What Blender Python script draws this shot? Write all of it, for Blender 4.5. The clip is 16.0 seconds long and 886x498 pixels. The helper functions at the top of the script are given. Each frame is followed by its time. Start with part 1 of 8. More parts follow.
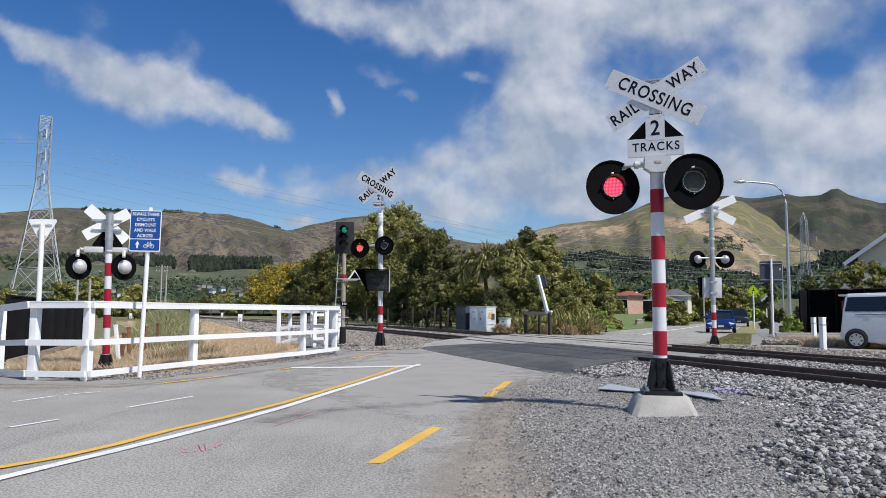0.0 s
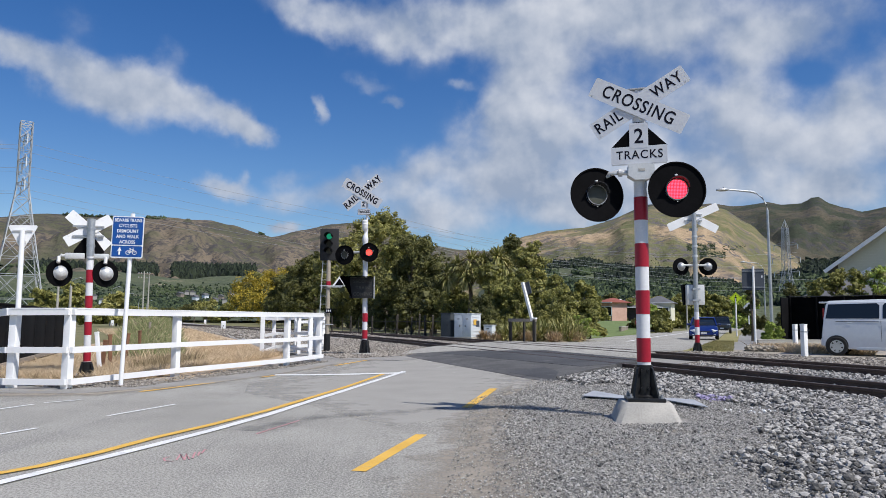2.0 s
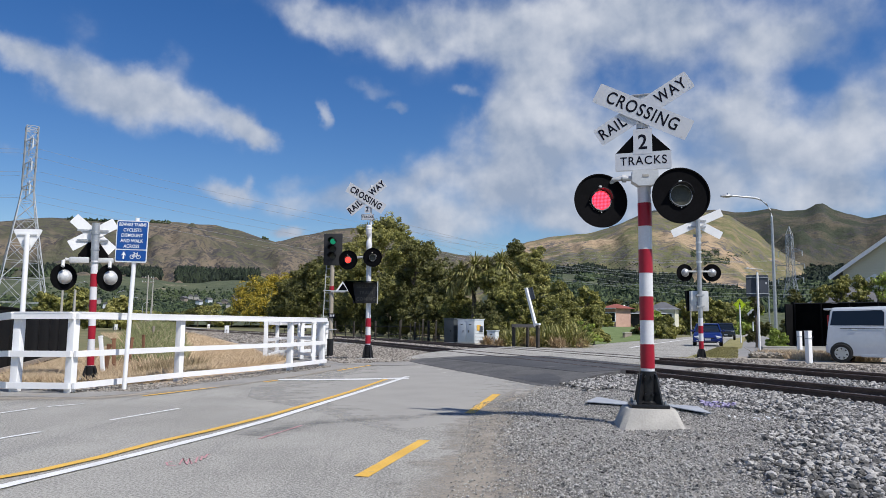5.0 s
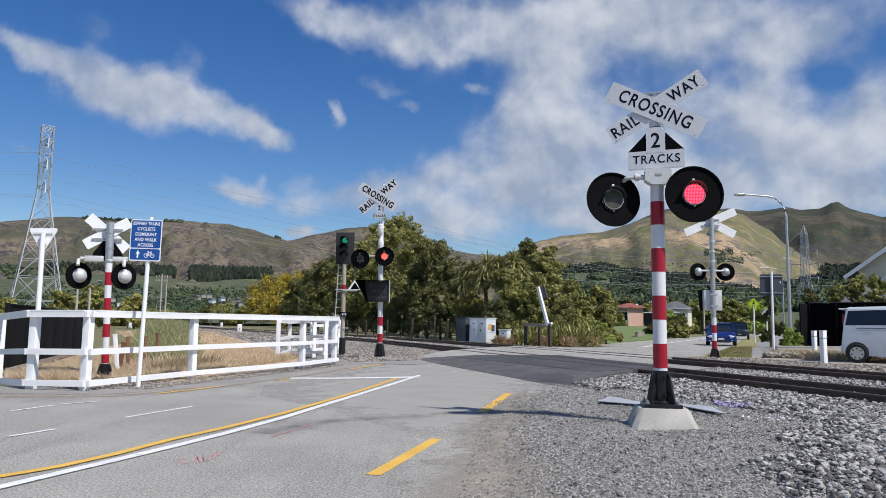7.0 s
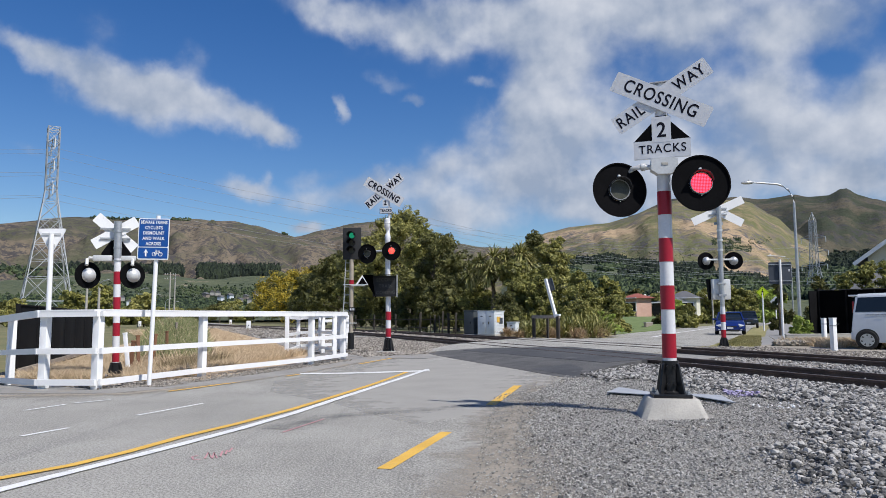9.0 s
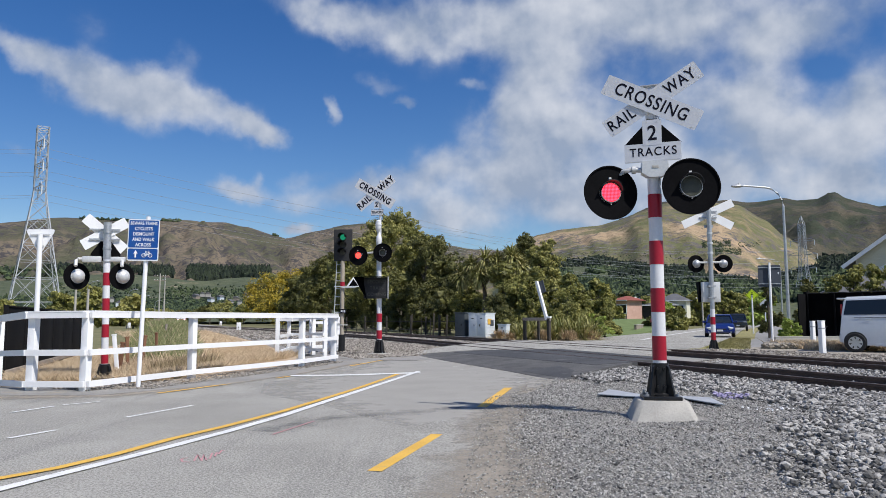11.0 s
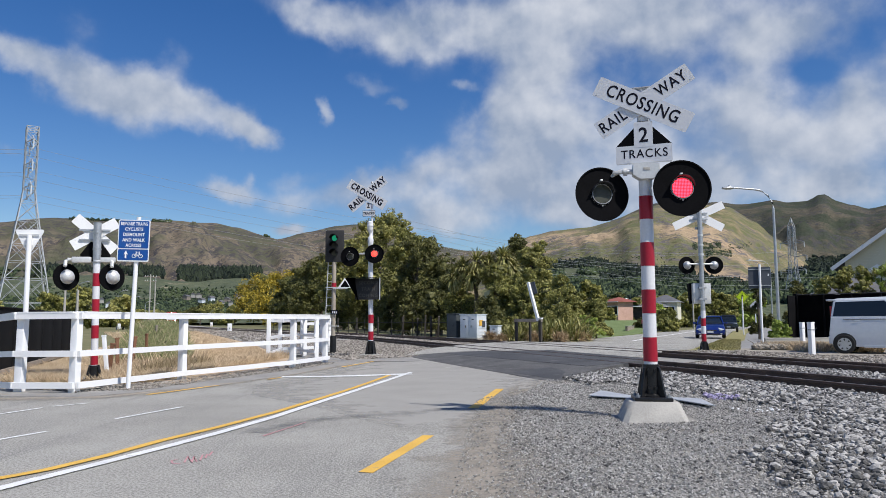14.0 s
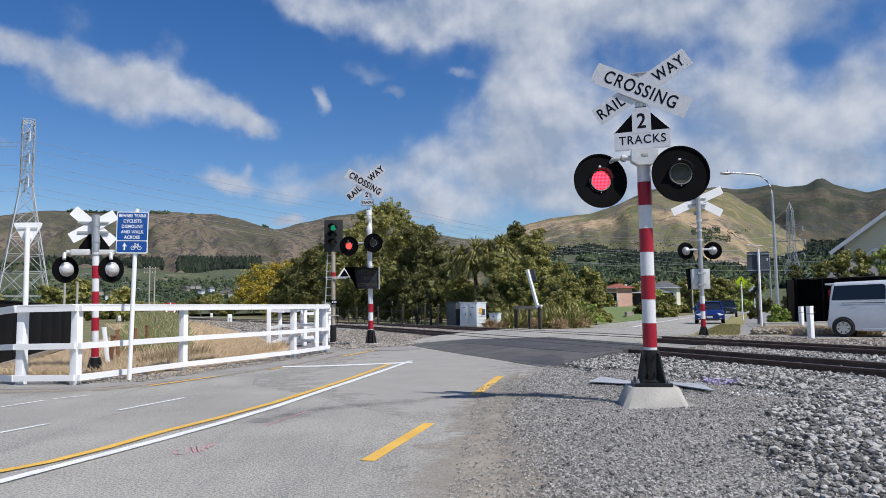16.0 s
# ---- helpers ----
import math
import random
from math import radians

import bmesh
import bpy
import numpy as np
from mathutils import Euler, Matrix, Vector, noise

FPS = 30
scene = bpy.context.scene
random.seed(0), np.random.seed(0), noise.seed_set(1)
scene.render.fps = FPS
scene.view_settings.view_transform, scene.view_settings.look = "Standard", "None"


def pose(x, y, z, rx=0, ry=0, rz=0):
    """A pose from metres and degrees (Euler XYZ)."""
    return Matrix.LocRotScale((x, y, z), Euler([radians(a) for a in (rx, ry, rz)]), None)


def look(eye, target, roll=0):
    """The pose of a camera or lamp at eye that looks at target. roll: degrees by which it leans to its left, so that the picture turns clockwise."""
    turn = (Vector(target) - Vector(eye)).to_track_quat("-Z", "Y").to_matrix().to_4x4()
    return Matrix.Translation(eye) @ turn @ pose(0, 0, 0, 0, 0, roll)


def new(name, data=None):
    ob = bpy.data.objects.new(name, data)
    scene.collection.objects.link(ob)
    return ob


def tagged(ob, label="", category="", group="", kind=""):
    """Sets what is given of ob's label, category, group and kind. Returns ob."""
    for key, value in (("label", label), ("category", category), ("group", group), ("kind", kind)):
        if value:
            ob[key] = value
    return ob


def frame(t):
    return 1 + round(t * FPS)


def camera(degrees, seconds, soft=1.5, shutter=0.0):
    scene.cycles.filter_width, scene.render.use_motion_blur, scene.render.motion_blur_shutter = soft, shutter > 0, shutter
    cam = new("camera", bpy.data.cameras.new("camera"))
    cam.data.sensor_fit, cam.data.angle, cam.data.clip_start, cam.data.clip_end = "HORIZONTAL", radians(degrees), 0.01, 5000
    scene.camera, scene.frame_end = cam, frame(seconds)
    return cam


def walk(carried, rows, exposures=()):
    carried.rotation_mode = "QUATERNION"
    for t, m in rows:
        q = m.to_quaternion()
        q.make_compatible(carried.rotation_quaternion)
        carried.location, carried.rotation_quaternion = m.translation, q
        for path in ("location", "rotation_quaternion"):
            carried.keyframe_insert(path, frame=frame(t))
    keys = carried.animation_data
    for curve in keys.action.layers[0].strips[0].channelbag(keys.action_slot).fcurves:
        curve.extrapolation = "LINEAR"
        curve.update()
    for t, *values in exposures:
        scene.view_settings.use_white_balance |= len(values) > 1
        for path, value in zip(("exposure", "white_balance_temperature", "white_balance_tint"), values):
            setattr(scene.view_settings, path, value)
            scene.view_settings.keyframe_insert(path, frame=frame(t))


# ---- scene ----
# ---------------- camera: handheld, turning on the spot ----------------
EYE = 1.10
cam = camera(63.0, 16.0, soft=0.85)
TURNS = [
    (0.0, 0.0, 5.22, -0.42), (0.5, -0.31, 5.38, -0.24), (1.0, -0.32, 5.60, -0.16), (1.5, -0.77, 5.85, -0.12),
    (2.0, -1.20, 5.78, -0.41), (2.5, -0.83, 5.97, -0.42), (3.0, -0.74, 6.26, -0.50), (3.5, -0.80, 6.18, -0.40),
    (4.0, -1.06, 6.20, -0.53), (6.5, -0.31, 6.15, -0.83), (7.0, -0.01, 6.10, -0.75), (7.5, -0.09, 5.94, -0.39),
    (8.0, 0.25, 5.31, -0.14), (8.5, 0.51, 4.85, 0.06), (9.0, 0.63, 5.59, 0.18), (11.5, -0.16, 5.85, 0.05),
    (12.0, 0.01, 6.06, -0.14), (12.5, -0.03, 6.13, -0.12), (13.0, 0.06, 5.94, -0.04), (13.5, -0.35, 5.95, 0.07),
    (14.0, -0.74, 5.84, 0.03), (14.5, -0.95, 5.86, -0.19), (15.0, -0.86, 5.50, 0.03), (15.5, -0.75, 5.34, 0.39),
    (16.0, -0.76, 4.92, 0.68)]
walk(cam, [(t, pose(0, 0, EYE, 90 + p, r, w)) for t, w, p, r in TURNS], exposures=((0.0, 0.0), (16.0, 0.0)))

# ---------------- sun, sky with broken cloud ----------------
SUN = Vector((0.58, -0.50, 1.0)).normalized()
sun = new("sun", bpy.data.lights.new("sun", "SUN"))
sun.data.energy, sun.data.angle, sun.data.color = 4.7, radians(0.55), (1.0, 0.962, 0.915)
sun.matrix_world = look(SUN * 100, (0, 0, 0))


def links(tree):
    """A short way to add a node, with its kind of operation and the values of its inputs by number, and to link."""
    def add(kind, operation="", mode="", values=()):
        n = tree.nodes.new(kind)
        if operation:
            n.operation = operation
        if mode and kind == "ShaderNodeMapping":
            n.vector_type = mode
        if mode and kind == "ShaderNodeMapRange":
            n.interpolation_type = mode
        for i, v in values:
            n.inputs[i].default_value = v
        return n
    return add, tree.links.new


def billows(add, ln, where):
    n = add("ShaderNodeTexNoise")
    n.inputs["Scale"].default_value, n.inputs["Detail"].default_value, n.inputs["Roughness"].default_value = 0.19, 8, 0.50
    ln(where, n.inputs["Vector"])
    return n.outputs["Fac"]


def cloud_thickness(add, ln, where):
    """How thick the cloud is at a bearing and elevation in degrees: soft masses, billowed and frayed at their edges."""

    def swirl(scale, detail, amount, source):
        n = add("ShaderNodeTexNoise")
        n.inputs["Scale"].default_value, n.inputs["Detail"].default_value, n.inputs["Roughness"].default_value = scale, detail, 0.55
        ln(where, n.inputs["Vector"])
        off = add("ShaderNodeVectorMath", operation="SUBTRACT", values=((1, (0.5, 0.5, 0.5)),))
        ln(n.outputs["Color"], off.inputs[0])
        size = add("ShaderNodeVectorMath", operation="MULTIPLY", values=((1, (amount * 1.4, amount, 0.0)),))
        ln(off.outputs[0], size.inputs[0])
        moved = add("ShaderNodeVectorMath", operation="ADD")
        ln(source, moved.inputs[0]); ln(size.outputs[0], moved.inputs[1])
        return moved.outputs[0]
    at = swirl(0.36, 5, 2.2, where)
    total = None
    for a, e, ra, re, turn, weight in CLOUDS:
        m = add("ShaderNodeMapping", mode="TEXTURE")
        m.inputs[1].default_value, m.inputs[2].default_value, m.inputs[3].default_value = (a, e, 0), (0, 0, radians(turn)), (ra, re, 1)
        ln(at, m.inputs[0])
        d = add("ShaderNodeVectorMath", operation="LENGTH")
        ln(m.outputs[0], d.inputs[0])
        r = add("ShaderNodeMapRange", mode="SMOOTHSTEP", values=((1, 1.4), (2, 0.1), (3, 0.0), (4, min(0.97, weight)),))
        ln(d.outputs["Value"], r.inputs[0])
        if total is None:
            total = r.outputs[0]
        else:
            # masses run into one another without piling up
            rest = add("ShaderNodeMath", operation="SUBTRACT", values=((0, 1.0),))
            ln(r.outputs[0], rest.inputs[1])
            s = add("ShaderNodeMath", operation="MULTIPLY_ADD")
            ln(total, s.inputs[0]); ln(rest.outputs[0], s.inputs[1]); ln(r.outputs[0], s.inputs[2])
            total = s.outputs[0]
    mr = add("ShaderNodeMapRange", values=((1, 0.28), (2, 0.72), (3, -0.40), (4, 0.30),))
    ln(billows(add, ln, where), mr.inputs[0])
    # the fraying works inside and at the rim of the masses, not in the open blue
    near = add("ShaderNodeMapRange", values=((1, 0.0), (2, 0.22), (3, 0.0), (4, 1.0)))
    ln(total, near.inputs[0])
    s = add("ShaderNodeMath", operation="MULTIPLY_ADD")
    ln(mr.outputs[0], s.inputs[0]); ln(near.outputs[0], s.inputs[1]); ln(total, s.inputs[2])
    return s.outputs[0]


def sky():
    world = bpy.data.worlds.new("sky")
    scene.world = world
    world.use_nodes = True
    t = world.node_tree
    t.nodes.clear()
    add, ln = links(t)
    air = add("ShaderNodeTexSky")
    air.sky_type, air.sun_disc, air.sun_elevation, air.sun_rotation = "NISHITA", False, math.asin(SUN.z), math.atan2(SUN.x, SUN.y)
    air.air_density, air.dust_density, air.ozone_density = 1.0, 0.35, 2.4
    clear = add("ShaderNodeHueSaturation")
    clear.inputs["Saturation"].default_value, clear.inputs["Value"].default_value = 1.36, 1.0
    clear.inputs["Hue"].default_value = 0.512
    ln(air.outputs[0], clear.inputs["Color"])
    co = add("ShaderNodeTexCoord")
    sep = add("ShaderNodeSeparateXYZ")
    ln(co.outputs["Generated"], sep.inputs[0])
    az = add("ShaderNodeMath", operation="ARCTAN2")
    ln(sep.outputs[0], az.inputs[0]); ln(sep.outputs[1], az.inputs[1])
    el = add("ShaderNodeMath", operation="ARCSINE")
    ln(sep.outputs[2], el.inputs[0])
    uv = add("ShaderNodeCombineXYZ")
    ln(az.outputs[0], uv.inputs[0]); ln(el.outputs[0], uv.inputs[1])
    deg = add("ShaderNodeVectorMath", operation="SCALE")
    deg.inputs[3].default_value = 57.2958
    ln(uv.outputs[0], deg.inputs[0])
    thick = cloud_thickness(add, ln, deg.outputs[0])
    dens = add("ShaderNodeMapRange", mode="SMOOTHSTEP", values=((1, 0.02), (2, 0.98), (3, 0.0), (4, 0.96),))
    ln(thick, dens.inputs[0])
    # bright where the billows thin towards the sun, grey below
    up = add("ShaderNodeVectorMath", operation="ADD", values=((1, (0.45, 1.0, 0.0)),))
    ln(deg.outputs[0], up.inputs[0])
    lit_side = add("ShaderNodeMath", operation="SUBTRACT")
    ln(billows(add, ln, deg.outputs[0]), lit_side.inputs[0]); ln(billows(add, ln, up.outputs[0]), lit_side.inputs[1])
    n3 = add("ShaderNodeTexNoise")
    n3.inputs["Scale"].default_value, n3.inputs["Detail"].default_value, n3.inputs["Roughness"].default_value = 0.13, 5, 0.5
    ln(deg.outputs[0], n3.inputs["Vector"])
    tone = add("ShaderNodeMath", operation="MULTIPLY_ADD", values=((1, 1.1),))
    ln(lit_side.outputs[0], tone.inputs[0]); ln(n3.outputs["Fac"], tone.inputs[2])
    ramp = add("ShaderNodeValToRGB")
    ramp.color_ramp.elements[0].position, ramp.color_ramp.elements[0].color = 0.33, (3.1, 3.75, 4.95, 1)
    ramp.color_ramp.elements[1].position, ramp.color_ramp.elements[1].color = 0.72, (5.9, 6.25, 7.0, 1)
    ln(tone.outputs[0], ramp.inputs[0])
    mix = add("ShaderNodeMixRGB")
    ln(dens.outputs[0], mix.inputs[0]); ln(clear.outputs[0], mix.inputs[1]); ln(ramp.outputs[0], mix.inputs[2])
    bg = add("ShaderNodeBackground")
    bg.inputs[1].default_value = 0.105
    ln(mix.outputs[0], bg.inputs[0])
    out = add("ShaderNodeOutputWorld")
    ln(bg.outputs[0], out.inputs[0])


# clouds: azimuth, elevation, half width, half height (degrees), turn, weight
CLOUDS = [
    (-30.5, 18.1, 3.4, 1.4, -18, 0.95), (-27.3, 17.0, 4.2, 2.0, -18, 1.05), (-23.5, 16.3, 4.4, 2.1, -16, 1.05), (-20.3, 16.3, 3.8, 2.0, -16, 0.95),
    (-16.1, 15.2, 3.6, 1.6, -18, 0.95), (-13.8, 14.4, 2.2, 1.1, -18, 0.9), (-26.7, 20.5, 1.9, 1.6, -50, 0.26), (-19.8, 19.2, 1.6, 1.3, -30, 0.32),
    (18.0, 12.5, 17.0, 6.8, 0, 0.78), (14.0, 22.5, 20.0, 4.0, 0, 0.66),
    (-16.1, 10.1, 2.4, 1.0, -6, 0.85), (-14.5, 11.0, 0.6, 0.6, 0, 0.4), (-8.8, 16.3, 0.6, 1.1, 15, 0.55), (-3.0, 17.1, 1.3, 0.5, 0, 0.65),
    (-30.7, 11.8, 1.5, 0.5, -8, 0.36), (-11.4, 7.2, 1.5, 0.6, 0, 1.2), (-6.8, 10.2, 6.6, 1.6, 8, 0.65), (-0.9, 11.6, 5.8, 2.0, 14, 0.8),
    (0.5, 8.5, 6.7, 2.0, 0, 0.8), (6.3, 11.5, 6.7, 3.9, 10, 1.10), (5.7, 16.3, 2.9, 2.7, 0, 1.00), (8.9, 19.6, 5.0, 2.9, 0, 1.10),
    (-10.4, 11.4, 2.6, 0.7, 10, 0.4), (-9.2, 23.4, 4.8, 1.6, -10, 0.8), (-3.3, 22.5, 5.8, 2.0, -8, 0.8), (2.3, 22.7, 6.3, 2.2, 0, 0.85),
    (-4.6, 18.3, 2.2, 0.7, -15, 0.42), (2.3, 18.5, 1.0, 0.5, 0, 0.55), (9.6, 23.2, 7.0, 2.7, 0, 1.00), (17.5, 22.8, 6.6, 2.1, 0, 0.95),
    (10.8, 15.5, 5.6, 3.6, 0, 1.10), (23.9, 16.1, 3.5, 2.4, 0, 1.05), (26.2, 20.2, 5.8, 2.5, 0, 0.98), (30.7, 14.4, 3.0, 2.2, 0, 1.05),
    (27.9, 12.9, 6.0, 2.1, 0, 1.00), (22.0, 11.2, 5.8, 2.0, 0, 0.95), (29.3, 9.6, 4.4, 1.6, 0, 1.05), (13.3, 9.6, 5.5, 2.2, 0, 0.98),
    (40, 14, 9.7, 9.0, 0, 0.95), (-2, 33, 26, 7.5, 8, 0.8), (40, 30, 22, 8, 0, 0.8), (-60, 14, 18, 7, 10, 0.75), (80, 20, 30, 16, 0, 0.75),
    (-110, 18, 30, 10, 0, 0.75), (170, 20, 30, 12, 0, 0.7), (-10, 62, 50, 12, 0, 0.6), (120, 45, 30, 12, 0, 0.6)]
sky()


# ---------------- materials ----------------
def mat(name, dark, light, rough=0.8, metal=0.0, scale=4.0, fine=60.0, bump=0.2, dist=0.004, wear=None, wear_at=(0.62, 0.75), island=0.0,
        spec=0.4, coat=0.0):
    """A worn surface: two scales of mottling between two colours, fine relief, and stains with an outline of their own."""
    m = bpy.data.materials.new(name)
    m.use_nodes = True
    t = m.node_tree
    add, ln = links(t)
    b = t.nodes["Principled BSDF"]
    b.inputs["Roughness"].default_value, b.inputs["Metallic"].default_value = rough, metal
    b.inputs["Specular IOR Level"].default_value, b.inputs["Coat Weight"].default_value = spec, coat
    co = add("ShaderNodeTexCoord")
    a = add("ShaderNodeTexNoise")
    a.inputs["Scale"].default_value, a.inputs["Detail"].default_value = scale, 5
    ln(co.outputs["Object"], a.inputs["Vector"])
    f = add("ShaderNodeTexNoise")
    f.inputs["Scale"].default_value, f.inputs["Detail"].default_value = fine, 3
    ln(co.outputs["Object"], f.inputs["Vector"])
    half = add("ShaderNodeMath", operation="MULTIPLY_ADD", values=((1, 0.5), (2, 0.0),))
    ln(a.outputs["Fac"], half.inputs[0])
    both = add("ShaderNodeMath", operation="MULTIPLY_ADD", values=((1, 0.5),))
    ln(f.outputs["Fac"], both.inputs[0]); ln(half.outputs[0], both.inputs[2])
    fac = both.outputs[0]
    if island:
        g = add("ShaderNodeNewGeometry")
        i = add("ShaderNodeMath", operation="MULTIPLY_ADD", values=((1, island), (2, -island / 2),))
        ln(g.outputs["Random Per Island"], i.inputs[0])
        j = add("ShaderNodeMath", operation="ADD")
        ln(fac, j.inputs[0]); ln(i.outputs[0], j.inputs[1])
        fac = j.outputs[0]
    ramp = add("ShaderNodeValToRGB")
    ramp.color_ramp.elements[0].position, ramp.color_ramp.elements[0].color = 0.34, (*dark, 1)
    ramp.color_ramp.elements[1].position, ramp.color_ramp.elements[1].color = 0.66, (*light, 1)
    ln(fac, ramp.inputs[0])
    col = ramp.outputs[0]
    if wear:
        w = add("ShaderNodeTexNoise")
        w.inputs["Scale"].default_value, w.inputs["Detail"].default_value, w.inputs["Roughness"].default_value = scale * 1.7, 8, 0.65
        ln(co.outputs["Object"], w.inputs["Vector"])
        k = add("ShaderNodeMapRange", values=((1, wear_at[0]), (2, wear_at[1]),))
        ln(w.outputs["Fac"], k.inputs[0])
        x = add("ShaderNodeMixRGB")
        x.inputs[2].default_value = (*wear, 1)
        ln(k.outputs[0], x.inputs[0]); ln(col, x.inputs[1])
        col = x.outputs[0]
    ln(col, b.inputs["Base Color"])
    if bump:
        u = add("ShaderNodeBump")
        u.inputs["Strength"].default_value, u.inputs["Distance"].default_value = bump, dist
        ln(f.outputs["Fac"], u.inputs["Height"]); ln(u.outputs[0], b.inputs["Normal"])
    return m


def hill_mat(name, green, dry, mid, rock, rock_from, zones=(0.45, 0.55)):
    """Grazed hillside: zones of green and dry grass, tussock mottling, and rock showing in bands."""
    m = bpy.data.materials.new(name)
    m.use_nodes = True
    t = m.node_tree
    add, ln = links(t)
    b = t.nodes["Principled BSDF"]
    b.inputs["Roughness"].default_value, b.inputs["Specular IOR Level"].default_value = 0.97, 0.1
    co = add("ShaderNodeTexCoord")
    def noise_at(scale, detail, rough, stretch=(1, 1, 1)):
        v = add("ShaderNodeMapping")
        v.inputs[3].default_value = stretch
        ln(co.outputs["Object"], v.inputs[0])
        n = add("ShaderNodeTexNoise")
        n.inputs["Scale"].default_value, n.inputs["Detail"].default_value, n.inputs["Roughness"].default_value = scale, detail, rough
        ln(v.outputs[0], n.inputs["Vector"])
        return n.outputs["Fac"]
    def sharp(socket, lo, hi):
        k = add("ShaderNodeMapRange", values=((1, lo), (2, hi)))
        ln(socket, k.inputs[0])
        return k.outputs[0]
    def blend(fac, c1, c2):
        x = add("ShaderNodeMixRGB")
        ln(fac, x.inputs[0])
        for i, c in ((1, c1), (2, c2)):
            if isinstance(c, tuple):
                x.inputs[i].default_value = (*c, 1)
            else:
                ln(c, x.inputs[i])
        return x.outputs[0]
    zone = blend(sharp(noise_at(0.0075, 6, 0.6), zones[0], zones[1]), green, dry)
    tuss = blend(sharp(noise_at(0.05, 6, 0.65), 0.46, 0.70), zone, mid)
    dots = sharp(noise_at(0.17, 3, 0.6), 0.58, 0.68)
    dark = blend(dots, tuss, (mid[0] * 0.52, mid[1] * 0.58, mid[2] * 0.60))
    band = add("ShaderNodeMath", operation="MULTIPLY")
    ln(sharp(noise_at(0.012, 5, 0.6, (1, 1, 2.5)), rock_from - 0.06, rock_from + 0.04), band.inputs[0])
    ln(sharp(noise_at(0.10, 4, 0.7), 0.48, 0.56), band.inputs[1])
    col = blend(band.outputs[0], dark, rock)
    ln(col, b.inputs["Base Color"])
    u = add("ShaderNodeBump", values=((0, 1.0), (1, 5.0)))
    ln(noise_at(0.07, 6, 0.7), u.inputs["Height"])
    ln(u.outputs[0], b.inputs["Normal"])
    return m


def leaf_mat(name, dark, light):
    """Leaves: each of its own tone, with some light coming through."""
    m = bpy.data.materials.new(name)
    m.use_nodes = True
    t = m.node_tree
    add, ln = links(t)
    b = t.nodes["Principled BSDF"]
    b.inputs["Roughness"].default_value, b.inputs["Specular IOR Level"].default_value = 0.55, 0.3
    g = add("ShaderNodeNewGeometry")
    co = add("ShaderNodeTexCoord")
    n = add("ShaderNodeTexNoise")
    n.inputs["Scale"].default_value = 0.6
    ln(co.outputs["Object"], n.inputs["Vector"])
    f = add("ShaderNodeMath", operation="MULTIPLY_ADD", values=((1, 0.55),))
    h = add("ShaderNodeMath", operation="MULTIPLY_ADD", values=((1, 1.0), (2, -0.28)))
    ln(n.outputs["Fac"], h.inputs[0])
    ln(g.outputs["Random Per Island"], f.inputs[0]); ln(h.outputs[0], f.inputs[2])
    ramp = add("ShaderNodeValToRGB")
    ramp.color_ramp.elements[0].position, ramp.color_ramp.elements[0].color = 0.08, (*dark, 1)
    ramp.color_ramp.elements[1].position, ramp.color_ramp.elements[1].color = 0.92, (*light, 1)
    ln(f.outputs[0], ramp.inputs[0]); ln(ramp.outputs[0], b.inputs["Base Color"])
    tr = add("ShaderNodeBsdfTranslucent")
    ln(ramp.outputs[0], tr.inputs[0])
    mix = add("ShaderNodeMixShader", values=((0, 0.14),))
    ln(b.outputs[0], mix.inputs[1]); ln(tr.outputs[0], mix.inputs[2])
    ln(mix.outputs[0], t.nodes["Material Output"].inputs[0])
    return m


def glass(name, tint, rough=0.05):
    m = bpy.data.materials.new(name)
    m.use_nodes = True
    b = m.node_tree.nodes["Principled BSDF"]
    b.inputs["Base Color"].default_value, b.inputs["Roughness"].default_value = (*tint, 1), rough
    b.inputs["Specular IOR Level"].default_value, b.inputs["Coat Weight"].default_value = 0.45, 0.15
    return m


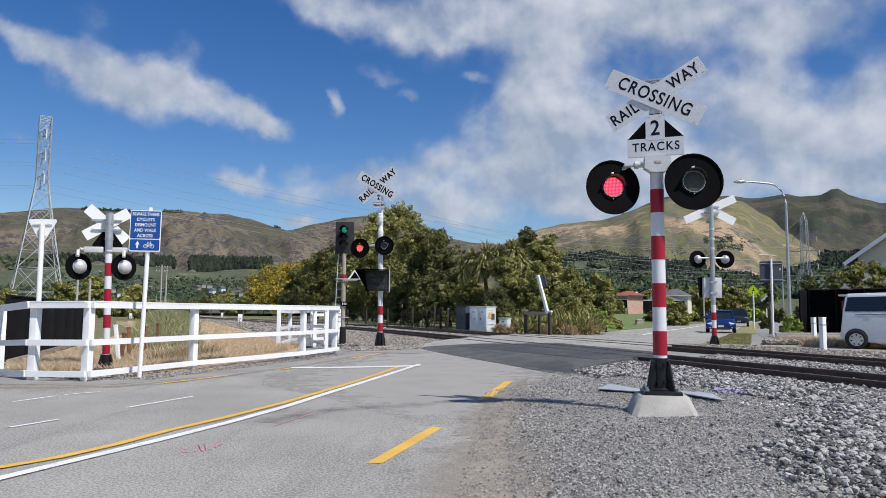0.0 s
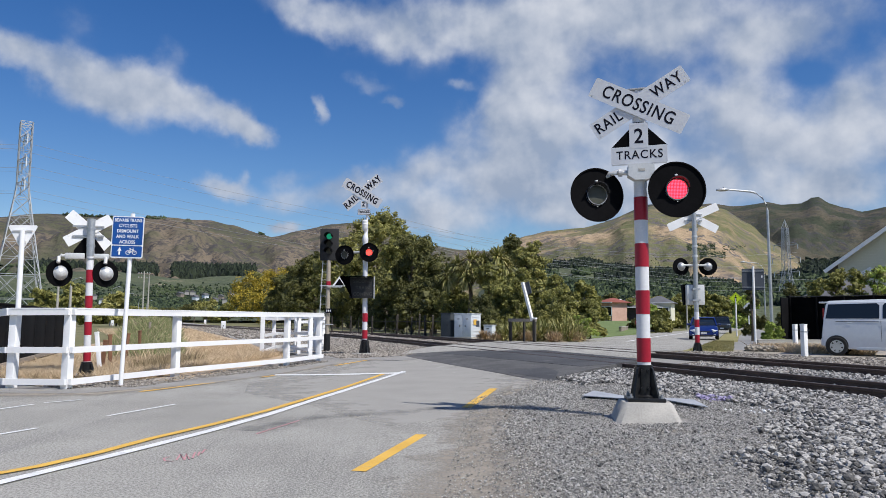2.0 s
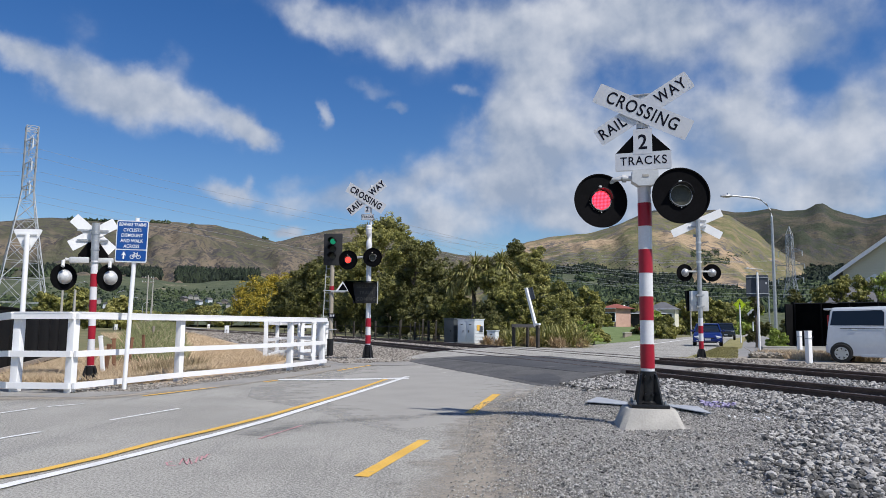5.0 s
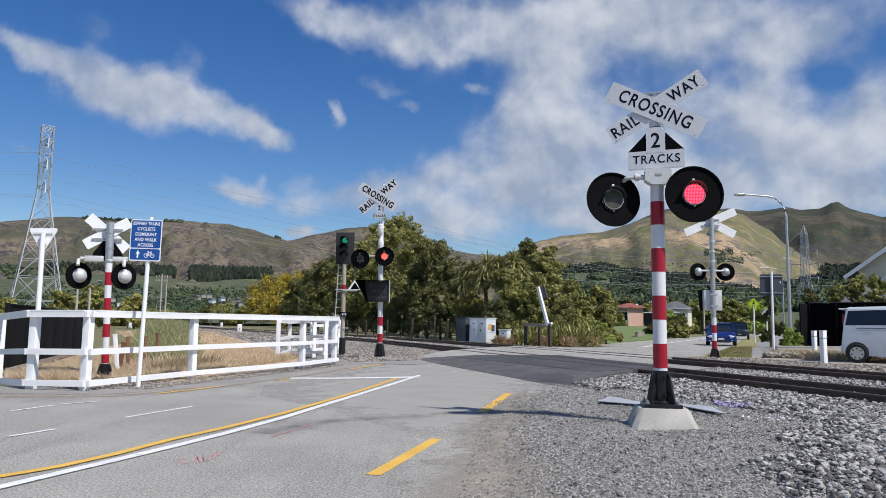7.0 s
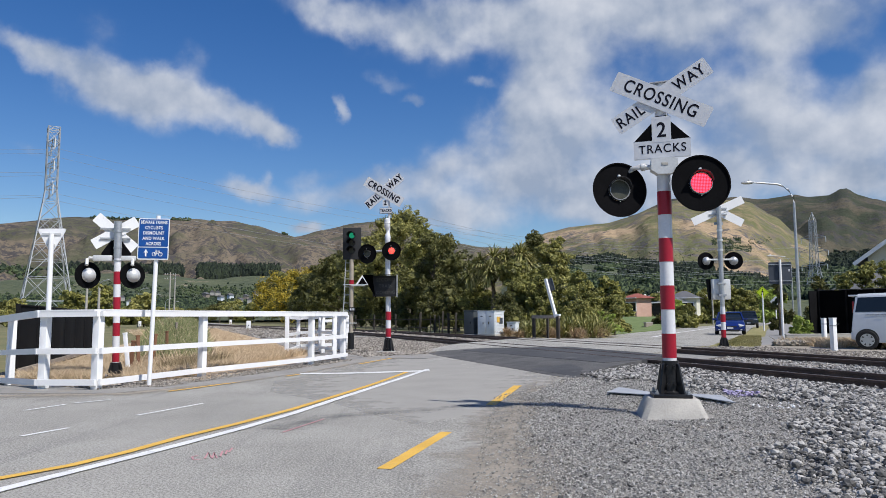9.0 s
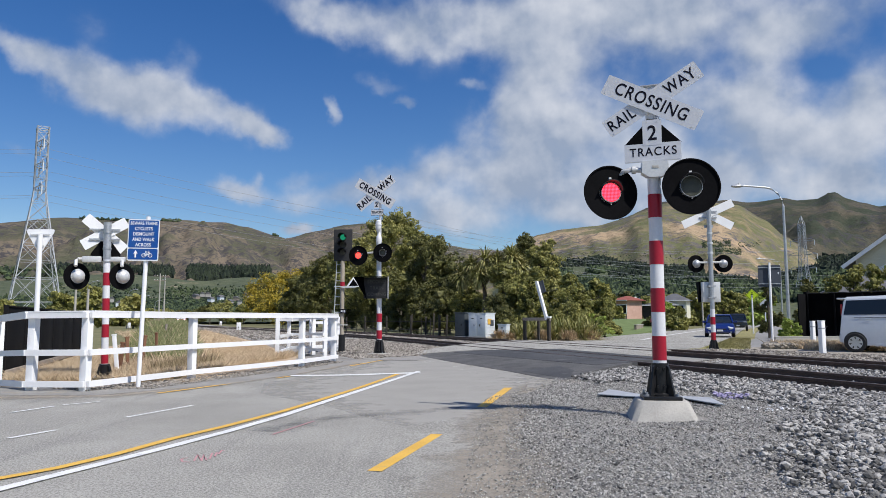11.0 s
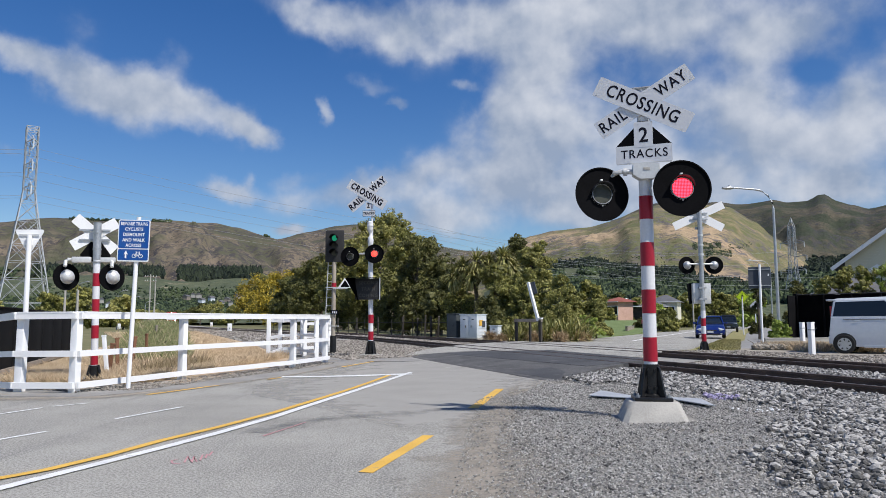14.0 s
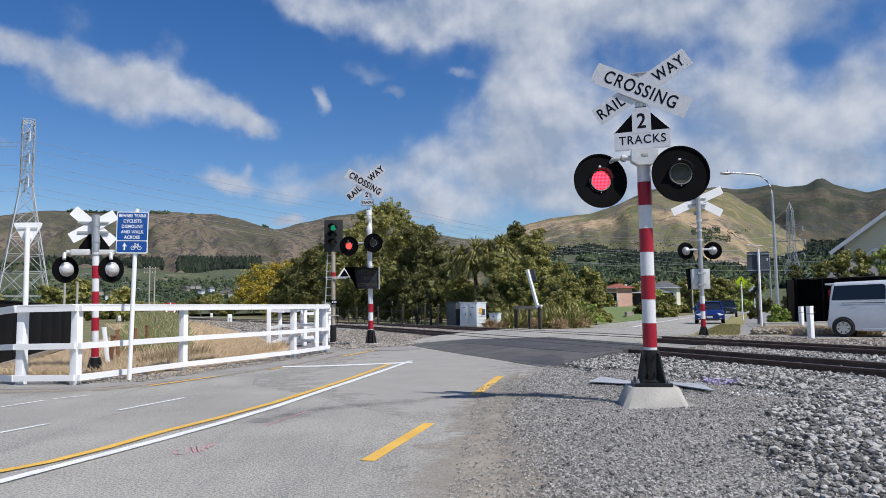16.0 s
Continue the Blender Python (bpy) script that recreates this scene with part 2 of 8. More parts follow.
def asphalt_mat(name, dark, light, chip, oil):
    """Chip-sealed road: pale stone chips in dark binder, long streaks of wear along the lane, spots of oil."""
    m = bpy.data.materials.new(name)
    m.use_nodes = True
    t = m.node_tree
    add, ln = links(t)
    b = t.nodes["Principled BSDF"]
    b.inputs["Roughness"].default_value, b.inputs["Specular IOR Level"].default_value = 0.88, 0.35
    co = add("ShaderNodeTexCoord")

    def field(scale, detail, rough, stretch=(1, 1, 1), turn=0.0):
        v = add("ShaderNodeMapping")
        v.inputs[2].default_value, v.inputs[3].default_value = (0, 0, radians(turn)), stretch
        ln(co.outputs["Object"], v.inputs[0])
        n = add("ShaderNodeTexNoise")
        n.inputs["Scale"].default_value, n.inputs["Detail"].default_value, n.inputs["Roughness"].default_value = scale, detail, rough
        ln(v.outputs[0], n.inputs["Vector"])
        return n.outputs["Fac"]

    def sharp(socket, lo, hi, a=0.0, z=1.0):
        k = add("ShaderNodeMapRange", values=((1, lo), (2, hi), (3, a), (4, z)))
        ln(socket, k.inputs[0])
        return k.outputs[0]

    def blend(fac, c1, c2):
        x = add("ShaderNodeMixRGB")
        ln(fac, x.inputs[0])
        for i, c in ((1, c1), (2, c2)):
            if isinstance(c, tuple):
                x.inputs[i].default_value = (*c, 1)
            else:
                ln(c, x.inputs[i])
        return x.outputs[0]
    base = blend(sharp(field(0.55, 6, 0.6), 0.36, 0.64), dark, light)
    streak = sharp(field(1.1, 6, 0.7, (2.2, 0.16, 1), 15), 0.52, 0.70, 0.0, 0.55)
    col = blend(streak, base, oil)
    chips = field(52, 3, 0.75)
    col = blend(sharp(chips, 0.50, 0.64, 0.0, 0.75), col, chip)
    col = blend(sharp(chips, 0.50, 0.36, 0.0, 0.62), col, (oil[0] * 0.5, oil[1] * 0.5, oil[2] * 0.5))
    col = blend(sharp(field(3.2, 7, 0.75), 0.67, 0.72, 0.0, 0.7), col, (oil[0] * 0.6, oil[1] * 0.6, oil[2] * 0.6))
    ln(col, b.inputs["Base Color"])
    u = add("ShaderNodeBump", values=((0, 0.9), (1, 0.012)))
    ln(chips, u.inputs["Height"]); ln(u.outputs[0], b.inputs["Normal"])
    return m


def film_mat(name, dark, light, lo, hi):
    """A thin film of dust or rubber on the road: dense along the middle of its strip, broken up and fading to its sides."""
    m = mat(name, dark, light, 0.95, scale=1.5, fine=60, bump=0.6, dist=0.008)
    t = m.node_tree
    add, ln = links(t)
    uv = add("ShaderNodeUVMap")
    sep = add("ShaderNodeSeparateXYZ")
    ln(uv.outputs[0], sep.inputs[0])
    tri = add("ShaderNodeMath", operation="PINGPONG", values=((1, 0.5),))
    ln(sep.outputs[0], tri.inputs[0])
    co = add("ShaderNodeTexCoord")
    n = add("ShaderNodeTexNoise", values=((2, 2.6), (3, 9.0), (4, 0.72)))
    ln(co.outputs["Object"], n.inputs["Vector"])
    k = add("ShaderNodeMath", operation="MULTIPLY_ADD", values=((1, 1.0),))
    ln(tri.outputs[0], k.inputs[0]); ln(n.outputs["Fac"], k.inputs[2])
    r = add("ShaderNodeMapRange", values=((1, lo), (2, hi), (3, 0.0), (4, 0.8)))
    ln(k.outputs[0], r.inputs[0])
    clear = add("ShaderNodeBsdfTransparent")
    mix = add("ShaderNodeMixShader")
    ln(r.outputs[0], mix.inputs[0]); ln(clear.outputs[0], mix.inputs[1]); ln(t.nodes["Principled BSDF"].outputs[0], mix.inputs[2])
    ln(mix.outputs[0], t.nodes["Material Output"].inputs[0])
    return m


ASPHALT = asphalt_mat("asphalt", (0.268, 0.257, 0.227), (0.384, 0.369, 0.329), (0.53, 0.512, 0.465), (0.172, 0.169, 0.158))
DUST = film_mat("brown road dust", (0.275, 0.243, 0.197), (0.41, 0.36, 0.293), 0.62, 1.0)
SMOOTH = film_mat("newer smooth asphalt", (0.345, 0.331, 0.299), (0.416, 0.399, 0.362), 0.42, 0.70)
RUBBER = film_mat("tyre rubber marks", (0.17, 0.168, 0.16), (0.22, 0.217, 0.207), 0.78, 1.25)
TAR = mat("fresh asphalt", (0.036, 0.037, 0.039), (0.088, 0.088, 0.091), 0.85, scale=0.8, fine=70, bump=0.5, dist=0.006, wear=(0.15, 0.147, 0.143), wear_at=(0.58, 0.75))
TAR_OLD = mat("older asphalt repair", (0.048, 0.047, 0.048), (0.135, 0.132, 0.127), 0.9, scale=1.6, fine=75, bump=0.8, dist=0.008, wear=(0.185, 0.180, 0.170), wear_at=(0.56, 0.72))
PURPLE = mat("purple survey spray", (0.30, 0.26, 0.42), (0.42, 0.38, 0.55), 0.9, scale=6, fine=60, bump=0.3, island=0.6)
PATH = mat("path asphalt", (0.20, 0.20, 0.19), (0.30, 0.29, 0.28), 0.9, scale=0.6, fine=60, bump=0.4)
LINE_WHITE = mat("road paint white", (0.62, 0.62, 0.60), (0.82, 0.82, 0.80), 0.7, scale=3, fine=90, bump=0.4, wear=(0.33, 0.32, 0.30), wear_at=(0.60, 0.72))
LINE_YELLOW = mat("road paint yellow", (0.62, 0.36, 0.06), (0.78, 0.48, 0.09), 0.7, scale=3, fine=90, bump=0.4, wear=(0.33, 0.29, 0.22), wear_at=(0.60, 0.72))
LINE_PINK = mat("survey spray pink", (0.55, 0.22, 0.24), (0.48, 0.29, 0.30), 0.9, scale=5, fine=120, bump=0.3, wear=(0.31, 0.30, 0.28), wear_at=(0.60, 0.76))
GRIT = mat("grit", (0.235, 0.227, 0.210), (0.36, 0.345, 0.318), 0.95, scale=1.2, fine=60, bump=1.0, dist=0.02, wear=(0.34, 0.29, 0.22), wear_at=(0.55, 0.7))
STONE = mat("ballast stone", (0.105, 0.102, 0.097), (0.43, 0.414, 0.388), 0.92, scale=7, fine=80, bump=0.5, island=0.7, spec=0.25)
STONE_FINE = mat("fine crushed stone", (0.19, 0.184, 0.171), (0.44, 0.425, 0.394), 0.93, scale=1.6, fine=80, bump=0.5, island=0.75, spec=0.2)
STONE_B = mat("brown ballast stone", (0.15, 0.132, 0.112), (0.38, 0.345, 0.30), 0.92, scale=7, fine=80, bump=0.5, island=0.7, spec=0.25)
DIRT = mat("yard dirt", (0.24, 0.21, 0.17), (0.40, 0.36, 0.30), 0.95, scale=0.7, fine=30, bump=1.0, dist=0.02, wear=(0.20, 0.19, 0.17), wear_at=(0.55, 0.68))
SOIL = mat("ground", (0.10, 0.12, 0.045), (0.24, 0.20, 0.10), 0.95, scale=0.12, fine=3.0, bump=0.6, dist=0.05)
VERGE = mat("verge grass", (0.17, 0.17, 0.055), (0.34, 0.29, 0.14), 0.95, scale=0.9, fine=14, bump=0.8, dist=0.03)
LAWN = mat("lawn", (0.10, 0.15, 0.045), (0.18, 0.225, 0.085), 0.95, scale=0.9, fine=16, bump=0.6, dist=0.02)
STRAW = mat("dry grass", (0.40, 0.295, 0.185), (0.68, 0.545, 0.37), 0.9, scale=1.0, fine=20, bump=0.2, island=0.5)
STRAW_BED = mat("dry grass bed", (0.36, 0.265, 0.165), (0.58, 0.45, 0.31), 0.95, scale=1.0, fine=16, bump=0.8, dist=0.03)
GREEN_BLADE = mat("tall grass", (0.16, 0.185, 0.075), (0.34, 0.345, 0.16), 0.8, scale=1.0, fine=20, bump=0.1, island=0.6)
RAIL = mat("rail steel", (0.060, 0.042, 0.034), (0.14, 0.095, 0.075), 0.75, 0.15, scale=3, fine=50, bump=0.3)
RAIL_TOP = mat("rail head", (0.10, 0.07, 0.065), (0.17, 0.12, 0.11), 0.4, 0.8, scale=3, fine=60, bump=0.1)
SLEEPER = mat("sleeper", (0.13, 0.115, 0.10), (0.26, 0.24, 0.22), 0.95, scale=3, fine=50, bump=0.6)
HILL_DRY = hill_mat("tussock hill", (0.145, 0.150, 0.070), (0.44, 0.325, 0.205), (0.285, 0.222, 0.138), (0.135, 0.122, 0.118), 0.51, (0.50, 0.60))
HILL_GREY = hill_mat("scrub hill", (0.100, 0.101, 0.063), (0.195, 0.158, 0.115), (0.130, 0.115, 0.083), (0.074, 0.068, 0.068), 0.45)
# darker than the near slopes: cloud shadow put into the ridge's base colours
HILL_CLOUD_SHADE = hill_mat("far hill with cloud shade in its colour", (0.050, 0.060, 0.040), (0.112, 0.098, 0.070), (0.070, 0.070, 0.050), (0.060, 0.058, 0.062), 0.53)
FOOT_GREEN = mat("green foothill", (0.045, 0.062, 0.033), (0.110, 0.122, 0.062), 0.97, scale=0.02, fine=0.2, bump=0.9, dist=3.0, wear=(0.26, 0.22, 0.15), wear_at=(0.60, 0.68))
BRUSH = mat("dry brush", (0.20, 0.15, 0.085), (0.38, 0.30, 0.18), 0.9, scale=1.0, fine=20, bump=0.0, island=0.6)
WOODS = mat("far trees", (0.018, 0.032, 0.018), (0.072, 0.098, 0.042), 0.95, scale=0.02, fine=0.5, bump=0.5, dist=0.6, island=0.7)
PINES = mat("far pines", (0.012, 0.020, 0.015), (0.036, 0.050, 0.028), 0.95, scale=0.02, fine=0.5, bump=0.5, dist=0.6, island=0.6)
LEAF = leaf_mat("leaves", (0.076, 0.090, 0.025), (0.44, 0.415, 0.12))
# dark foliage; inner lumps and low shrubs also carry shade in this tone
LEAF_DARK = leaf_mat("dark leaves and crown shade", (0.024, 0.032, 0.011), (0.215, 0.208, 0.062))
LEAF_OLIVE = leaf_mat("olive leaves", (0.125, 0.138, 0.038), (0.50, 0.46, 0.15))
LEAF_LIGHT = leaf_mat("light green leaves", (0.15, 0.22, 0.035), (0.48, 0.55, 0.13))
LEAF_GOLD = leaf_mat("golden leaves", (0.15, 0.14, 0.02), (0.58, 0.43, 0.05))
BLADE = mat("sword leaves", (0.16, 0.17, 0.045), (0.44, 0.40, 0.16), 0.5, scale=0.5, fine=3, bump=0, island=0.8)
TUSSOCK = mat("tussock", (0.30, 0.21, 0.12), (0.60, 0.46, 0.29), 0.8, scale=0.7, fine=4, bump=0, island=0.7)
BARK = mat("bark", (0.06, 0.048, 0.036), (0.17, 0.14, 0.11), 0.95, scale=2, fine=14, bump=0.7, dist=0.02)
PAINT_WHITE = mat("white paint", (0.80, 0.80, 0.795), (0.87, 0.87, 0.865), 0.5, scale=2.5, fine=30, bump=0.06, wear=(0.55, 0.53, 0.49), wear_at=(0.68, 0.80))
MAST_WHITE = mat("mast paint", (0.66, 0.66, 0.68), (0.76, 0.76, 0.77), 0.4, scale=3, fine=40, bump=0.04, wear=(0.52, 0.51, 0.5), wear_at=(0.68, 0.8))
BAND_RED = mat("red reflective band", (0.30, 0.007, 0.022), (0.38, 0.012, 0.032), 0.4, scale=3, fine=40, bump=0.04)
SIGN_FACE = mat("sign face", (0.62, 0.63, 0.66), (0.68, 0.69, 0.71), 0.45, scale=3, fine=40, bump=0.03)
SIGN_BACK = mat("sign back aluminium", (0.60, 0.61, 0.62), (0.72, 0.73, 0.74), 0.5, 0.4, scale=3, fine=30, bump=0.05)
BLACK = mat("black enamel", (0.003, 0.003, 0.0035), (0.006, 0.006, 0.007), 0.7, scale=3, fine=40, bump=0.05, spec=0.05)
HOOD = mat("black lamp hood", (0.030, 0.030, 0.032), (0.045, 0.045, 0.047), 0.5, scale=3, fine=40, bump=0.05, spec=0.1)
INK = mat("black lettering", (0.007, 0.007, 0.014), (0.011, 0.011, 0.020), 0.6, scale=3, fine=40, bump=0, spec=0.12)
CAST = mat("black cast iron", (0.010, 0.010, 0.011), (0.025, 0.025, 0.027), 0.35, 0.2, scale=6, fine=60, bump=0.15)
ZINC = mat("galvanised steel", (0.36, 0.37, 0.38), (0.55, 0.56, 0.57), 0.45, 0.7, scale=5, fine=30, bump=0.08)
TOWER = mat("tower steel", (0.33, 0.35, 0.38), (0.47, 0.49, 0.51), 0.6, 0.2, scale=2, fine=20, bump=0.05)
ALLOY = mat("grey cast alloy", (0.58, 0.58, 0.57), (0.70, 0.70, 0.68), 0.4, 0.3, scale=4, fine=40, bump=0.06)
CONCRETE = mat("concrete", (0.33, 0.315, 0.285), (0.46, 0.44, 0.40), 0.9, scale=3, fine=60, bump=0.25, wear=(0.36, 0.34, 0.31), wear_at=(0.6, 0.72))
BLUE = mat("blue sign", (0.006, 0.065, 0.27), (0.010, 0.085, 0.33), 0.4, scale=3, fine=40, bump=0.02)
YELLOW_GREEN = mat("fluorescent yellow sign", (0.55, 0.72, 0.02), (0.62, 0.80, 0.03), 0.4, scale=3, fine=40, bump=0.02)
SIGN_DARK = mat("dark sign back", (0.045, 0.055, 0.07), (0.07, 0.08, 0.10), 0.6, scale=3, fine=30, bump=0.05)
SHADE_CLOTH = mat("black shade cloth", (0.005, 0.005, 0.006), (0.011, 0.011, 0.012), 0.98, scale=1.5, fine=120, bump=0.4, dist=0.003, spec=0.06)
BLACK_FENCE = mat("black fence panel", (0.006, 0.006, 0.007), (0.013, 0.013, 0.014), 0.85, scale=1.5, fine=30, bump=0.2, spec=0.12)
WOOD_GREY = mat("weathered wood", (0.17, 0.14, 0.11), (0.36, 0.31, 0.26), 0.9, scale=2, fine=30, bump=0.5)
WOOD_DARK = mat("dark timber", (0.026, 0.023, 0.02), (0.07, 0.06, 0.05), 0.9, scale=2, fine=30, bump=0.5)
POLE_TAN = mat("tan steel post", (0.30, 0.26, 0.20), (0.42, 0.37, 0.30), 0.7, scale=4, fine=40, bump=0.2, wear=(0.20, 0.13, 0.09), wear_at=(0.62, 0.75))
RUST = mat("rusty steel", (0.13, 0.06, 0.035), (0.26, 0.13, 0.07), 0.85, scale=6, fine=60, bump=0.5)
CABINET = mat("cabinet paint", (0.58, 0.62, 0.65), (0.68, 0.72, 0.75), 0.55, scale=1.5, fine=30, bump=0.05, wear=(0.42, 0.43, 0.42), wear_at=(0.64, 0.78))
CABINET_DARK = mat("green grey cabinet", (0.045, 0.055, 0.06), (0.065, 0.075, 0.082), 0.6, scale=1.5, fine=30, bump=0.05)
BRICK = mat("pink brick", (0.46, 0.28, 0.22), (0.60, 0.39, 0.32), 0.9, scale=2, fine=20, bump=0.3)
ROOF_RED = mat("red roof", (0.22, 0.06, 0.04), (0.34, 0.11, 0.08), 0.8, scale=1, fine=12, bump=0.3)
ROOF_GREY = mat("grey roof", (0.085, 0.085, 0.09), (0.15, 0.15, 0.155), 0.8, scale=1, fine=12, bump=0.3)
WEATHERBOARD = mat("cream weatherboard", (0.62, 0.60, 0.47), (0.70, 0.68, 0.55), 0.6, scale=1, fine=20, bump=0.08)
# white greyed and blued: shade on the van's side put into the paint
CAR_WHITE = mat("white car paint", (0.54, 0.57, 0.61), (0.60, 0.63, 0.67), 0.3, scale=1, fine=10, bump=0, coat=0.6)
CAR_BLUE = mat("blue car paint", (0.004, 0.015, 0.12), (0.007, 0.022, 0.16), 0.3, 0.2, scale=1, fine=10, bump=0, coat=0.8)
CAR_DARK = mat("dark car paint", (0.018, 0.022, 0.025), (0.030, 0.034, 0.038), 0.3, 0.2, scale=1, fine=10, bump=0, coat=0.8)
CAR_RED = mat("red car paint", (0.30, 0.012, 0.015), (0.36, 0.02, 0.02), 0.3, 0.2, scale=1, fine=10, bump=0, coat=0.8)
TYRE = mat("tyre rubber", (0.012, 0.012, 0.012), (0.025, 0.025, 0.025), 0.85, scale=5, fine=60, bump=0.2)
RIM = mat("wheel alloy", (0.45, 0.46, 0.47), (0.58, 0.59, 0.6), 0.35, 0.7, scale=5, fine=40, bump=0.03)
TRIM = mat("black plastic trim", (0.02, 0.02, 0.021), (0.035, 0.035, 0.036), 0.7, scale=5, fine=60, bump=0.1)
WINDOW = glass("dark window glass", (0.012, 0.016, 0.02))
LENS_OFF = mat("unlit lamp lens", (0.038, 0.040, 0.030), (0.095, 0.097, 0.075), 0.45, scale=9, fine=90, bump=0.5, spec=0.3)
HEADLIGHT = glass("headlight glass", (0.55, 0.57, 0.6), 0.15)
TAIL = glass("tail light glass", (0.35, 0.012, 0.01), 0.2)


def lit(name, colour, strength, dots=0.0):
    m = bpy.data.materials.new(name)
    m.use_nodes = True
    t = m.node_tree
    t.nodes.clear()
    add, ln = links(t)
    e = add("ShaderNodeEmission")
    e.inputs[0].default_value, e.inputs[1].default_value = (*colour, 1), strength
    if dots:
        co = add("ShaderNodeTexCoord")
        flat = add("ShaderNodeMapping")
        flat.inputs[2].default_value = (radians(90), 0, 0)
        v = add("ShaderNodeTexVoronoi")
        v.voronoi_dimensions = "2D"
        v.inputs["Scale"].default_value, v.inputs["Randomness"].default_value = dots, 0.0
        ln(co.outputs["Object"], flat.inputs[0]); ln(flat.outputs[0], v.inputs["Vector"])
        r = add("ShaderNodeMapRange", values=((1, 0.15), (2, 0.55), (3, strength * 6.5), (4, strength * 0.45),))
        ln(v.outputs["Distance"], r.inputs[0]); ln(r.outputs[0], e.inputs[1])
    o = add("ShaderNodeOutputMaterial")
    ln(e.outputs[0], o.inputs[0])
    return m


LED = lit("lit red led", (1.0, 0.030, 0.058), 1.25, 62)
LED_FAR = lit("lit red lamp", (1.0, 0.045, 0.035), 1.3, 30)
LED_GREEN = lit("lit green lamp", (0.03, 0.5, 0.27), 0.5)


# ---------------- builders ----------------
def thing(name, at, label, category, group="", kind=""):
    ob = new(name)
    ob.empty_display_size = 0.2
    ob.matrix_basis = at
    return tagged(ob, label, category, group, kind)


def mesh(name, bm, material, smooth=0):
    me = bpy.data.meshes.new(name)
    if smooth:
        for f in bm.faces:
            f.smooth = True
    bm.normal_update()
    bm.to_mesh(me)
    bm.free()
    me.materials.append(material)
    if smooth:
        me.set_sharp_from_angle(angle=radians(smooth))
    return me


def part(name, bm, material, parent=None, label="", smooth=35):
    ob = new(name, mesh(name, bm, material, smooth) if isinstance(bm, bmesh.types.BMesh) else bm)
    ob.parent = parent
    return tagged(ob, label)


def box(sx, sy, sz, at=(0, 0, 0), bevel=0.0, turn=None, bm=None):
    bm = bm or bmesh.new()
    m = Matrix.Translation(at) @ (turn or Matrix.Identity(4)) @ Matrix.Diagonal((sx, sy, sz, 1))
    r = bmesh.ops.create_cube(bm, size=1, matrix=m)
    if bevel:
        es = {e for v in r["verts"] for e in v.link_edges}
        bmesh.ops.bevel(bm, geom=list(es), offset=bevel, segments=2, affect="EDGES", profile=0.6)
    return bm


def bar(p, q, r, r2=None, seg=14, bm=None, caps=True):
    """A round bar, tapering from r to r2, from p to q."""
    bm = bm or bmesh.new()
    p, q = Vector(p), Vector(q)
    d = q - p
    m = Matrix.Translation((p + q) / 2) @ d.to_track_quat("Z", "Y").to_matrix().to_4x4()
    bmesh.ops.create_cone(bm, cap_ends=caps, segments=seg, radius1=r, radius2=r if r2 is None else r2, depth=d.length, matrix=m)
    return bm


def beam(p, q, w, h, bm=None):
    """A square bar from p to q."""
    p, q = Vector(p), Vector(q)
    d = q - p
    t = Matrix.Translation((p + q) / 2) @ d.to_track_quat("Y", "Z").to_matrix().to_4x4()
    bm = bm or bmesh.new()
    bmesh.ops.create_cube(bm, size=1, matrix=t @ Matrix.Diagonal((w, d.length, h, 1)))
    return bm


def lathe(profile, seg=32, m=None, bm=None):
    """Turn (radius, height) pairs about z."""
    bm = bm or bmesh.new()
    m = m or Matrix.Identity(4)
    rings = []
    for r, z in profile:
        if r < 1e-5:
            rings.append([bm.verts.new(m @ Vector((0, 0, z)))])
        else:
            rings.append([bm.verts.new(m @ Vector((r * math.cos(2 * math.pi * i / seg), r * math.sin(2 * math.pi * i / seg), z))) for i in range(seg)])
    for a, b in zip(rings, rings[1:]):
        for i in range(seg):
            j = (i + 1) % seg
            if len(a) == 1 and len(b) > 1:
                bm.faces.new((a[0], b[i], b[j]))
            elif len(b) == 1 and len(a) > 1:
                bm.faces.new((a[i], a[j], b[0]))
            elif len(a) > 1:
                bm.faces.new((a[i], a[j], b[j], b[i]))
    bmesh.ops.recalc_face_normals(bm, faces=bm.faces)
    return bm


def plate(points, thick, m=None, bm=None, bevel=0.0):
    """A flat plate with the outline (x, z), its face at y = 0 to the front (-y), thickness backwards."""
    bm = bm or bmesh.new()
    m = m or Matrix.Identity(4)
    f = [bm.verts.new(m @ Vector((x, 0, z))) for x, z in points]
    b = [bm.verts.new(m @ Vector((x, thick, z))) for x, z in points]
    bm.faces.new(f)
    bm.faces.new(b[::-1])
    n = len(points)
    for i in range(n):
        bm.faces.new((f[(i + 1) % n], f[i], b[i], b[(i + 1) % n]))
    bmesh.ops.recalc_face_normals(bm, faces=bm.faces)
    return bm


def rounded(w, h, r, n=5):
    pts = []
    for cx, cz, a0 in ((w / 2 - r, h / 2 - r, 0), (-w / 2 + r, h / 2 - r, 90), (-w / 2 + r, -h / 2 + r, 180), (w / 2 - r, -h / 2 + r, 270)):
        for i in range(n):
            a = radians(a0 + 90 * i / (n - 1))
            pts.append((cx + r * math.cos(a), cz + r * math.sin(a)))
    return pts


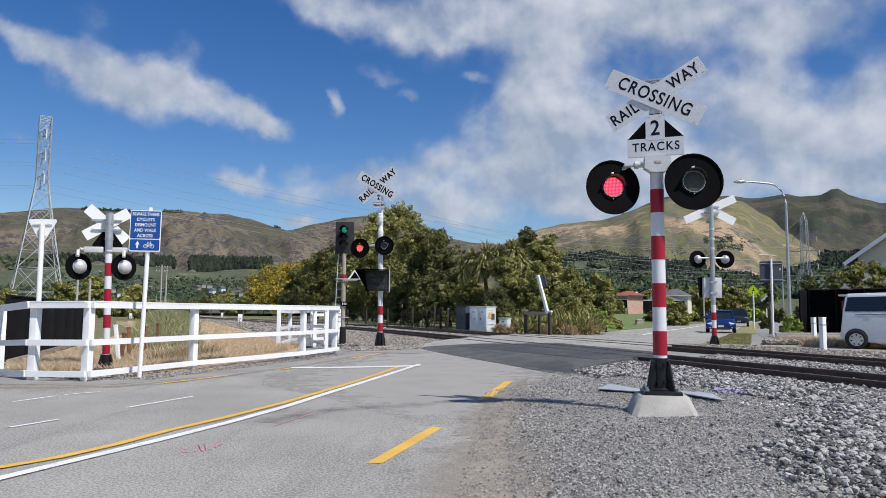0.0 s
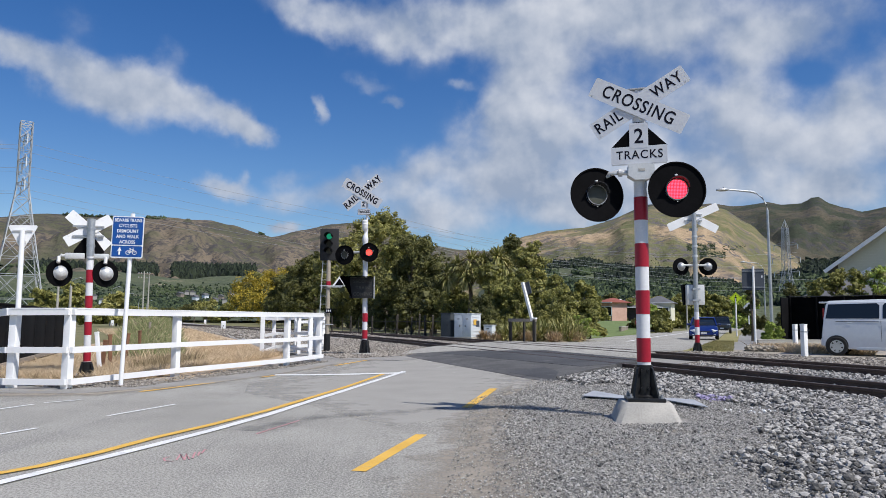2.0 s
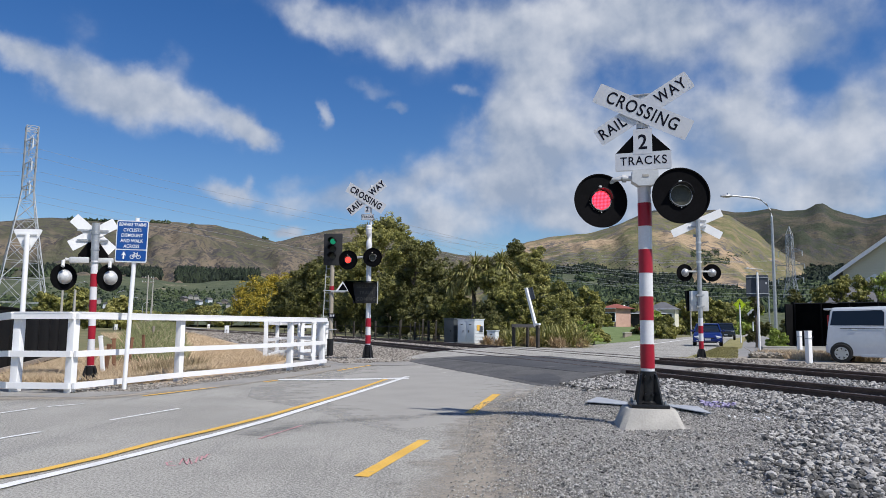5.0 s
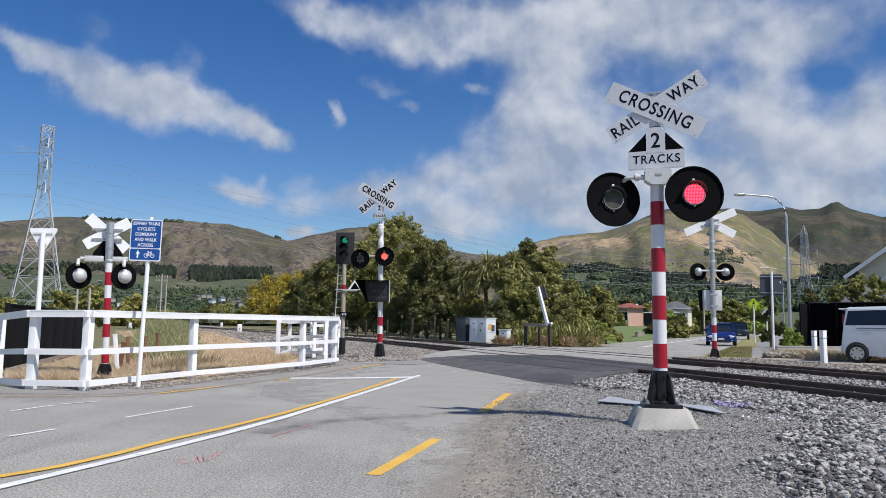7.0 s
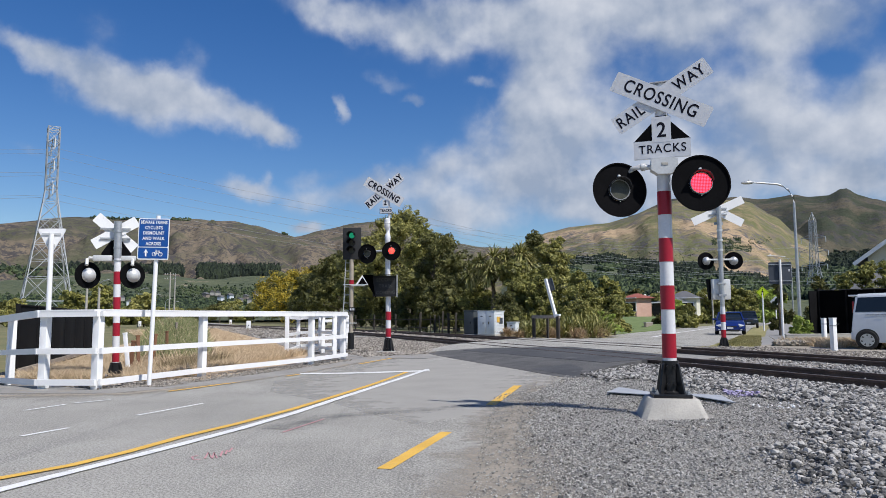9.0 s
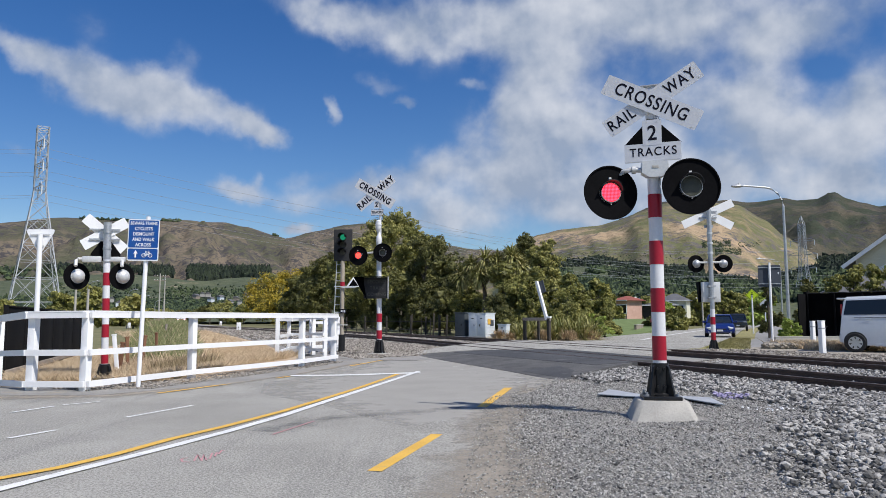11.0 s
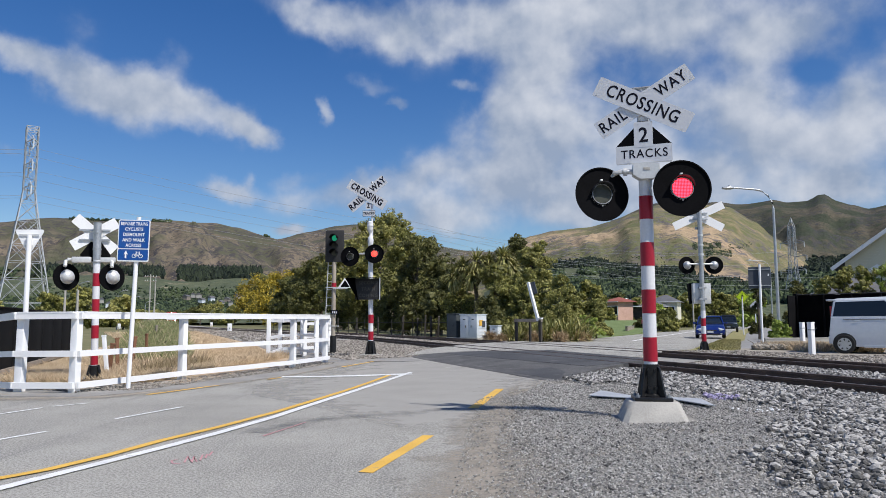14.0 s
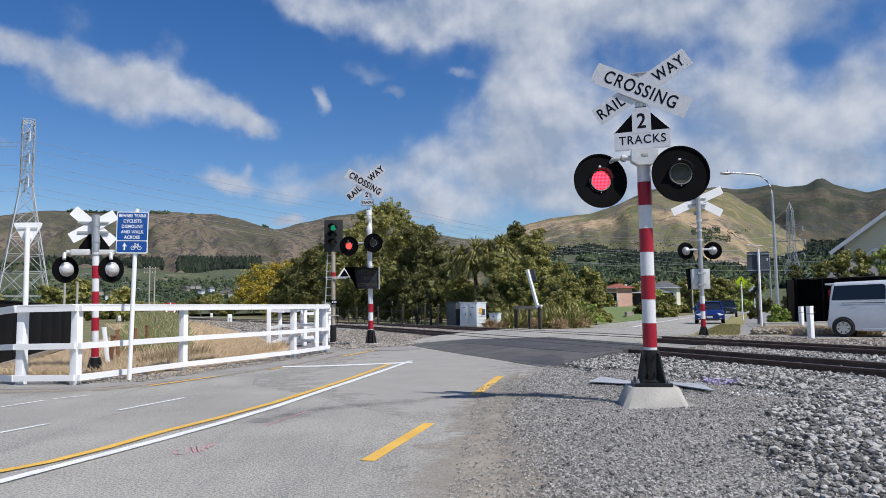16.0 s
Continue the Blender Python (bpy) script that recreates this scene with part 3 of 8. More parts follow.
def pipe(points, r, seg=10, bm=None):
    """A bent round pipe through the points."""
    bm = bm or bmesh.new()
    pts = [Vector(p) for p in points]
    rings = []
    for i, p in enumerate(pts):
        d = (pts[min(i + 1, len(pts) - 1)] - pts[max(i - 1, 0)]).normalized()
        q = d.to_track_quat("Z", "X")
        rr = r[i] if isinstance(r, (list, tuple)) else r
        rings.append([bm.verts.new(p + q @ Vector((rr * math.cos(2 * math.pi * k / seg), rr * math.sin(2 * math.pi * k / seg), 0))) for k in range(seg)])
    for a, b in zip(rings, rings[1:]):
        best = min(range(seg), key=lambda o: (a[0].co - b[o].co).length)
        for k in range(seg):
            bm.faces.new((a[k], a[(k + 1) % seg], b[(k + 1 + best) % seg], b[(k + best) % seg]))
    bm.faces.new(rings[0][::-1])
    bm.faces.new(rings[-1])
    bmesh.ops.recalc_face_normals(bm, faces=bm.faces)
    return bm


def words(text, size, material, parent, m, name="lettering", squeeze=1.0, bold=0.012, spacing=1.06):
    """Raised lettering, centred on m, reading along x with z up, facing -y."""
    c = bpy.data.curves.new(name, "FONT")
    c.body, c.size, c.align_x, c.align_y, c.extrude, c.offset, c.space_character = text, size, "CENTER", "CENTER", 0.0004, bold * size, spacing
    o = bpy.data.objects.new(name, c)
    me = bpy.data.meshes.new_from_object(o)
    bpy.data.objects.remove(o)
    me.transform(m @ Matrix.Rotation(radians(90), 4, "X") @ Matrix.Diagonal((squeeze, 1, 1, 1)))
    me.materials.clear()
    me.materials.append(material)
    return part(name, me, material, parent)


def raw(name, verts, faces, material, smooth=False):
    me = bpy.data.meshes.new(name)
    me.from_pydata([tuple(v) for v in verts], [], [tuple(f) for f in faces])
    me.materials.append(material)
    if smooth:
        me.polygons.foreach_set("use_smooth", [True] * len(me.polygons))
    me.update()
    return me


def bulk(name, verts, faces, material):
    """One mesh from numpy arrays of corners and of faces with the same number of corners."""
    me = bpy.data.meshes.new(name)
    n, k = faces.shape
    me.vertices.add(len(verts))
    me.vertices.foreach_set("co", np.ascontiguousarray(verts, dtype=np.float32).ravel())
    me.loops.add(n * k)
    me.loops.foreach_set("vertex_index", np.ascontiguousarray(faces, dtype=np.int32).ravel())
    me.polygons.add(n)
    me.polygons.foreach_set("loop_start", np.arange(0, n * k, k, dtype=np.int32))
    me.update(calc_edges=True)
    me.polygons.foreach_set("use_smooth", [False] * n)
    me.materials.append(material)
    return me


# ---------------- lie of the land ----------------
# the railway: s metres square to it from the nearest rail, u metres along it
NORMAL, ALONG, OFFSET, GAUGE, SECOND = (0.954, 0.299), (-0.299, 0.954), 8.54, 1.067, 3.75


def step(a, b, x):
    k = min(1.0, max(0.0, (x - a) / (b - a)))
    return k * k * (3 - 2 * k)


def bend(u):
    """The line swings gently to the left in the distance."""
    return -17.0 * step(25, 190, u) - 0.035 * max(0.0, u - 190)


def su(x, y):
    u = ALONG[0] * x + ALONG[1] * y
    return NORMAL[0] * x + NORMAL[1] * y - OFFSET - bend(u), u


def xy(s, u):
    s = s + bend(u)
    return NORMAL[0] * (s + OFFSET) + ALONG[0] * u, NORMAL[1] * (s + OFFSET) + ALONG[1] * u


def grade(u):
    """The line lies level, rises a little and runs on level in the distance."""
    return 0.0012 * max(0.0, min(u, 90) - 30)


def land(x, y):
    """Height of the ground: level at the camera, a low rise over the railway, a shallow dip in the field beside it."""
    s, u = su(x, y)
    z = 0.12 * step(-6.8, -0.9, s) - 0.02 * step(5.5, 11, s)
    z += grade(u) * step(-14, -4, s) * (1 - step(9, 30, s))
    z -= 0.14 * step(-4.6, -6.5, x) * step(12.0, 14.5, y) * (1 - step(30, 60, y)) * step(-4.5, -7, s)
    return z


def road_z(x, y):
    s, u = su(x, y)
    return land(x, y) + 0.125 * step(-3.6, -0.3, s) * (1 - step(5.0, 8.5, s))


def loft(name, sections, across, height, lift, material, kind="structure", label=""):
    """A sheet between left and right edge points, section by section, laid on the ground."""
    verts, faces = [], []
    dense = []
    for a, b in zip(sections, sections[1:]):
        ln = max(math.dist(a[0], b[0]), math.dist(a[1], b[1]))
        n = max(1, min(40, int(ln / 0.8)))
        dense += [tuple(tuple(p + (q - p) * i / n for p, q in zip(a[k], b[k])) for k in (0, 1)) for i in range(n)]
    dense.append(sections[-1])
    dense = [dense[0]] + dense + [dense[-1]]
    for i, (l, r) in enumerate(dense):
        for j in range(-1, across + 2):
            q = min(across, max(0, j))
            x, y = (l[k] + (r[k] - l[k]) * q / across for k in (0, 1))
            verts.append((x, y, height(x, y) + lift - (0.25 if q != j or i in (0, len(dense) - 1) else 0.0)))      # edges turned down into the ground
    w = across + 3
    for i in range(len(dense) - 1):
        for j in range(across + 2):
            a = i * w + j
            faces.append((a, a + 1, a + w + 1, a + w))
    me = raw(name, verts, faces, material, True)
    me.set_sharp_from_angle(angle=radians(30))
    return tagged(new(name, me), label, "", "", kind)


def ground():
    """One sheet to the horizon, fine near the camera, rising into nothing but distance."""
    xs = sorted({round(math.copysign(v, k), 3) for v in [0.9 * i for i in range(40)] + [36 * 1.22 ** i for i in range(24)] for k in (-1, 1)})
    ys = [-3500, -600, -120, -40, -20] + [-10 + 0.9 * i for i in range(70)] + [53 * 1.16 ** i for i in range(1, 30)]
    verts = [(x, y, land(x, y) - 0.03 - 0.07 * step(-9, -5, su(x, y)[0]) * (1 - step(12, 17, su(x, y)[0])) * (1 - step(60, 90, y))) for y in ys for x in xs]
    w = len(xs)
    faces = [(j * w + i, j * w + i + 1, (j + 1) * w + i + 1, (j + 1) * w + i) for j in range(len(ys) - 1) for i in range(w - 1)]
    tagged(new("ground", raw("ground", verts, faces, SOIL, True)), "rough grass and dry soil", "ground", "", "structure")


ground()
ROAD = [((-60, -12), (-0.2, -12)), ((-60, -2), (0.3, -2)), ((-45, 4), (0.62, 4)), ((-30, 8), (0.86, 7.0)), ((-12, 11.0), (1.12, 9.2)), ((-5.3, 11.2), (1.62, 11.5)),
        ((-3.95, 13.0), (2.15, 13.0)), ((-3.2, 15.2), (2.8, 14.2)), ((-2.3, 18.8), (4.0, 16.6)), ((-1.1, 22.3), (5.9, 20.0)), ((1.6, 30), (8.5, 25.3)),
        ((5.2, 37.5), (10.6, 29)), ((10.5, 47), (16.2, 41)), ((29, 88), (35.5, 86)), ((77, 190), (84, 187)), ((170, 400), (178, 397))]
loft("road", ROAD, 16, road_z, 0.0, ASPHALT, label="worn grey asphalt road over the railway")
# the darker repair on both sides of the near track
PATCH = [(xy(-2.75, 21.3), xy(-0.12, 20.6)), (xy(-2.85, 19.0), xy(-0.1, 19.0)), (xy(-2.89, 16.0), xy(-0.1, 16.0)), (xy(-2.88, 13.4), xy(-0.1, 13.4)), (xy(-2.90, 12.6), xy(-0.9, 12.7)),
         (xy(-2.93, 11.9), xy(-2.0, 12.0)), (xy(-2.85, 11.2), xy(-2.65, 11.3))]
loft("road_patch", PATCH, 8, road_z, 0.010, TAR_OLD, label="dark grey asphalt repair before the rail")
loft("road_patch", [(xy(-1.75, 20.5), xy(-0.12, 20.2)), (xy(-1.5, 17), xy(-0.1, 17)), (xy(-1.3, 14.5), xy(-0.1, 14.5)), (xy(-1.2, 13.1), xy(-0.1, 13.3))], 6, road_z, 0.015, TAR, label="fresh black asphalt strip along the rail")
loft("road_patch", [(xy(-2.70, 13.4), xy(-1.75, 13.6)), (xy(-2.72, 12.2), xy(-2.0, 12.5)), (xy(-2.75, 11.4), xy(-2.55, 11.6))], 3, road_z, 0.013, TAR, label="black tar at the end of the repair")
loft("road_patch", [(xy(0.10, 20.4), xy(0.96, 20.6)), (xy(0.10, 13.8), xy(0.96, 14.3))], 4, road_z, 0.012, TAR, label="black asphalt between the rails")
loft("road_patch", [(xy(1.17, 20.6), xy(1.75, 20.6)), (xy(1.17, 14.5), xy(1.6, 14.9))], 4, road_z, 0.012, TAR, label="black asphalt strip beside the rail")
# footpath and verge beyond the crossing
loft("pavement", [(xy(6.4, 20.9), xy(6.4, 19.0)), ((10.6, 25.4), (13.4, 26.8)), ((13.3, 33), (15.4, 32.6)), ((33.2, 76), (35.6, 75)), ((82, 186), (84.6, 184))], 3, land, 0.012, PATH, label="grey asphalt footpath")
loft("verge", [(xy(6.4, 22.3), xy(6.4, 21.2)), ((9.4, 26.6), (10.7, 25.8)), ((11.4, 31.0), (12.8, 32)), ((16.6, 41.5), (17.6, 41)), ((35.6, 86), (36.8, 85)), ((84, 187), (86, 186))], 3, land, 0.014, VERGE, label="rough grass verge")
loft("lawn", [((6.0, 42.0), (8.2, 41.5)), ((3.0, 55), (13.2, 53)), ((15, 75), (22, 73))], 6, land, 0.05, LAWN, label="mown green lawn")
loft("lawn", [((12.0, 60), (16.2, 60)), ((15.5, 70), (20.4, 70)), ((19, 84), (26.2, 84)), ((22, 106), (36, 106))], 6, lambda x, y: land(x, y) + 1.3 * step(62, 96, y), 0.04, LAWN, label="sloping mown lawn before the houses")
# gravel by the mast and along the tracks
loft("gravel_bed", [(xy(6.3, 23.6), xy(9.4, 23.6)), (xy(6.3, 17.5), xy(9.4, 17.5))], 5, land, 0.008, GRIT, label="grey gravel where the footpath meets the tracks")
loft("gravel_bed", [((-0.2, -4), (14, -4)), ((0.28, 3.4), (9.8, -1)), ((0.36, 4.6), (9.4, 0.2)), ((0.42, 5.4), (9.2, 1.0)), ((0.50, 6.2), (9.0, 1.8)), ((0.58, 7.1), (8.5, 3.0)), ((0.70, 8.1), (8.0, 4.8)), ((0.88, 9.2), (7.4, 6.4)), ((1.16, 10.3), (6.9, 8.2)), ((1.45, 11.4), (6.3, 10.0)), ((2.02, 12.9), xy(-0.9, 10.5)), (xy(-1.6, 11.9), xy(-0.9, 11.7))],
     14, land, 0.003, GRIT, label="crushed grey gravel")
loft("ballast_bed", [(xy(-2.0, 14.5), xy(6.8, 19.5)), (xy(-2.2, 13.0), xy(6.6, 14.0)), (xy(-2.2, 11.6), xy(6.6, 11.0)), (xy(-1.8, 0), xy(6.8, 0)), (xy(-1.8, -60), xy(6.8, -60))], 10, land, 0.016, GRIT, label="grey ballast under the tracks")
loft("ballast_bed", [(xy(-3.4, 18.6), xy(6.6, 18.6)), (xy(-4.8, 20.3), xy(6.6, 21.2)), (xy(-5.7, 26), xy(6.6, 26)), (xy(-5.7, 42), xy(6.6, 42)), (xy(-5.2, 62), xy(6.6, 62)), (xy(-2.8, 120), xy(6.6, 120)), (xy(-2.6, 320), xy(6.6, 320))], 10, land, 0.016, GRIT, label="brown grey ballast under the tracks")
loft("gravel_shoulder", [((-14, 13.5), (-14, 10.2)), ((-9.2, 14.6), (-9.5, 10.9)), ((-6.9, 13.0), (-6.6, 11.1)), ((-5.7, 12.6), (-5.2, 11.0)), ((-5.1, 14.8), (-3.8, 13.0)), ((-4.7, 18.5), (-3.18, 15.2)), ((-4.5, 20.5), (-2.3, 18.8)), ((-4.2, 24), (-0.95, 22.3))], 8, land, 0.010, GRIT, label="grey gravel shoulder under the barrier")
loft("dirt_yard", [(xy(10.8, 23), xy(20, 25)), (xy(9.0, 20.8), xy(20, 21)), (xy(6.9, 18.4), xy(20, 17)), (xy(6.5, 15), xy(20, 13)), (xy(6.5, 11.5), xy(20, 11)), (xy(6.7, 2), xy(20, 0)), (xy(6.7, -20), xy(24, -20))], 8, land, 0.014, DIRT, label="bare dirt and gravel yard")
loft("dry_field", [((-9.6, 13.2), (-4.6, 13.4)), ((-11.5, 20), (-3.9, 19)), ((-16, 34), (-4.7, 24)), ((-19, 46), xy(-5.7, 40)), ((-26, 60), xy(-5.4, 62)), ((-48, 125), (-37, 125))], 8, land, 0.02, STRAW_BED, label="bleached dry grass bank")


def paint(label, pts, width, material, name="road_marking", lift=0.006, round_z=road_z):
    """A painted line along the points."""
    lift = lift if max(p[1] for p in pts) < 10.5 else max(lift, 0.009)
    verts, faces = [], []
    line = []
    for a, b in zip(pts, pts[1:]):
        n = max(1, int(math.dist(a, b) / 0.4))
        line += [tuple(p + (q - p) * i / n for p, q in zip(a, b)) for i in range(n)]
    line.append(pts[-1])
    for i, p in enumerate(line):
        a, b = line[max(0, i - 1)], line[min(len(line) - 1, i + 1)]
        d = Vector((b[0] - a[0], b[1] - a[1])).normalized()
        for k in (-0.5, 0.5):
            x, y = p[0] - d.y * width * k, p[1] + d.x * width * k
            verts.append((x, y, round_z(x, y) + lift))
    faces = [(2 * i, 2 * i + 1, 2 * i + 3, 2 * i + 2) for i in range(len(line) - 1)]
    return tagged(new(name, raw(name, verts, faces, material)), label, "road marking", "", "structure")


def film(name, label, sections, material, lift):
    """A film on the road between left and right edge points, with its width as texture coordinate."""
    ob = loft(name, sections, 6, road_z, lift, material, label=label)
    me = ob.data
    lay = me.uv_layers.new(name="width")
    for lp in me.loops:
        lay.data[lp.index].uv = (min(1.0, max(0.0, (lp.vertex_index % 9 - 1) / 6)), 0.0)
    return ob


film("road_dust", "brown dust swept onto the road edge", [((-0.75, 2.6), (1.15, 2.6)), ((-0.45, 4.8), (1.15, 4.8)), ((-0.25, 6.5), (1.25, 6.4)), ((-0.05, 7.9), (1.4, 7.8)), ((0.2, 9.4), (1.6, 9.2)), ((0.75, 11.2), (2.0, 10.9)), ((1.5, 12.9), (2.6, 12.7))], DUST, 0.0045)
film("road_dust", "pale dust at the foot of the barrier", [((-10.5, 10.6), (-9.5, 9.6)), ((-6.8, 11.35), (-6.4, 10.2)), ((-5.3, 11.4), (-4.6, 10.6)), ((-4.4, 13.0), (-3.5, 12.8)), ((-3.4, 15.6), (-2.8, 15.5)), ((-2.5, 19.0), (-1.9, 18.9))], DUST, 0.0065)
film("road_surface", "smooth newer grey asphalt before the crossing", [((-0.15, 7.45), (0.75, 7.2)), ((-0.75, 8.3), (1.15, 8.2)), ((-1.6, 9.8), (1.5, 9.8)), ((-2.8, 11.3), (1.9, 11.3)), ((-3.2, 13.2), (2.3, 12.8)), ((-2.8, 15.2), (2.3, 14.4)), ((-2.1, 18.6), (1.3, 17.8)), ((-1.2, 21.8), (0.0, 20.6))], SMOOTH, 0.0022)
film("tyre_marks", "dark tyre rubbing on the turning lane", [((-2.3, 7.6), (-1.3, 7.3)), ((-1.9, 8.6), (-0.9, 8.1)), ((-1.0, 9.3), (0.3, 8.7)), ((0.0, 9.6), (0.7, 9.1))], RUBBER, 0.003)
paint("solid white painted lane line", [(-3.77, 2.04), (-2.91, 4.91), (-2.77, 5.36), (-2.60, 5.88), (-2.40, 6.54), (-2.16, 7.40), (-1.87, 8.64), (-1.54, 10.52), (-1.17, 12.40), (-0.49, 15.62)], 0.11, LINE_WHITE)
paint("solid yellow painted lane line", [(-4.59, 2.63), (-3.11, 5.24), (-2.90, 5.60), (-2.72, 6.15), (-2.55, 6.94), (-2.28, 7.80), (-1.96, 9.07), (-1.68, 10.58), (-1.35, 12.37), (-0.90, 15.05)], 0.10, LINE_YELLOW)
paint("white painted limit line", [(-3.1, 14.95), (-0.45, 15.2)], 0.32, LINE_WHITE)
paint("yellow painted dash", [(-0.50, 5.47), (-0.05, 7.22)], 0.115, LINE_YELLOW)
paint("yellow painted dash", [(0.50, 9.3), (1.05, 11.6)], 0.13, LINE_YELLOW)
paint("thin yellow edge line", [(-4.4, 11.35), (-4.1, 12.15), (-3.8, 13.05)], 0.09, LINE_YELLOW)
paint("thin yellow edge line", [(-3.24, 14.33), (-2.98, 15.1)], 0.09, LINE_YELLOW)
paint("thin yellow edge line", [(-2.25, 17.95), (-1.62, 20.0)], 0.10, LINE_YELLOW)
paint("short white painted dash", [(-5.26, 8.99), (-5.09, 9.64)], 0.06, LINE_WHITE)
paint("short white painted dash", [(-5.05, 9.79), (-4.75, 10.19)], 0.06, LINE_WHITE)
paint("short white painted dash", [(-3.66, 8.52), (-3.3, 9.72)], 0.06, LINE_WHITE)
paint("short white painted dash", [(-4.12, 7.02), (-3.94, 7.55)], 0.06, LINE_WHITE)
paint("short white painted dash", [(-9.0, 9.6), (-7.6, 10.9)], 0.08, LINE_WHITE)
paint("white painted edge line", [(11.0, 40.0), (16.7, 53.6), (35, 94.7), (80, 196)], 0.22, LINE_WHITE)
paint("faded pink survey spray mark", [(-1.66, 7.22), (-1.42, 8.19)], 0.022, LINE_PINK)
for k, marks in enumerate(([(-2.07, 6.02), (-2.10, 5.96), (-2.05, 5.85), (-1.98, 5.83)],
                          [(-1.97, 5.88), (-2.03, 6.15), (-1.93, 5.93)],
                          [(-1.91, 5.88), (-1.98, 6.15), (-1.88, 5.91)],
                          [(-1.87, 5.96), (-1.93, 6.21), (-1.90, 6.24), (-1.86, 6.06)],
                          [(-1.86, 6.16), (-1.89, 6.35), (-1.86, 6.32)])):
    paint("faded pink survey spray letter", marks, 0.016, LINE_PINK, lift=0.004 + 0.0008 * k)


# ---------------- railway ----------------
def rail_track(s0, name, u0=-70.0, u1=330.0):
    for side, s in (("near", s0), ("far", s0 + GAUGE)):
        us = [u0] + [u for u in range(-60, 330, 6)] + [u1]
        prof = [(-0.062, -0.15), (0.062, -0.15), (0.062, -0.138), (0.012, -0.118), (0.012, -0.045), (0.034, -0.036), (0.034, -0.004), (0.026, 0.0), (-0.026, 0.0), (-0.034, -0.004), (-0.034, -0.036), (-0.012, -0.045), (-0.012, -0.118), (-0.062, -0.138)]
        top = rail_top
        verts = []
        for u in us:
            for ds, dz in prof:
                x, y = xy(s + ds, u)
                verts.append((x, y, top(u) + dz))
        n = len(prof)
        faces = [(i * n + j, i * n + (j + 1) % n, (i + 1) * n + (j + 1) % n, (i + 1) * n + j) for i in range(len(us) - 1) for j in range(n)]
        rail = tagged(new("rail", raw("rail", verts, faces, RAIL)), "brown rusted steel rail on ballast", "rail", "rails", "structure")
        hv = []
        for u in us:
            for ds in (-0.024, 0.024):
                x, y = xy(s + ds, u)
                hv.append((x, y, top(u) + 0.002))
        part("rail_head", raw("rail_head", hv, [(2 * i, 2 * i + 1, 2 * i + 3, 2 * i + 2) for i in range(len(us) - 1)], RAIL_TOP), RAIL_TOP, rail)


def rail_top(u):
    return 0.26 + grade(u)


rail_track(0.0, "near")
rail_track(SECOND, "far")


def sleepers():
    me = mesh("sleeper", box(2.3, 0.22, 0.12, bevel=0.012), SLEEPER)
    for s0 in (0.0, SECOND):
        for k in range(-30, 90):
            u = k * 0.65
            if 10.9 < u < 21.2:
                continue
            x, y = xy(s0 + GAUGE / 2, u)
            ob = new("sleeper", me)
            ob.matrix_basis = pose(x, y, rail_top(u) - 0.222, 0, 0, math.degrees(math.atan2(ALONG[1], ALONG[0])) - 90)
            tagged(ob, "grey timber sleeper half sunk in ballast", "sleeper", "sleepers", "structure")


sleepers()


# ---------------- crossing signals ----------------
LEDS = []          # (array, side) of the lamps that flash by turns


def lamp_head(parent, at, radius, side, lens=0.105, glow=True, hood=0.11, casing=None, glow_mat=None):
    """A round black target with a hooded lens; the lit array stands behind the glass and comes forward when it shows.
    Local: faces -y, centre of the target at the origin."""
    face = Matrix.Rotation(radians(90), 4, "X")          # z of the lathe to -y
    target = part("lamp_target", lathe([(radius, 0.0), (radius, -0.006), (0.12, -0.012), (0.0, -0.012), ], 48, face), BLACK, parent, "black round lamp target")
    target.matrix_basis = at
    part("rim", lathe([(radius + 0.002, -0.006), (radius + 0.002, 0.010), (radius - 0.012, 0.010), (radius - 0.014, 0.002)], 48, face), BLACK, target)
    part("lamp_housing", lathe([(0.125, -0.01), (0.135, -0.03), (0.135, -0.06), (0.11, -0.11), (0.06, -0.145), (0.0, -0.155)], 32, face), casing or ALLOY, target, "grey cast lamp housing")
    part("clamp_ring", lathe([(0.137, -0.028), (0.146, -0.03), (0.146, -0.05), (0.137, -0.052)], 32, face), ALLOY, target)
    part("lens_ring", lathe([(lens, 0.004), (lens + 0.003, 0.015), (lens + 0.007, 0.015), (lens + 0.010, 0.002)], 40, face), ZINC, target)
    part("lens", lathe([(lens, 0.004), (lens * 0.7, 0.009), (0.0, 0.012)], 40, face), LENS_OFF, target, "unlit grey lamp lens")
    # hood over the upper half of the lens
    bm = bmesh.new()
    rr, n = lens + 0.020, 20
    rows = []
    for i in range(n + 1):
        a = radians(8 + 164 * i / n)
        deep = hood * (0.45 + 0.55 * math.sin(a))
        rows.append([bm.verts.new((r * math.cos(a), y, r * math.sin(a))) for r, y in ((rr, 0.0), (rr, -deep), (rr - 0.006, -deep), (rr - 0.006, 0.0))])
    for a, b in zip(rows, rows[1:]):
        for k in range(3):
            bm.faces.new((a[k], b[k], b[k + 1], a[k + 1]))
    bmesh.ops.recalc_face_normals(bm, faces=bm.faces)
    part("hood", bm, HOOD, target)
    for sx, sz in ((0.13, 0.06), (0.13, 0.03), (0.0, -0.135)):
        part("stud", bar((sx, 0, sz), (sx, -0.012, sz), 0.006, seg=8), ALLOY, target)
    part("sight_clip", box(0.03, 0.03, 0.02, (-0.01, -0.02, 0.155), 0.004), ALLOY, target)
    if glow:
        led = part("led_lamp", lathe([(lens - 0.004, -0.016), (lens * 0.7, -0.011), (0.0, -0.008)], 40, face), glow_mat or LED, target, "red led array")
        LEDS.append((led, side))
    return target


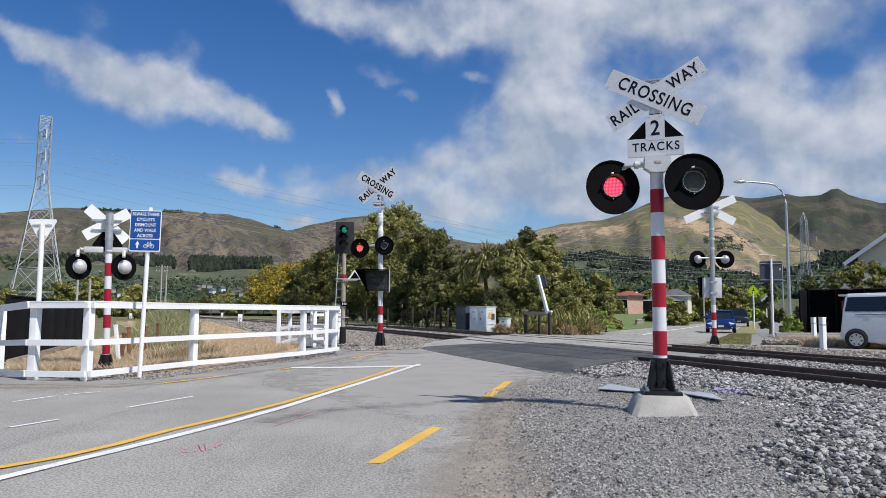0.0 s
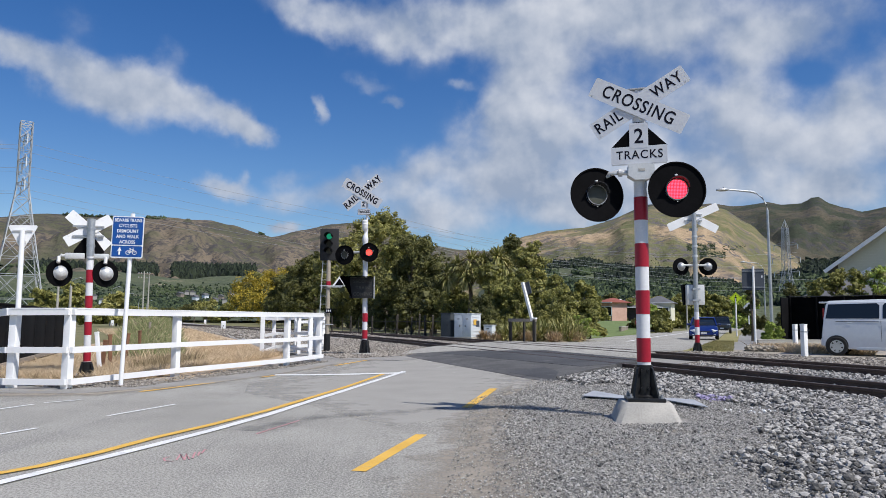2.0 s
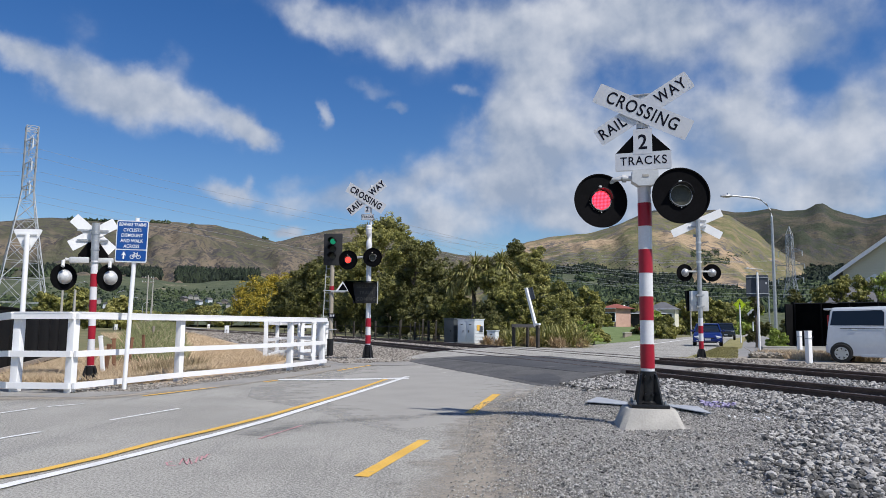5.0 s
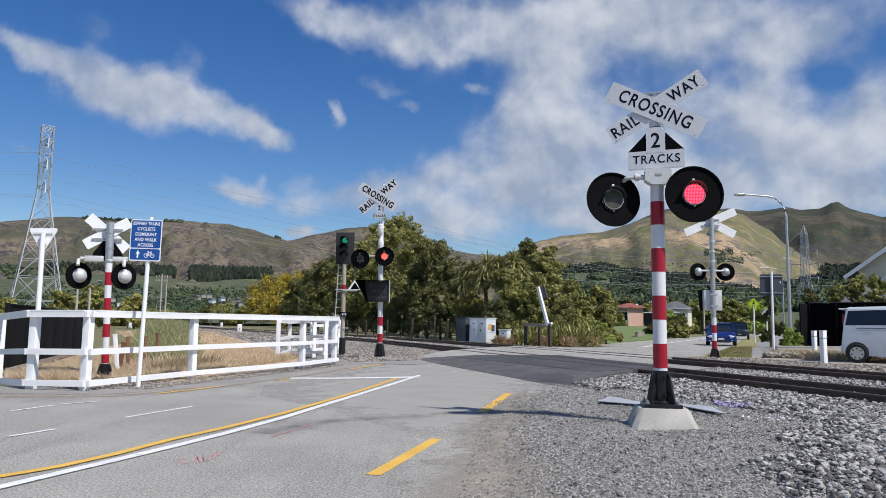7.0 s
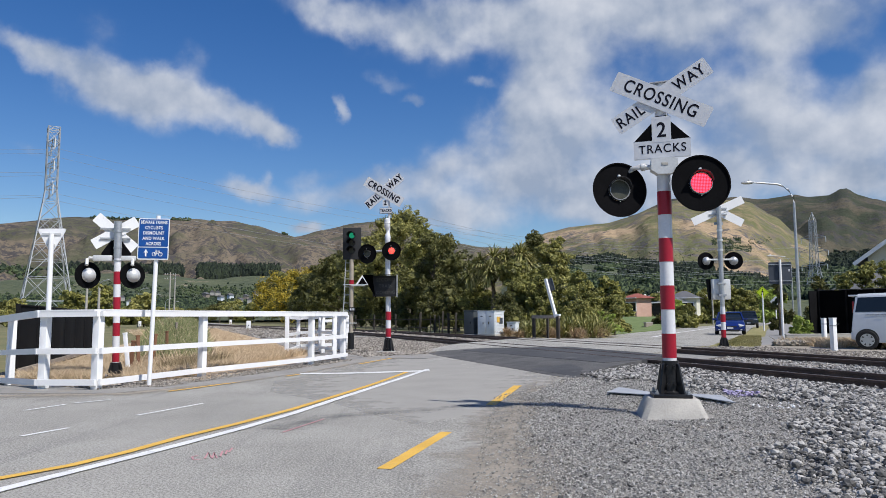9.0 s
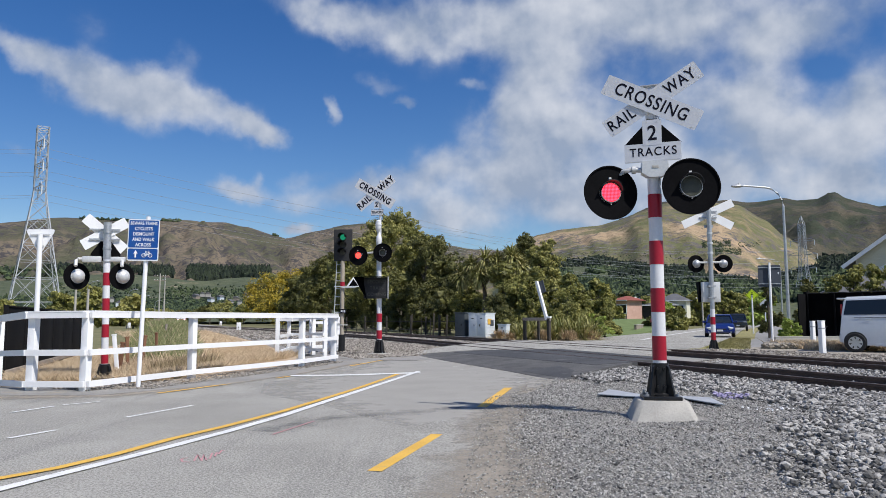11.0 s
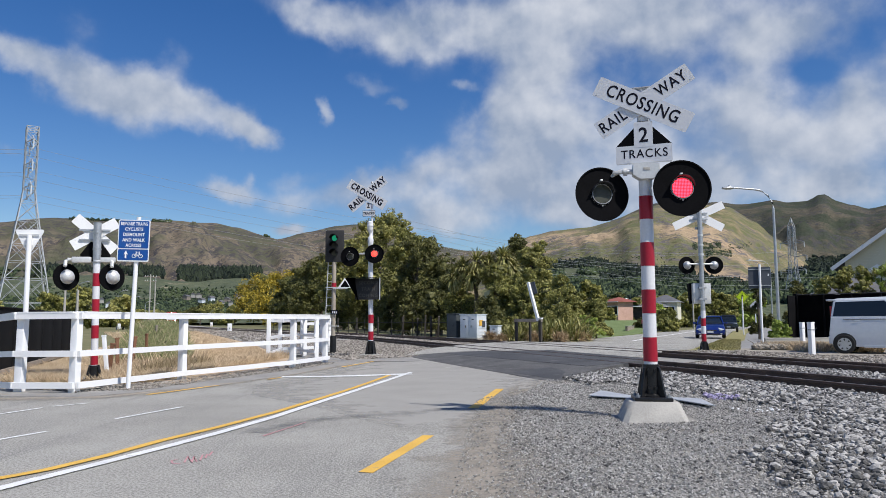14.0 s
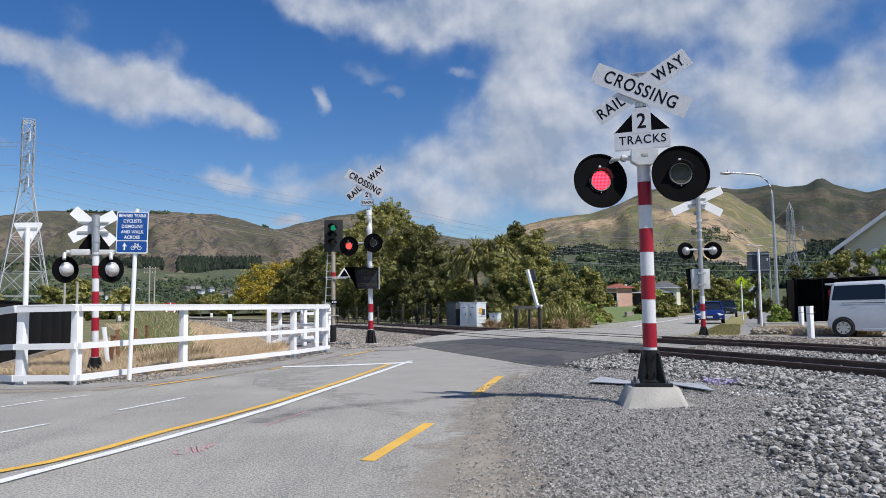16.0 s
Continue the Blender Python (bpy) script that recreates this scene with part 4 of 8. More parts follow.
def mast(parent, top, r, foot, band, bands, first_red=True):
    """A round white mast with red bands from its foot up."""
    part("mast", bar((0, 0, foot), (0, 0, top), r, seg=28), MAST_WHITE, parent, "white painted steel mast")
    part("mast_cap", lathe([(r + 0.004, top - 0.02), (r + 0.004, top + 0.006), (r * 0.5, top + 0.02), (0, top + 0.022)], 24), ALLOY, parent)
    me = mesh("red_band", bar((0, 0, 0), (0, 0, band), r + 0.0025, seg=28), BAND_RED, 35)
    for k in range(bands):
        b = part("red_band", me, BAND_RED, parent, "red reflective band")
        b.location = (0, 0, foot + 0.03 + 2 * band * k)


def cast_foot(parent, z, foot, r):
    """The split cast-iron shoe with flared ribs and bolts."""
    part("mast_shoe", lathe([(r + 0.05, z), (r + 0.05, z + 0.05), (r + 0.018, z + 0.07), (r + 0.018, foot), (r, foot)], 24), CAST, parent, "black cast iron shoe")
    for k in range(4):
        bm = bmesh.new()
        t = Matrix.Rotation(radians(45 + 90 * k), 4, "Z") @ Matrix.Translation((0, -0.012, 0))
        plate([(r, z + 0.02), (r + 0.115, z + 0.03), (r + 0.045, foot - 0.04), (r, foot - 0.01)], 0.024, t, bm)
        part("shoe_rib", bm, CAST, parent)
    part("shoe_flange", box(0.40, 0.40, 0.04, (0, 0, z + 0.02), 0.01), CAST, parent)
    for k in range(4):
        x, y = (0.16 * c for c in ((1, 1), (-1, 1), (1, -1), (-1, -1))[k])
        part("anchor_nut", lathe([(0.02, z + 0.04), (0.02, z + 0.062), (0.01, z + 0.062), (0.01, z + 0.085), (0, z + 0.085)], 6, Matrix.Translation((x, y, 0))), ZINC, parent)
    for zz in (foot - 0.06, z + 0.14):
        for x in (-0.035, 0.035):
            part("clamp_bolt", bar((x, -r - 0.045, zz), (x, -r - 0.012, zz), 0.016, seg=6), CAST, parent)


def blade(name, parent, x, y, z, length, width, angle, text_bits, back=False, bold=0.004, turned=None):
    m = (turned or Matrix.Identity(4)) @ pose(x, y, z, 0, -angle, 0)
    b = part(name, plate(rounded(length, width, 0.015, 3), 0.004), (SIGN_FACE if text_bits else PAINT_WHITE) if not back else SIGN_BACK, parent, "white reflective board")
    b.matrix_basis = m
    for text, size, at in text_bits:
        words(text, size, INK, b, Matrix.Translation((at, -0.0012, 0)), squeeze=0.82, spacing=1.15, bold=bold)
    for e in (-0.46, 0.46):
        part("rivet", bar((e * length, -0.004, -0.38 * width), (e * length, 0, -0.38 * width), 0.006, seg=8), ALLOY, b)
    return b


def main_signal():
    """The near crossing signal: mast in a cast shoe on a concrete block, two lamps, crossbuck and track plate."""
    g = 0.09
    t = thing("crossing_signal", pose(2.385, 8.0, g, 0, 0, -9), "red and white banded railway crossing signal with crossbuck", "crossing signal", "crossing signals")
    # concrete block, a steep-sided frustum with cut corners
    bm = bmesh.new()
    rings = []
    for h, z in ((0.352, -0.05), (0.268, 0.15), (0.25, 0.172)):
        c = 0.055
        rings.append([bm.verts.new((x, y, z)) for x, y in ((-h + c, -h), (h - c, -h), (h, -h + c), (h, h - c), (h - c, h), (-h + c, h), (-h, h - c), (-h, -h + c))])
    for a, b in zip(rings, rings[1:]):
        for i in range(8):
            bm.faces.new((a[i], a[(i + 1) % 8], b[(i + 1) % 8], b[i]))
    bm.faces.new(rings[-1])
    part("concrete_block", bm, CONCRETE, t, "pale cast concrete foundation block")
    cast_foot(t, 0.172, 0.56, 0.074)
    mast(t, 3.66, 0.074, 0.56, 0.262, 4)
    # lamps on cross arms from a cast box
    part("junction_box", plate([(-0.14, 0.075), (-0.05, 0.085), (0.05, 0.085), (0.14, 0.075), (0.145, -0.045), (0.07, -0.095), (-0.07, -0.095), (-0.145, -0.045)], 0.14, Matrix.Translation((0, -0.13, 2.70))), ALLOY, t, "grey cast junction box")
    part("cast_mark", box(0.07, 0.004, 0.03, (0, -0.133, 2.715), 0.001), CONCRETE, t)
    for side, x in (("left", -1), ("right", 1)):
        part("cross_arm", pipe([(0.12 * x, -0.03, 2.70), (0.26 * x, -0.03, 2.71), (0.34 * x, -0.02, 2.69), (0.41 * x, 0.03, 2.63), (0.43 * x, 0.07, 2.52)], 0.030, 12), ALLOY, t, "grey alloy lamp arm")
        part("arm_collar", bar((0.20 * x, -0.03, 2.705), (0.245 * x, -0.03, 2.705), 0.044, seg=16), ALLOY, t)
    lamp_head(t, pose(-0.485, -0.06, 2.452, -3, 0, 16), 0.308, "left", lens=0.108)
    lamp_head(t, pose(0.37, -0.16, 2.480, -3, 0, 4), 0.312, "right", lens=0.112)
    # crossbuck and plates, turned a little further than the lamps
    yaw = Matrix.Rotation(radians(-12), 4, "Z")
    for k, zz in enumerate((3.66, 3.48)):
        part("board_bracket", bar((-0.12, -0.070, zz), (0.12, -0.070, zz), 0.014, seg=8), ZINC, t).matrix_basis = yaw
    blade("crossbuck_board", t, 0.01, -0.088, 3.49, 1.18, 0.215, 30.5, (("RAIL", 0.178, -0.395), ("WAY", 0.178, 0.35)), bold=0.014, turned=yaw)
    blade("crossbuck_board", t, 0.0, -0.102, 3.462, 1.14, 0.235, -28.0, (("CROSSING", 0.20, 0.0),), bold=0.014, turned=yaw)
    # black triangle, numeral plate and TRACKS plate
    part("triangle_plate", plate([(-0.31, 2.985), (0.31, 2.985), (0.06, 3.24), (0.06, 3.27), (-0.06, 3.27), (-0.06, 3.24)], 0.004, Matrix.Translation((0.0, -0.088, 0))), BLACK, t, "black triangular plate").matrix_basis = yaw
    n = part("numeral_plate", plate(rounded(0.205, 0.29, 0.01, 3), 0.004, Matrix.Translation((0, -0.096, 3.115))), SIGN_FACE, t, "white numeral plate")
    n.matrix_basis = yaw
    words("2", 0.235, INK, n, Matrix.Translation((0, -0.0972, 3.10)), squeeze=0.9, bold=0.016)
    n = part("tracks_plate", plate(rounded(0.61, 0.20, 0.012, 3), 0.004, Matrix.Translation((0, -0.094, 2.893))), SIGN_FACE, t, "white word plate")
    n.matrix_basis = yaw
    words("TRACKS", 0.135, INK, n, Matrix.Translation((0.005, -0.0952, 2.893)), squeeze=0.92, spacing=1.16)
    part("plate_edge", box(0.60, 0.012, 0.010, (0, -0.088, 2.79)), ALLOY, t).matrix_basis = yaw
    for x in (-0.055, 0.055):
        part("bolt", bar((x, -0.099, 3.235), (x, -0.096, 3.235), 0.006, seg=8), ALLOY, t).matrix_basis = yaw
    # checker plates lying beside the block
    for (x0, y0), tri in [((2.448, 9.887), [(-0.363, 0.048), (0.402, 0.614), (-0.039, -0.663)]), ((3.19, 9.091), [(0.205, -0.177), (0.068, 0.634), (-0.273, -0.457)])]:
        p = tagged(new("steel_cover_plate", mesh("steel_cover_plate", plate([(x, -y) for x, y in tri], 0.010, Matrix.Rotation(radians(-90), 4, "X")), TOWER)), "pale grey steel cover plate on gravel", "cover plate")
        p.matrix_basis = pose(x0, y0, land(x0, y0) + 0.055, 0, 0, 0)
    return t


main_signal()


def second_signal():
    """The signal across the road, with a tall sign post, a bell and the box for a second train."""
    D = (-1.98, 23.0)
    g = land(*D)
    t = thing("crossing_signal", pose(D[0], D[1], g, 0, 0, -13), "banded crossing signal with bell and message box", "crossing signal", "crossing signals")
    part("concrete_block", box(0.62, 0.62, 0.10, (0, 0, 0.0), 0.02), CONCRETE, t)
    cast_foot(t, 0.0, 0.47, 0.085)
    part("mast", bar((0, 0, 0.40), (-0.04, 0, 3.75), 0.078, seg=24), MAST_WHITE, t, "white painted steel mast")
    me = mesh("red_band", bar((0, 0, 0), (0, 0, 0.265), 0.0885, seg=24), BAND_RED, 35)
    for z in (0.50, 1.03):
        b = part("red_band", me, BAND_RED, t, "red reflective band")
        b.location = (-0.006, 0, z)
    # bell on top
    UP = 0.24
    part("bell", lathe([(0.08, 3.52), (0.09, 3.58), (0.095, 3.66), (0.08, 3.75), (0.04, 3.82), (0.035, 3.90), (0, 3.90)], 24, Matrix.Translation((-0.04, 0, 0))), MAST_WHITE, t, "white warning bell")
    part("bell", lathe([(0.035, 3.88), (0.08, 3.97), (0.092, 3.99), (0.092, 4.10), (0.105, 4.11), (0.105, 4.14), (0.092, 4.15), (0.092, 4.24), (0.05, 4.27), (0, 4.27)], 24, Matrix.Translation((-0.05, -0.02, 0))), MAST_WHITE, t, "white bell cap")
    part("bell_neck", bar((-0.05, 0, 3.80), (-0.05, -0.01, 4.02), 0.04, seg=12), ALLOY, t)
    # separate thin post carrying the boards
    part("sign_post", bar((-0.04, 0.16, 0.5), (-0.05, 0.16, 5.6), 0.036, seg=16), MAST_WHITE, t, "thin white sign post")
    blade("crossbuck_board", t, -0.20, 0.10, 5.19, 1.50, 0.33, 39, (("RAIL", 0.28, -0.49), ("WAY", 0.28, 0.46)), bold=0.035)
    blade("crossbuck_board", t, -0.21, 0.085, 5.17, 1.46, 0.34, -32, (("CROSSING", 0.28, 0.0),), bold=0.035)
    n = part("numeral_plate", plate(rounded(0.17, 0.22, 0.01, 3), 0.004, Matrix.Translation((-0.16, 0.10, 4.80))), SIGN_FACE, t)
    words("2", 0.2, INK, n, Matrix.Translation((-0.16, 0.097, 4.80)), bold=0.03)
    n = part("tracks_plate", plate(rounded(0.40, 0.17, 0.01, 3), 0.004, Matrix.Translation((-0.14, 0.10, 4.55))), SIGN_FACE, t)
    words("TRACKS", 0.11, INK, n, Matrix.Translation((-0.14, 0.097, 4.55)), bold=0.035, squeeze=0.9)
    part("plate_frame", plate(rounded(0.42, 0.19, 0.01, 3), 0.003, Matrix.Translation((-0.14, 0.105, 4.55))), INK, t)
    # lamps
    part("cross_arm", bar((-0.45, -0.05, 2.98 + UP), (0.3, -0.05, 3.02 + UP), 0.035, seg=12), ALLOY, t)
    lamp_head(t, pose(-0.68, -0.14, 2.90 + UP, 0, 0, 0), 0.31, "left", lens=0.10, glow_mat=LED_FAR)
    lamp_head(t, pose(0.14, -0.16, 2.97 + UP, 0, 0, 8), 0.30, "right", lens=0.10, glow_mat=LED_FAR)
    # message box under a raked black hood
    b = part("message_box", box(0.80, 0.16, 0.66, (-0.08, -0.10, 1.86 + UP), 0.02), TRIM, t, "black message box")
    bm = bmesh.new()
    f = [(-0.48, 2.20 + UP), (0.34, 2.20 + UP), (0.34, 1.51 + UP), (-0.36, 1.51 + UP)]
    back = [bm.verts.new((x, -0.15, z)) for x, z in f]
    front = [bm.verts.new((x - (0.22 if i in (0,) else 0.02), -0.52 if i < 2 else -0.20, z)) for i, (x, z) in enumerate(f)]
    for i in (0, 3):
        j = (i + 1) % 4
        bm.faces.new((back[i], back[j], front[j], front[i]))
    bmesh.ops.solidify(bm, geom=bm.faces, thickness=0.006)
    part("hood", bm, BLACK, b)
    part("edge_strip", box(0.022, 0.03, 0.70, (0.34, -0.20, 1.86 + UP)), ALLOY, b)
    for i, w in enumerate(("SECOND", "TRAIN", "COMING")):
        words(w, 0.15, MESSAGE, b, Matrix.Translation((-0.04, -0.186, 2.05 + UP - 0.2 * i)), squeeze=0.95, spacing=1.15)


MESSAGE = mat("unlit message letters", (0.055, 0.055, 0.05), (0.09, 0.09, 0.08), 0.6, scale=3, fine=40, bump=0)
second_signal()


def far_signal():
    """The signal on the other side of the tracks, seen from behind."""
    D = (9.55, 25.6)
    t = thing("crossing_signal", pose(D[0], D[1], land(*D) - 0.02, 0, 0, 176), "crossing signal seen from its grey back", "crossing signal", "crossing signals")
    cast_foot(t, 0.0, 0.36, 0.08)
    part("mast", bar((0, 0, 0.30), (0, 0, 5.0), 0.08, seg=20), ZINC, t, "grey metal mast")
    me = mesh("red_band", bar((0, 0, 0), (0, 0, 0.27), 0.0835, seg=20), BAND_RED, 35)
    mw = mesh("white_band", bar((0, 0, 0), (0, 0, 0.27), 0.083, seg=20), MAST_WHITE, 35)
    for z in (0.36, 0.90):
        part("red_band", me, BAND_RED, t, "red reflective band").location = (0, 0, z)
        part("white_band", mw, MAST_WHITE, t, "white reflective band").location = (0, 0, z + 0.27)
    for z in (3.4, 3.75, 4.1):
        part("mast_clamp", bar((0, 0, z), (0, 0, z + 0.07), 0.098, seg=16), ALLOY, t)
    blade("crossbuck_board", t, 0.0, -0.14, 4.86, 1.95, 0.29, 28, (), False)
    blade("crossbuck_board", t, 0.0, -0.12, 4.86, 1.95, 0.29, -24, (), False)
    for z in (4.72, 4.94):
        part("board_bracket", box(0.62, 0.03, 0.05, (0, -0.10, z)), ZINC, t)
    part("board_bracket", box(0.30, 0.03, 0.10, (0, -0.10, 4.40)), ZINC, t)
    part("cross_arm", bar((-0.5, -0.02, 3.10), (0.5, -0.02, 3.10), 0.032, seg=12), ALLOY, t)
    lamp_head(t, pose(-0.48, -0.12, 3.06, 0, 0, -14), 0.31, "left", glow=False, casing=ZINC)
    lamp_head(t, pose(0.48, -0.12, 3.06, 0, 0, 14), 0.31, "right", glow=False, casing=ZINC)
    b = part("message_box", box(0.62, 0.25, 0.72, (-0.02, -0.20, 2.05), 0.02), ALLOY, t, "grey metal message box")
    part("hood", plate([(-0.36, 0.38), (0.0, 0.38), (0.0, -0.36), (-0.15, -0.36)], 0.70, Matrix.Translation((0.35, -0.33, 2.05)) @ Matrix.Rotation(radians(90), 4, "Z")), BLACK, b)
    part("clamp", box(0.26, 0.18, 0.06, (0, 0, 2.25)), ZINC, b)
    part("clamp", box(0.26, 0.18, 0.06, (0, 0, 1.85)), ZINC, b)


far_signal()


def back_signal():
    """The signal inside the white fence, seen from behind: two lamp backs, crossbuck, black triangle."""
    D = (-6.80, 14.75)
    g = land(*D) + 0.10
    t = thing("crossing_signal", pose(D[0], D[1], g, 0, 1.2, 199), "banded crossing signal with crossbuck seen from behind", "crossing signal", "crossing signals")
    part("footing", box(0.44, 0.44, 0.4, (0, 0, -0.19), 0.02), CONCRETE, t)
    cast_foot(t, 0.0, 0.30, 0.085)
    mast(t, 3.16, 0.068, 0.28, 0.262, 4)
    part("mast_sleeve", bar((0, 0, 2.42), (0, 0, 3.18), 0.076, seg=24), ZINC, t, "galvanised upper tube")
    for z in (2.36, 2.62, 2.95):
        part("mast_clamp", bar((0, 0, z), (0, 0, z + 0.025), 0.086, seg=20), ZINC, t)
    blade("crossbuck_board", t, 0.06, -0.15, 2.96, 1.0, 0.225, 42, (), False)
    blade("crossbuck_board", t, 0.06, -0.13, 2.96, 0.97, 0.225, -31, (), False)
    for z in (2.84, 3.04):
        part("board_bracket", box(0.58, 0.03, 0.035, (0.06, -0.11, z)), ZINC, t)
    part("triangle_plate", plate([(-0.24, 2.38), (0.32, 2.38), (0.32, 2.54), (0.14, 2.80), (-0.06, 2.80), (-0.24, 2.54)], 0.006, Matrix.Translation((0, -0.12, 0))), BLACK, t, "black triangular plate")
    part("cross_arm", box(0.36, 0.10, 0.12, (0.28, -0.02, 2.42), 0.02), ALLOY, t)
    part("cross_arm", box(0.30, 0.10, 0.10, (-0.20, -0.02, 2.42), 0.02), ALLOY, t)
    part("lamp_arm", pipe([(0.40, -0.02, 2.42), (0.53, -0.02, 2.43), (0.56, 0.03, 2.39), (0.56, 0.10, 2.28)], 0.035, 10), ALLOY, t)
    part("lamp_arm", pipe([(-0.26, -0.02, 2.42), (-0.29, 0.03, 2.38), (-0.29, 0.08, 2.27)], 0.035, 10), ALLOY, t)
    for x, z, turn in ((0.56, 2.08, 37), (-0.28, 2.07, 33)):
        lamp_head(t, pose(x, -0.10, z, 0, 0, turn), 0.27, "left", glow=False)


back_signal()


def rail_signal():
    """A railway colour-light signal on a tan post with a ladder and white triangle."""
    D = (-3.47, 25.2)
    g = land(*D)
    t = thing("railway_signal", pose(D[0], D[1], g, 0, 0, -6), "railway colour light signal on a tan post with ladder", "railway signal")
    part("post_foot", bar((0, 0, -0.1), (0, 0, 0.62), 0.12, 0.11, seg=16), CAST, t, "black post foot")
    part("post", bar((0, 0, 0.6), (0, 0, 3.2), 0.075, seg=16), POLE_TAN, t, "tan rusty post")
    part("post_collar", bar((0, 0, 2.28), (0, 0, 2.44), 0.085, seg=16), BAND_RED, t)
    h = part("signal_back_plate", box(0.66, 0.05, 1.12, (0.02, -0.05, 3.72), 0.02), TRIM, t, "black signal back plate")
    for i, z in enumerate((4.00, 3.74, 3.48)):
        m = LED_GREEN if i == 0 else LENS_OFF
        part("lens", lathe([(0.0, 0.006), (0.10, 0.0)], 24, Matrix.Translation((0.02, -0.085, z)) @ Matrix.Rotation(radians(90), 4, "X")), m, h, "green signal lens" if i == 0 else "dark signal lens")
        bm = bmesh.new()
        rows = []
        for k in range(13):
            a = radians(-10 + 200 * k / 12)
            rows.append([bm.verts.new((0.02 + r * math.cos(a), y, z + r * math.sin(a))) for r, y in ((0.125, -0.07), (0.125, -0.36), (0.118, -0.36), (0.118, -0.07))])
        for a, b in zip(rows, rows[1:]):
            for q in range(3):
                bm.faces.new((a[q], b[q], b[q + 1], a[q + 1]))
        bmesh.ops.recalc_face_normals(bm, faces=bm.faces)
        part("hood", bm, BLACK, h)
    n = part("number_plate", box(0.22, 0.02, 0.15, (0.06, -0.10, 1.42)), INK, t, "dark plate with white bars")
    for k in range(3):
        part("plate_bar", box(0.035, 0.006, 0.07, (0.0 + 0.06 * k, -0.112, 1.42)), SIGN_FACE, n)
    w = part("triangle_sign", plate([(0.16, 2.26), (0.66, 2.26), (0.42, 2.62)], 0.006, Matrix.Translation((0, -0.12, 0))), PAINT_WHITE, t, "white edged black triangle")
    part("triangle_field", plate([(0.26, 2.29), (0.59, 2.29), (0.42, 2.53)], 0.004, Matrix.Translation((0, -0.126, 0))), BLACK, w)
    part("bracket", box(0.50, 0.03, 0.03, (0.25, -0.1, 2.24)), ALLOY, t)
    # ladder
    l = part("ladder", bar((-0.34, 0.06, 0.0), (-0.22, 0.06, 3.3), 0.016, seg=8), ALLOY, t, "grey steel ladder")
    part("ladder_rail", bar((-0.06, 0.10, 0.1), (-0.06, 0.1, 3.2), 0.014, seg=8), ALLOY, l)
    me = mesh("rung", bar((-0.30, 0.06, 0), (-0.07, 0.08, 0), 0.011, seg=6), ALLOY)
    for k in range(11):
        part("rung", me, ALLOY, l).location = (0.010 * k - 0.03, 0, 0.25 + 0.28 * k)
    part("step_bracket", box(0.50, 0.03, 0.03, (-0.02, -0.08, 2.28)), ALLOY, t)
    part("step_bracket", box(0.55, 0.03, 0.03, (-0.05, -0.08, 0.95)), ALLOY, t)


rail_signal()


# ---------------- white timber barrier ----------------
def fence_run(name, label, pts, heights, post_at, rails=(1.0, 0.5, 0.06), post_w=0.15, rail_h=0.13, level=None):
    """A white post-and-rail barrier through plan points; posts at the fractions given per leg."""
    t = thing(name, pose(pts[0][0], pts[0][1], land(*pts[0])), label, "fence", "white barriers")
    o = Vector((pts[0][0], pts[0][1], land(*pts[0])))
    H = heights
    level = level or [0.0] * len(pts)
    for i, (a, b) in enumerate(zip(pts, pts[1:])):
        A, B = Vector((*a, land(*a) + level[i])) - o, Vector((*b, land(*b) + level[i + 1])) - o
        d = (B - A).normalized()
        nrm = Vector((d.y, -d.x, 0))
        for f in rails:
            off = Vector((0, 0, H * f + (0.07 if f < 0.2 else 0.0 if f < 0.9 else -rail_h / 2)))
            e0 = A + off + nrm * 0.10 - d * 0.05
            e1 = B + off + nrm * 0.10 + d * 0.05
            part("rail", beam(e0, e1, 0.05, rail_h), PAINT_WHITE, t, "white painted rail")
        top = beam(A + nrm * 0.06 + Vector((0, 0, H + 0.012)), B + nrm * 0.06 + Vector((0, 0, H + 0.008)), 0.14, 0.022)
        part("cap_rail", top, PAINT_WHITE, t)
        for fr in post_at[i]:
            p = A.lerp(B, fr)
            q = part("post", box(post_w, post_w, H + 0.2, (0, 0, H / 2 - 0.1), 0.008), PAINT_WHITE, t, "white painted square post")
            q.matrix_basis = Matrix.Translation(p) @ Matrix.Rotation(math.atan2(d.y, d.x), 4, "Z")
    return t


FENCE = [(-9.0, 14.1), (-6.66, 11.85), (-5.70, 11.70), (-4.95, 14.3), (-3.46, 18.0), (-2.96, 19.9)]
fence_run("white_fence", "white painted three-rail timber pedestrian barrier", FENCE, 1.29, [(0.45,), (0.02,), (0.0,), (0.02,), (0.0, 1.0)], post_w=0.125, rail_h=0.095, level=[-0.03, -0.035, -0.025, -0.005, 0.0, 0.0])


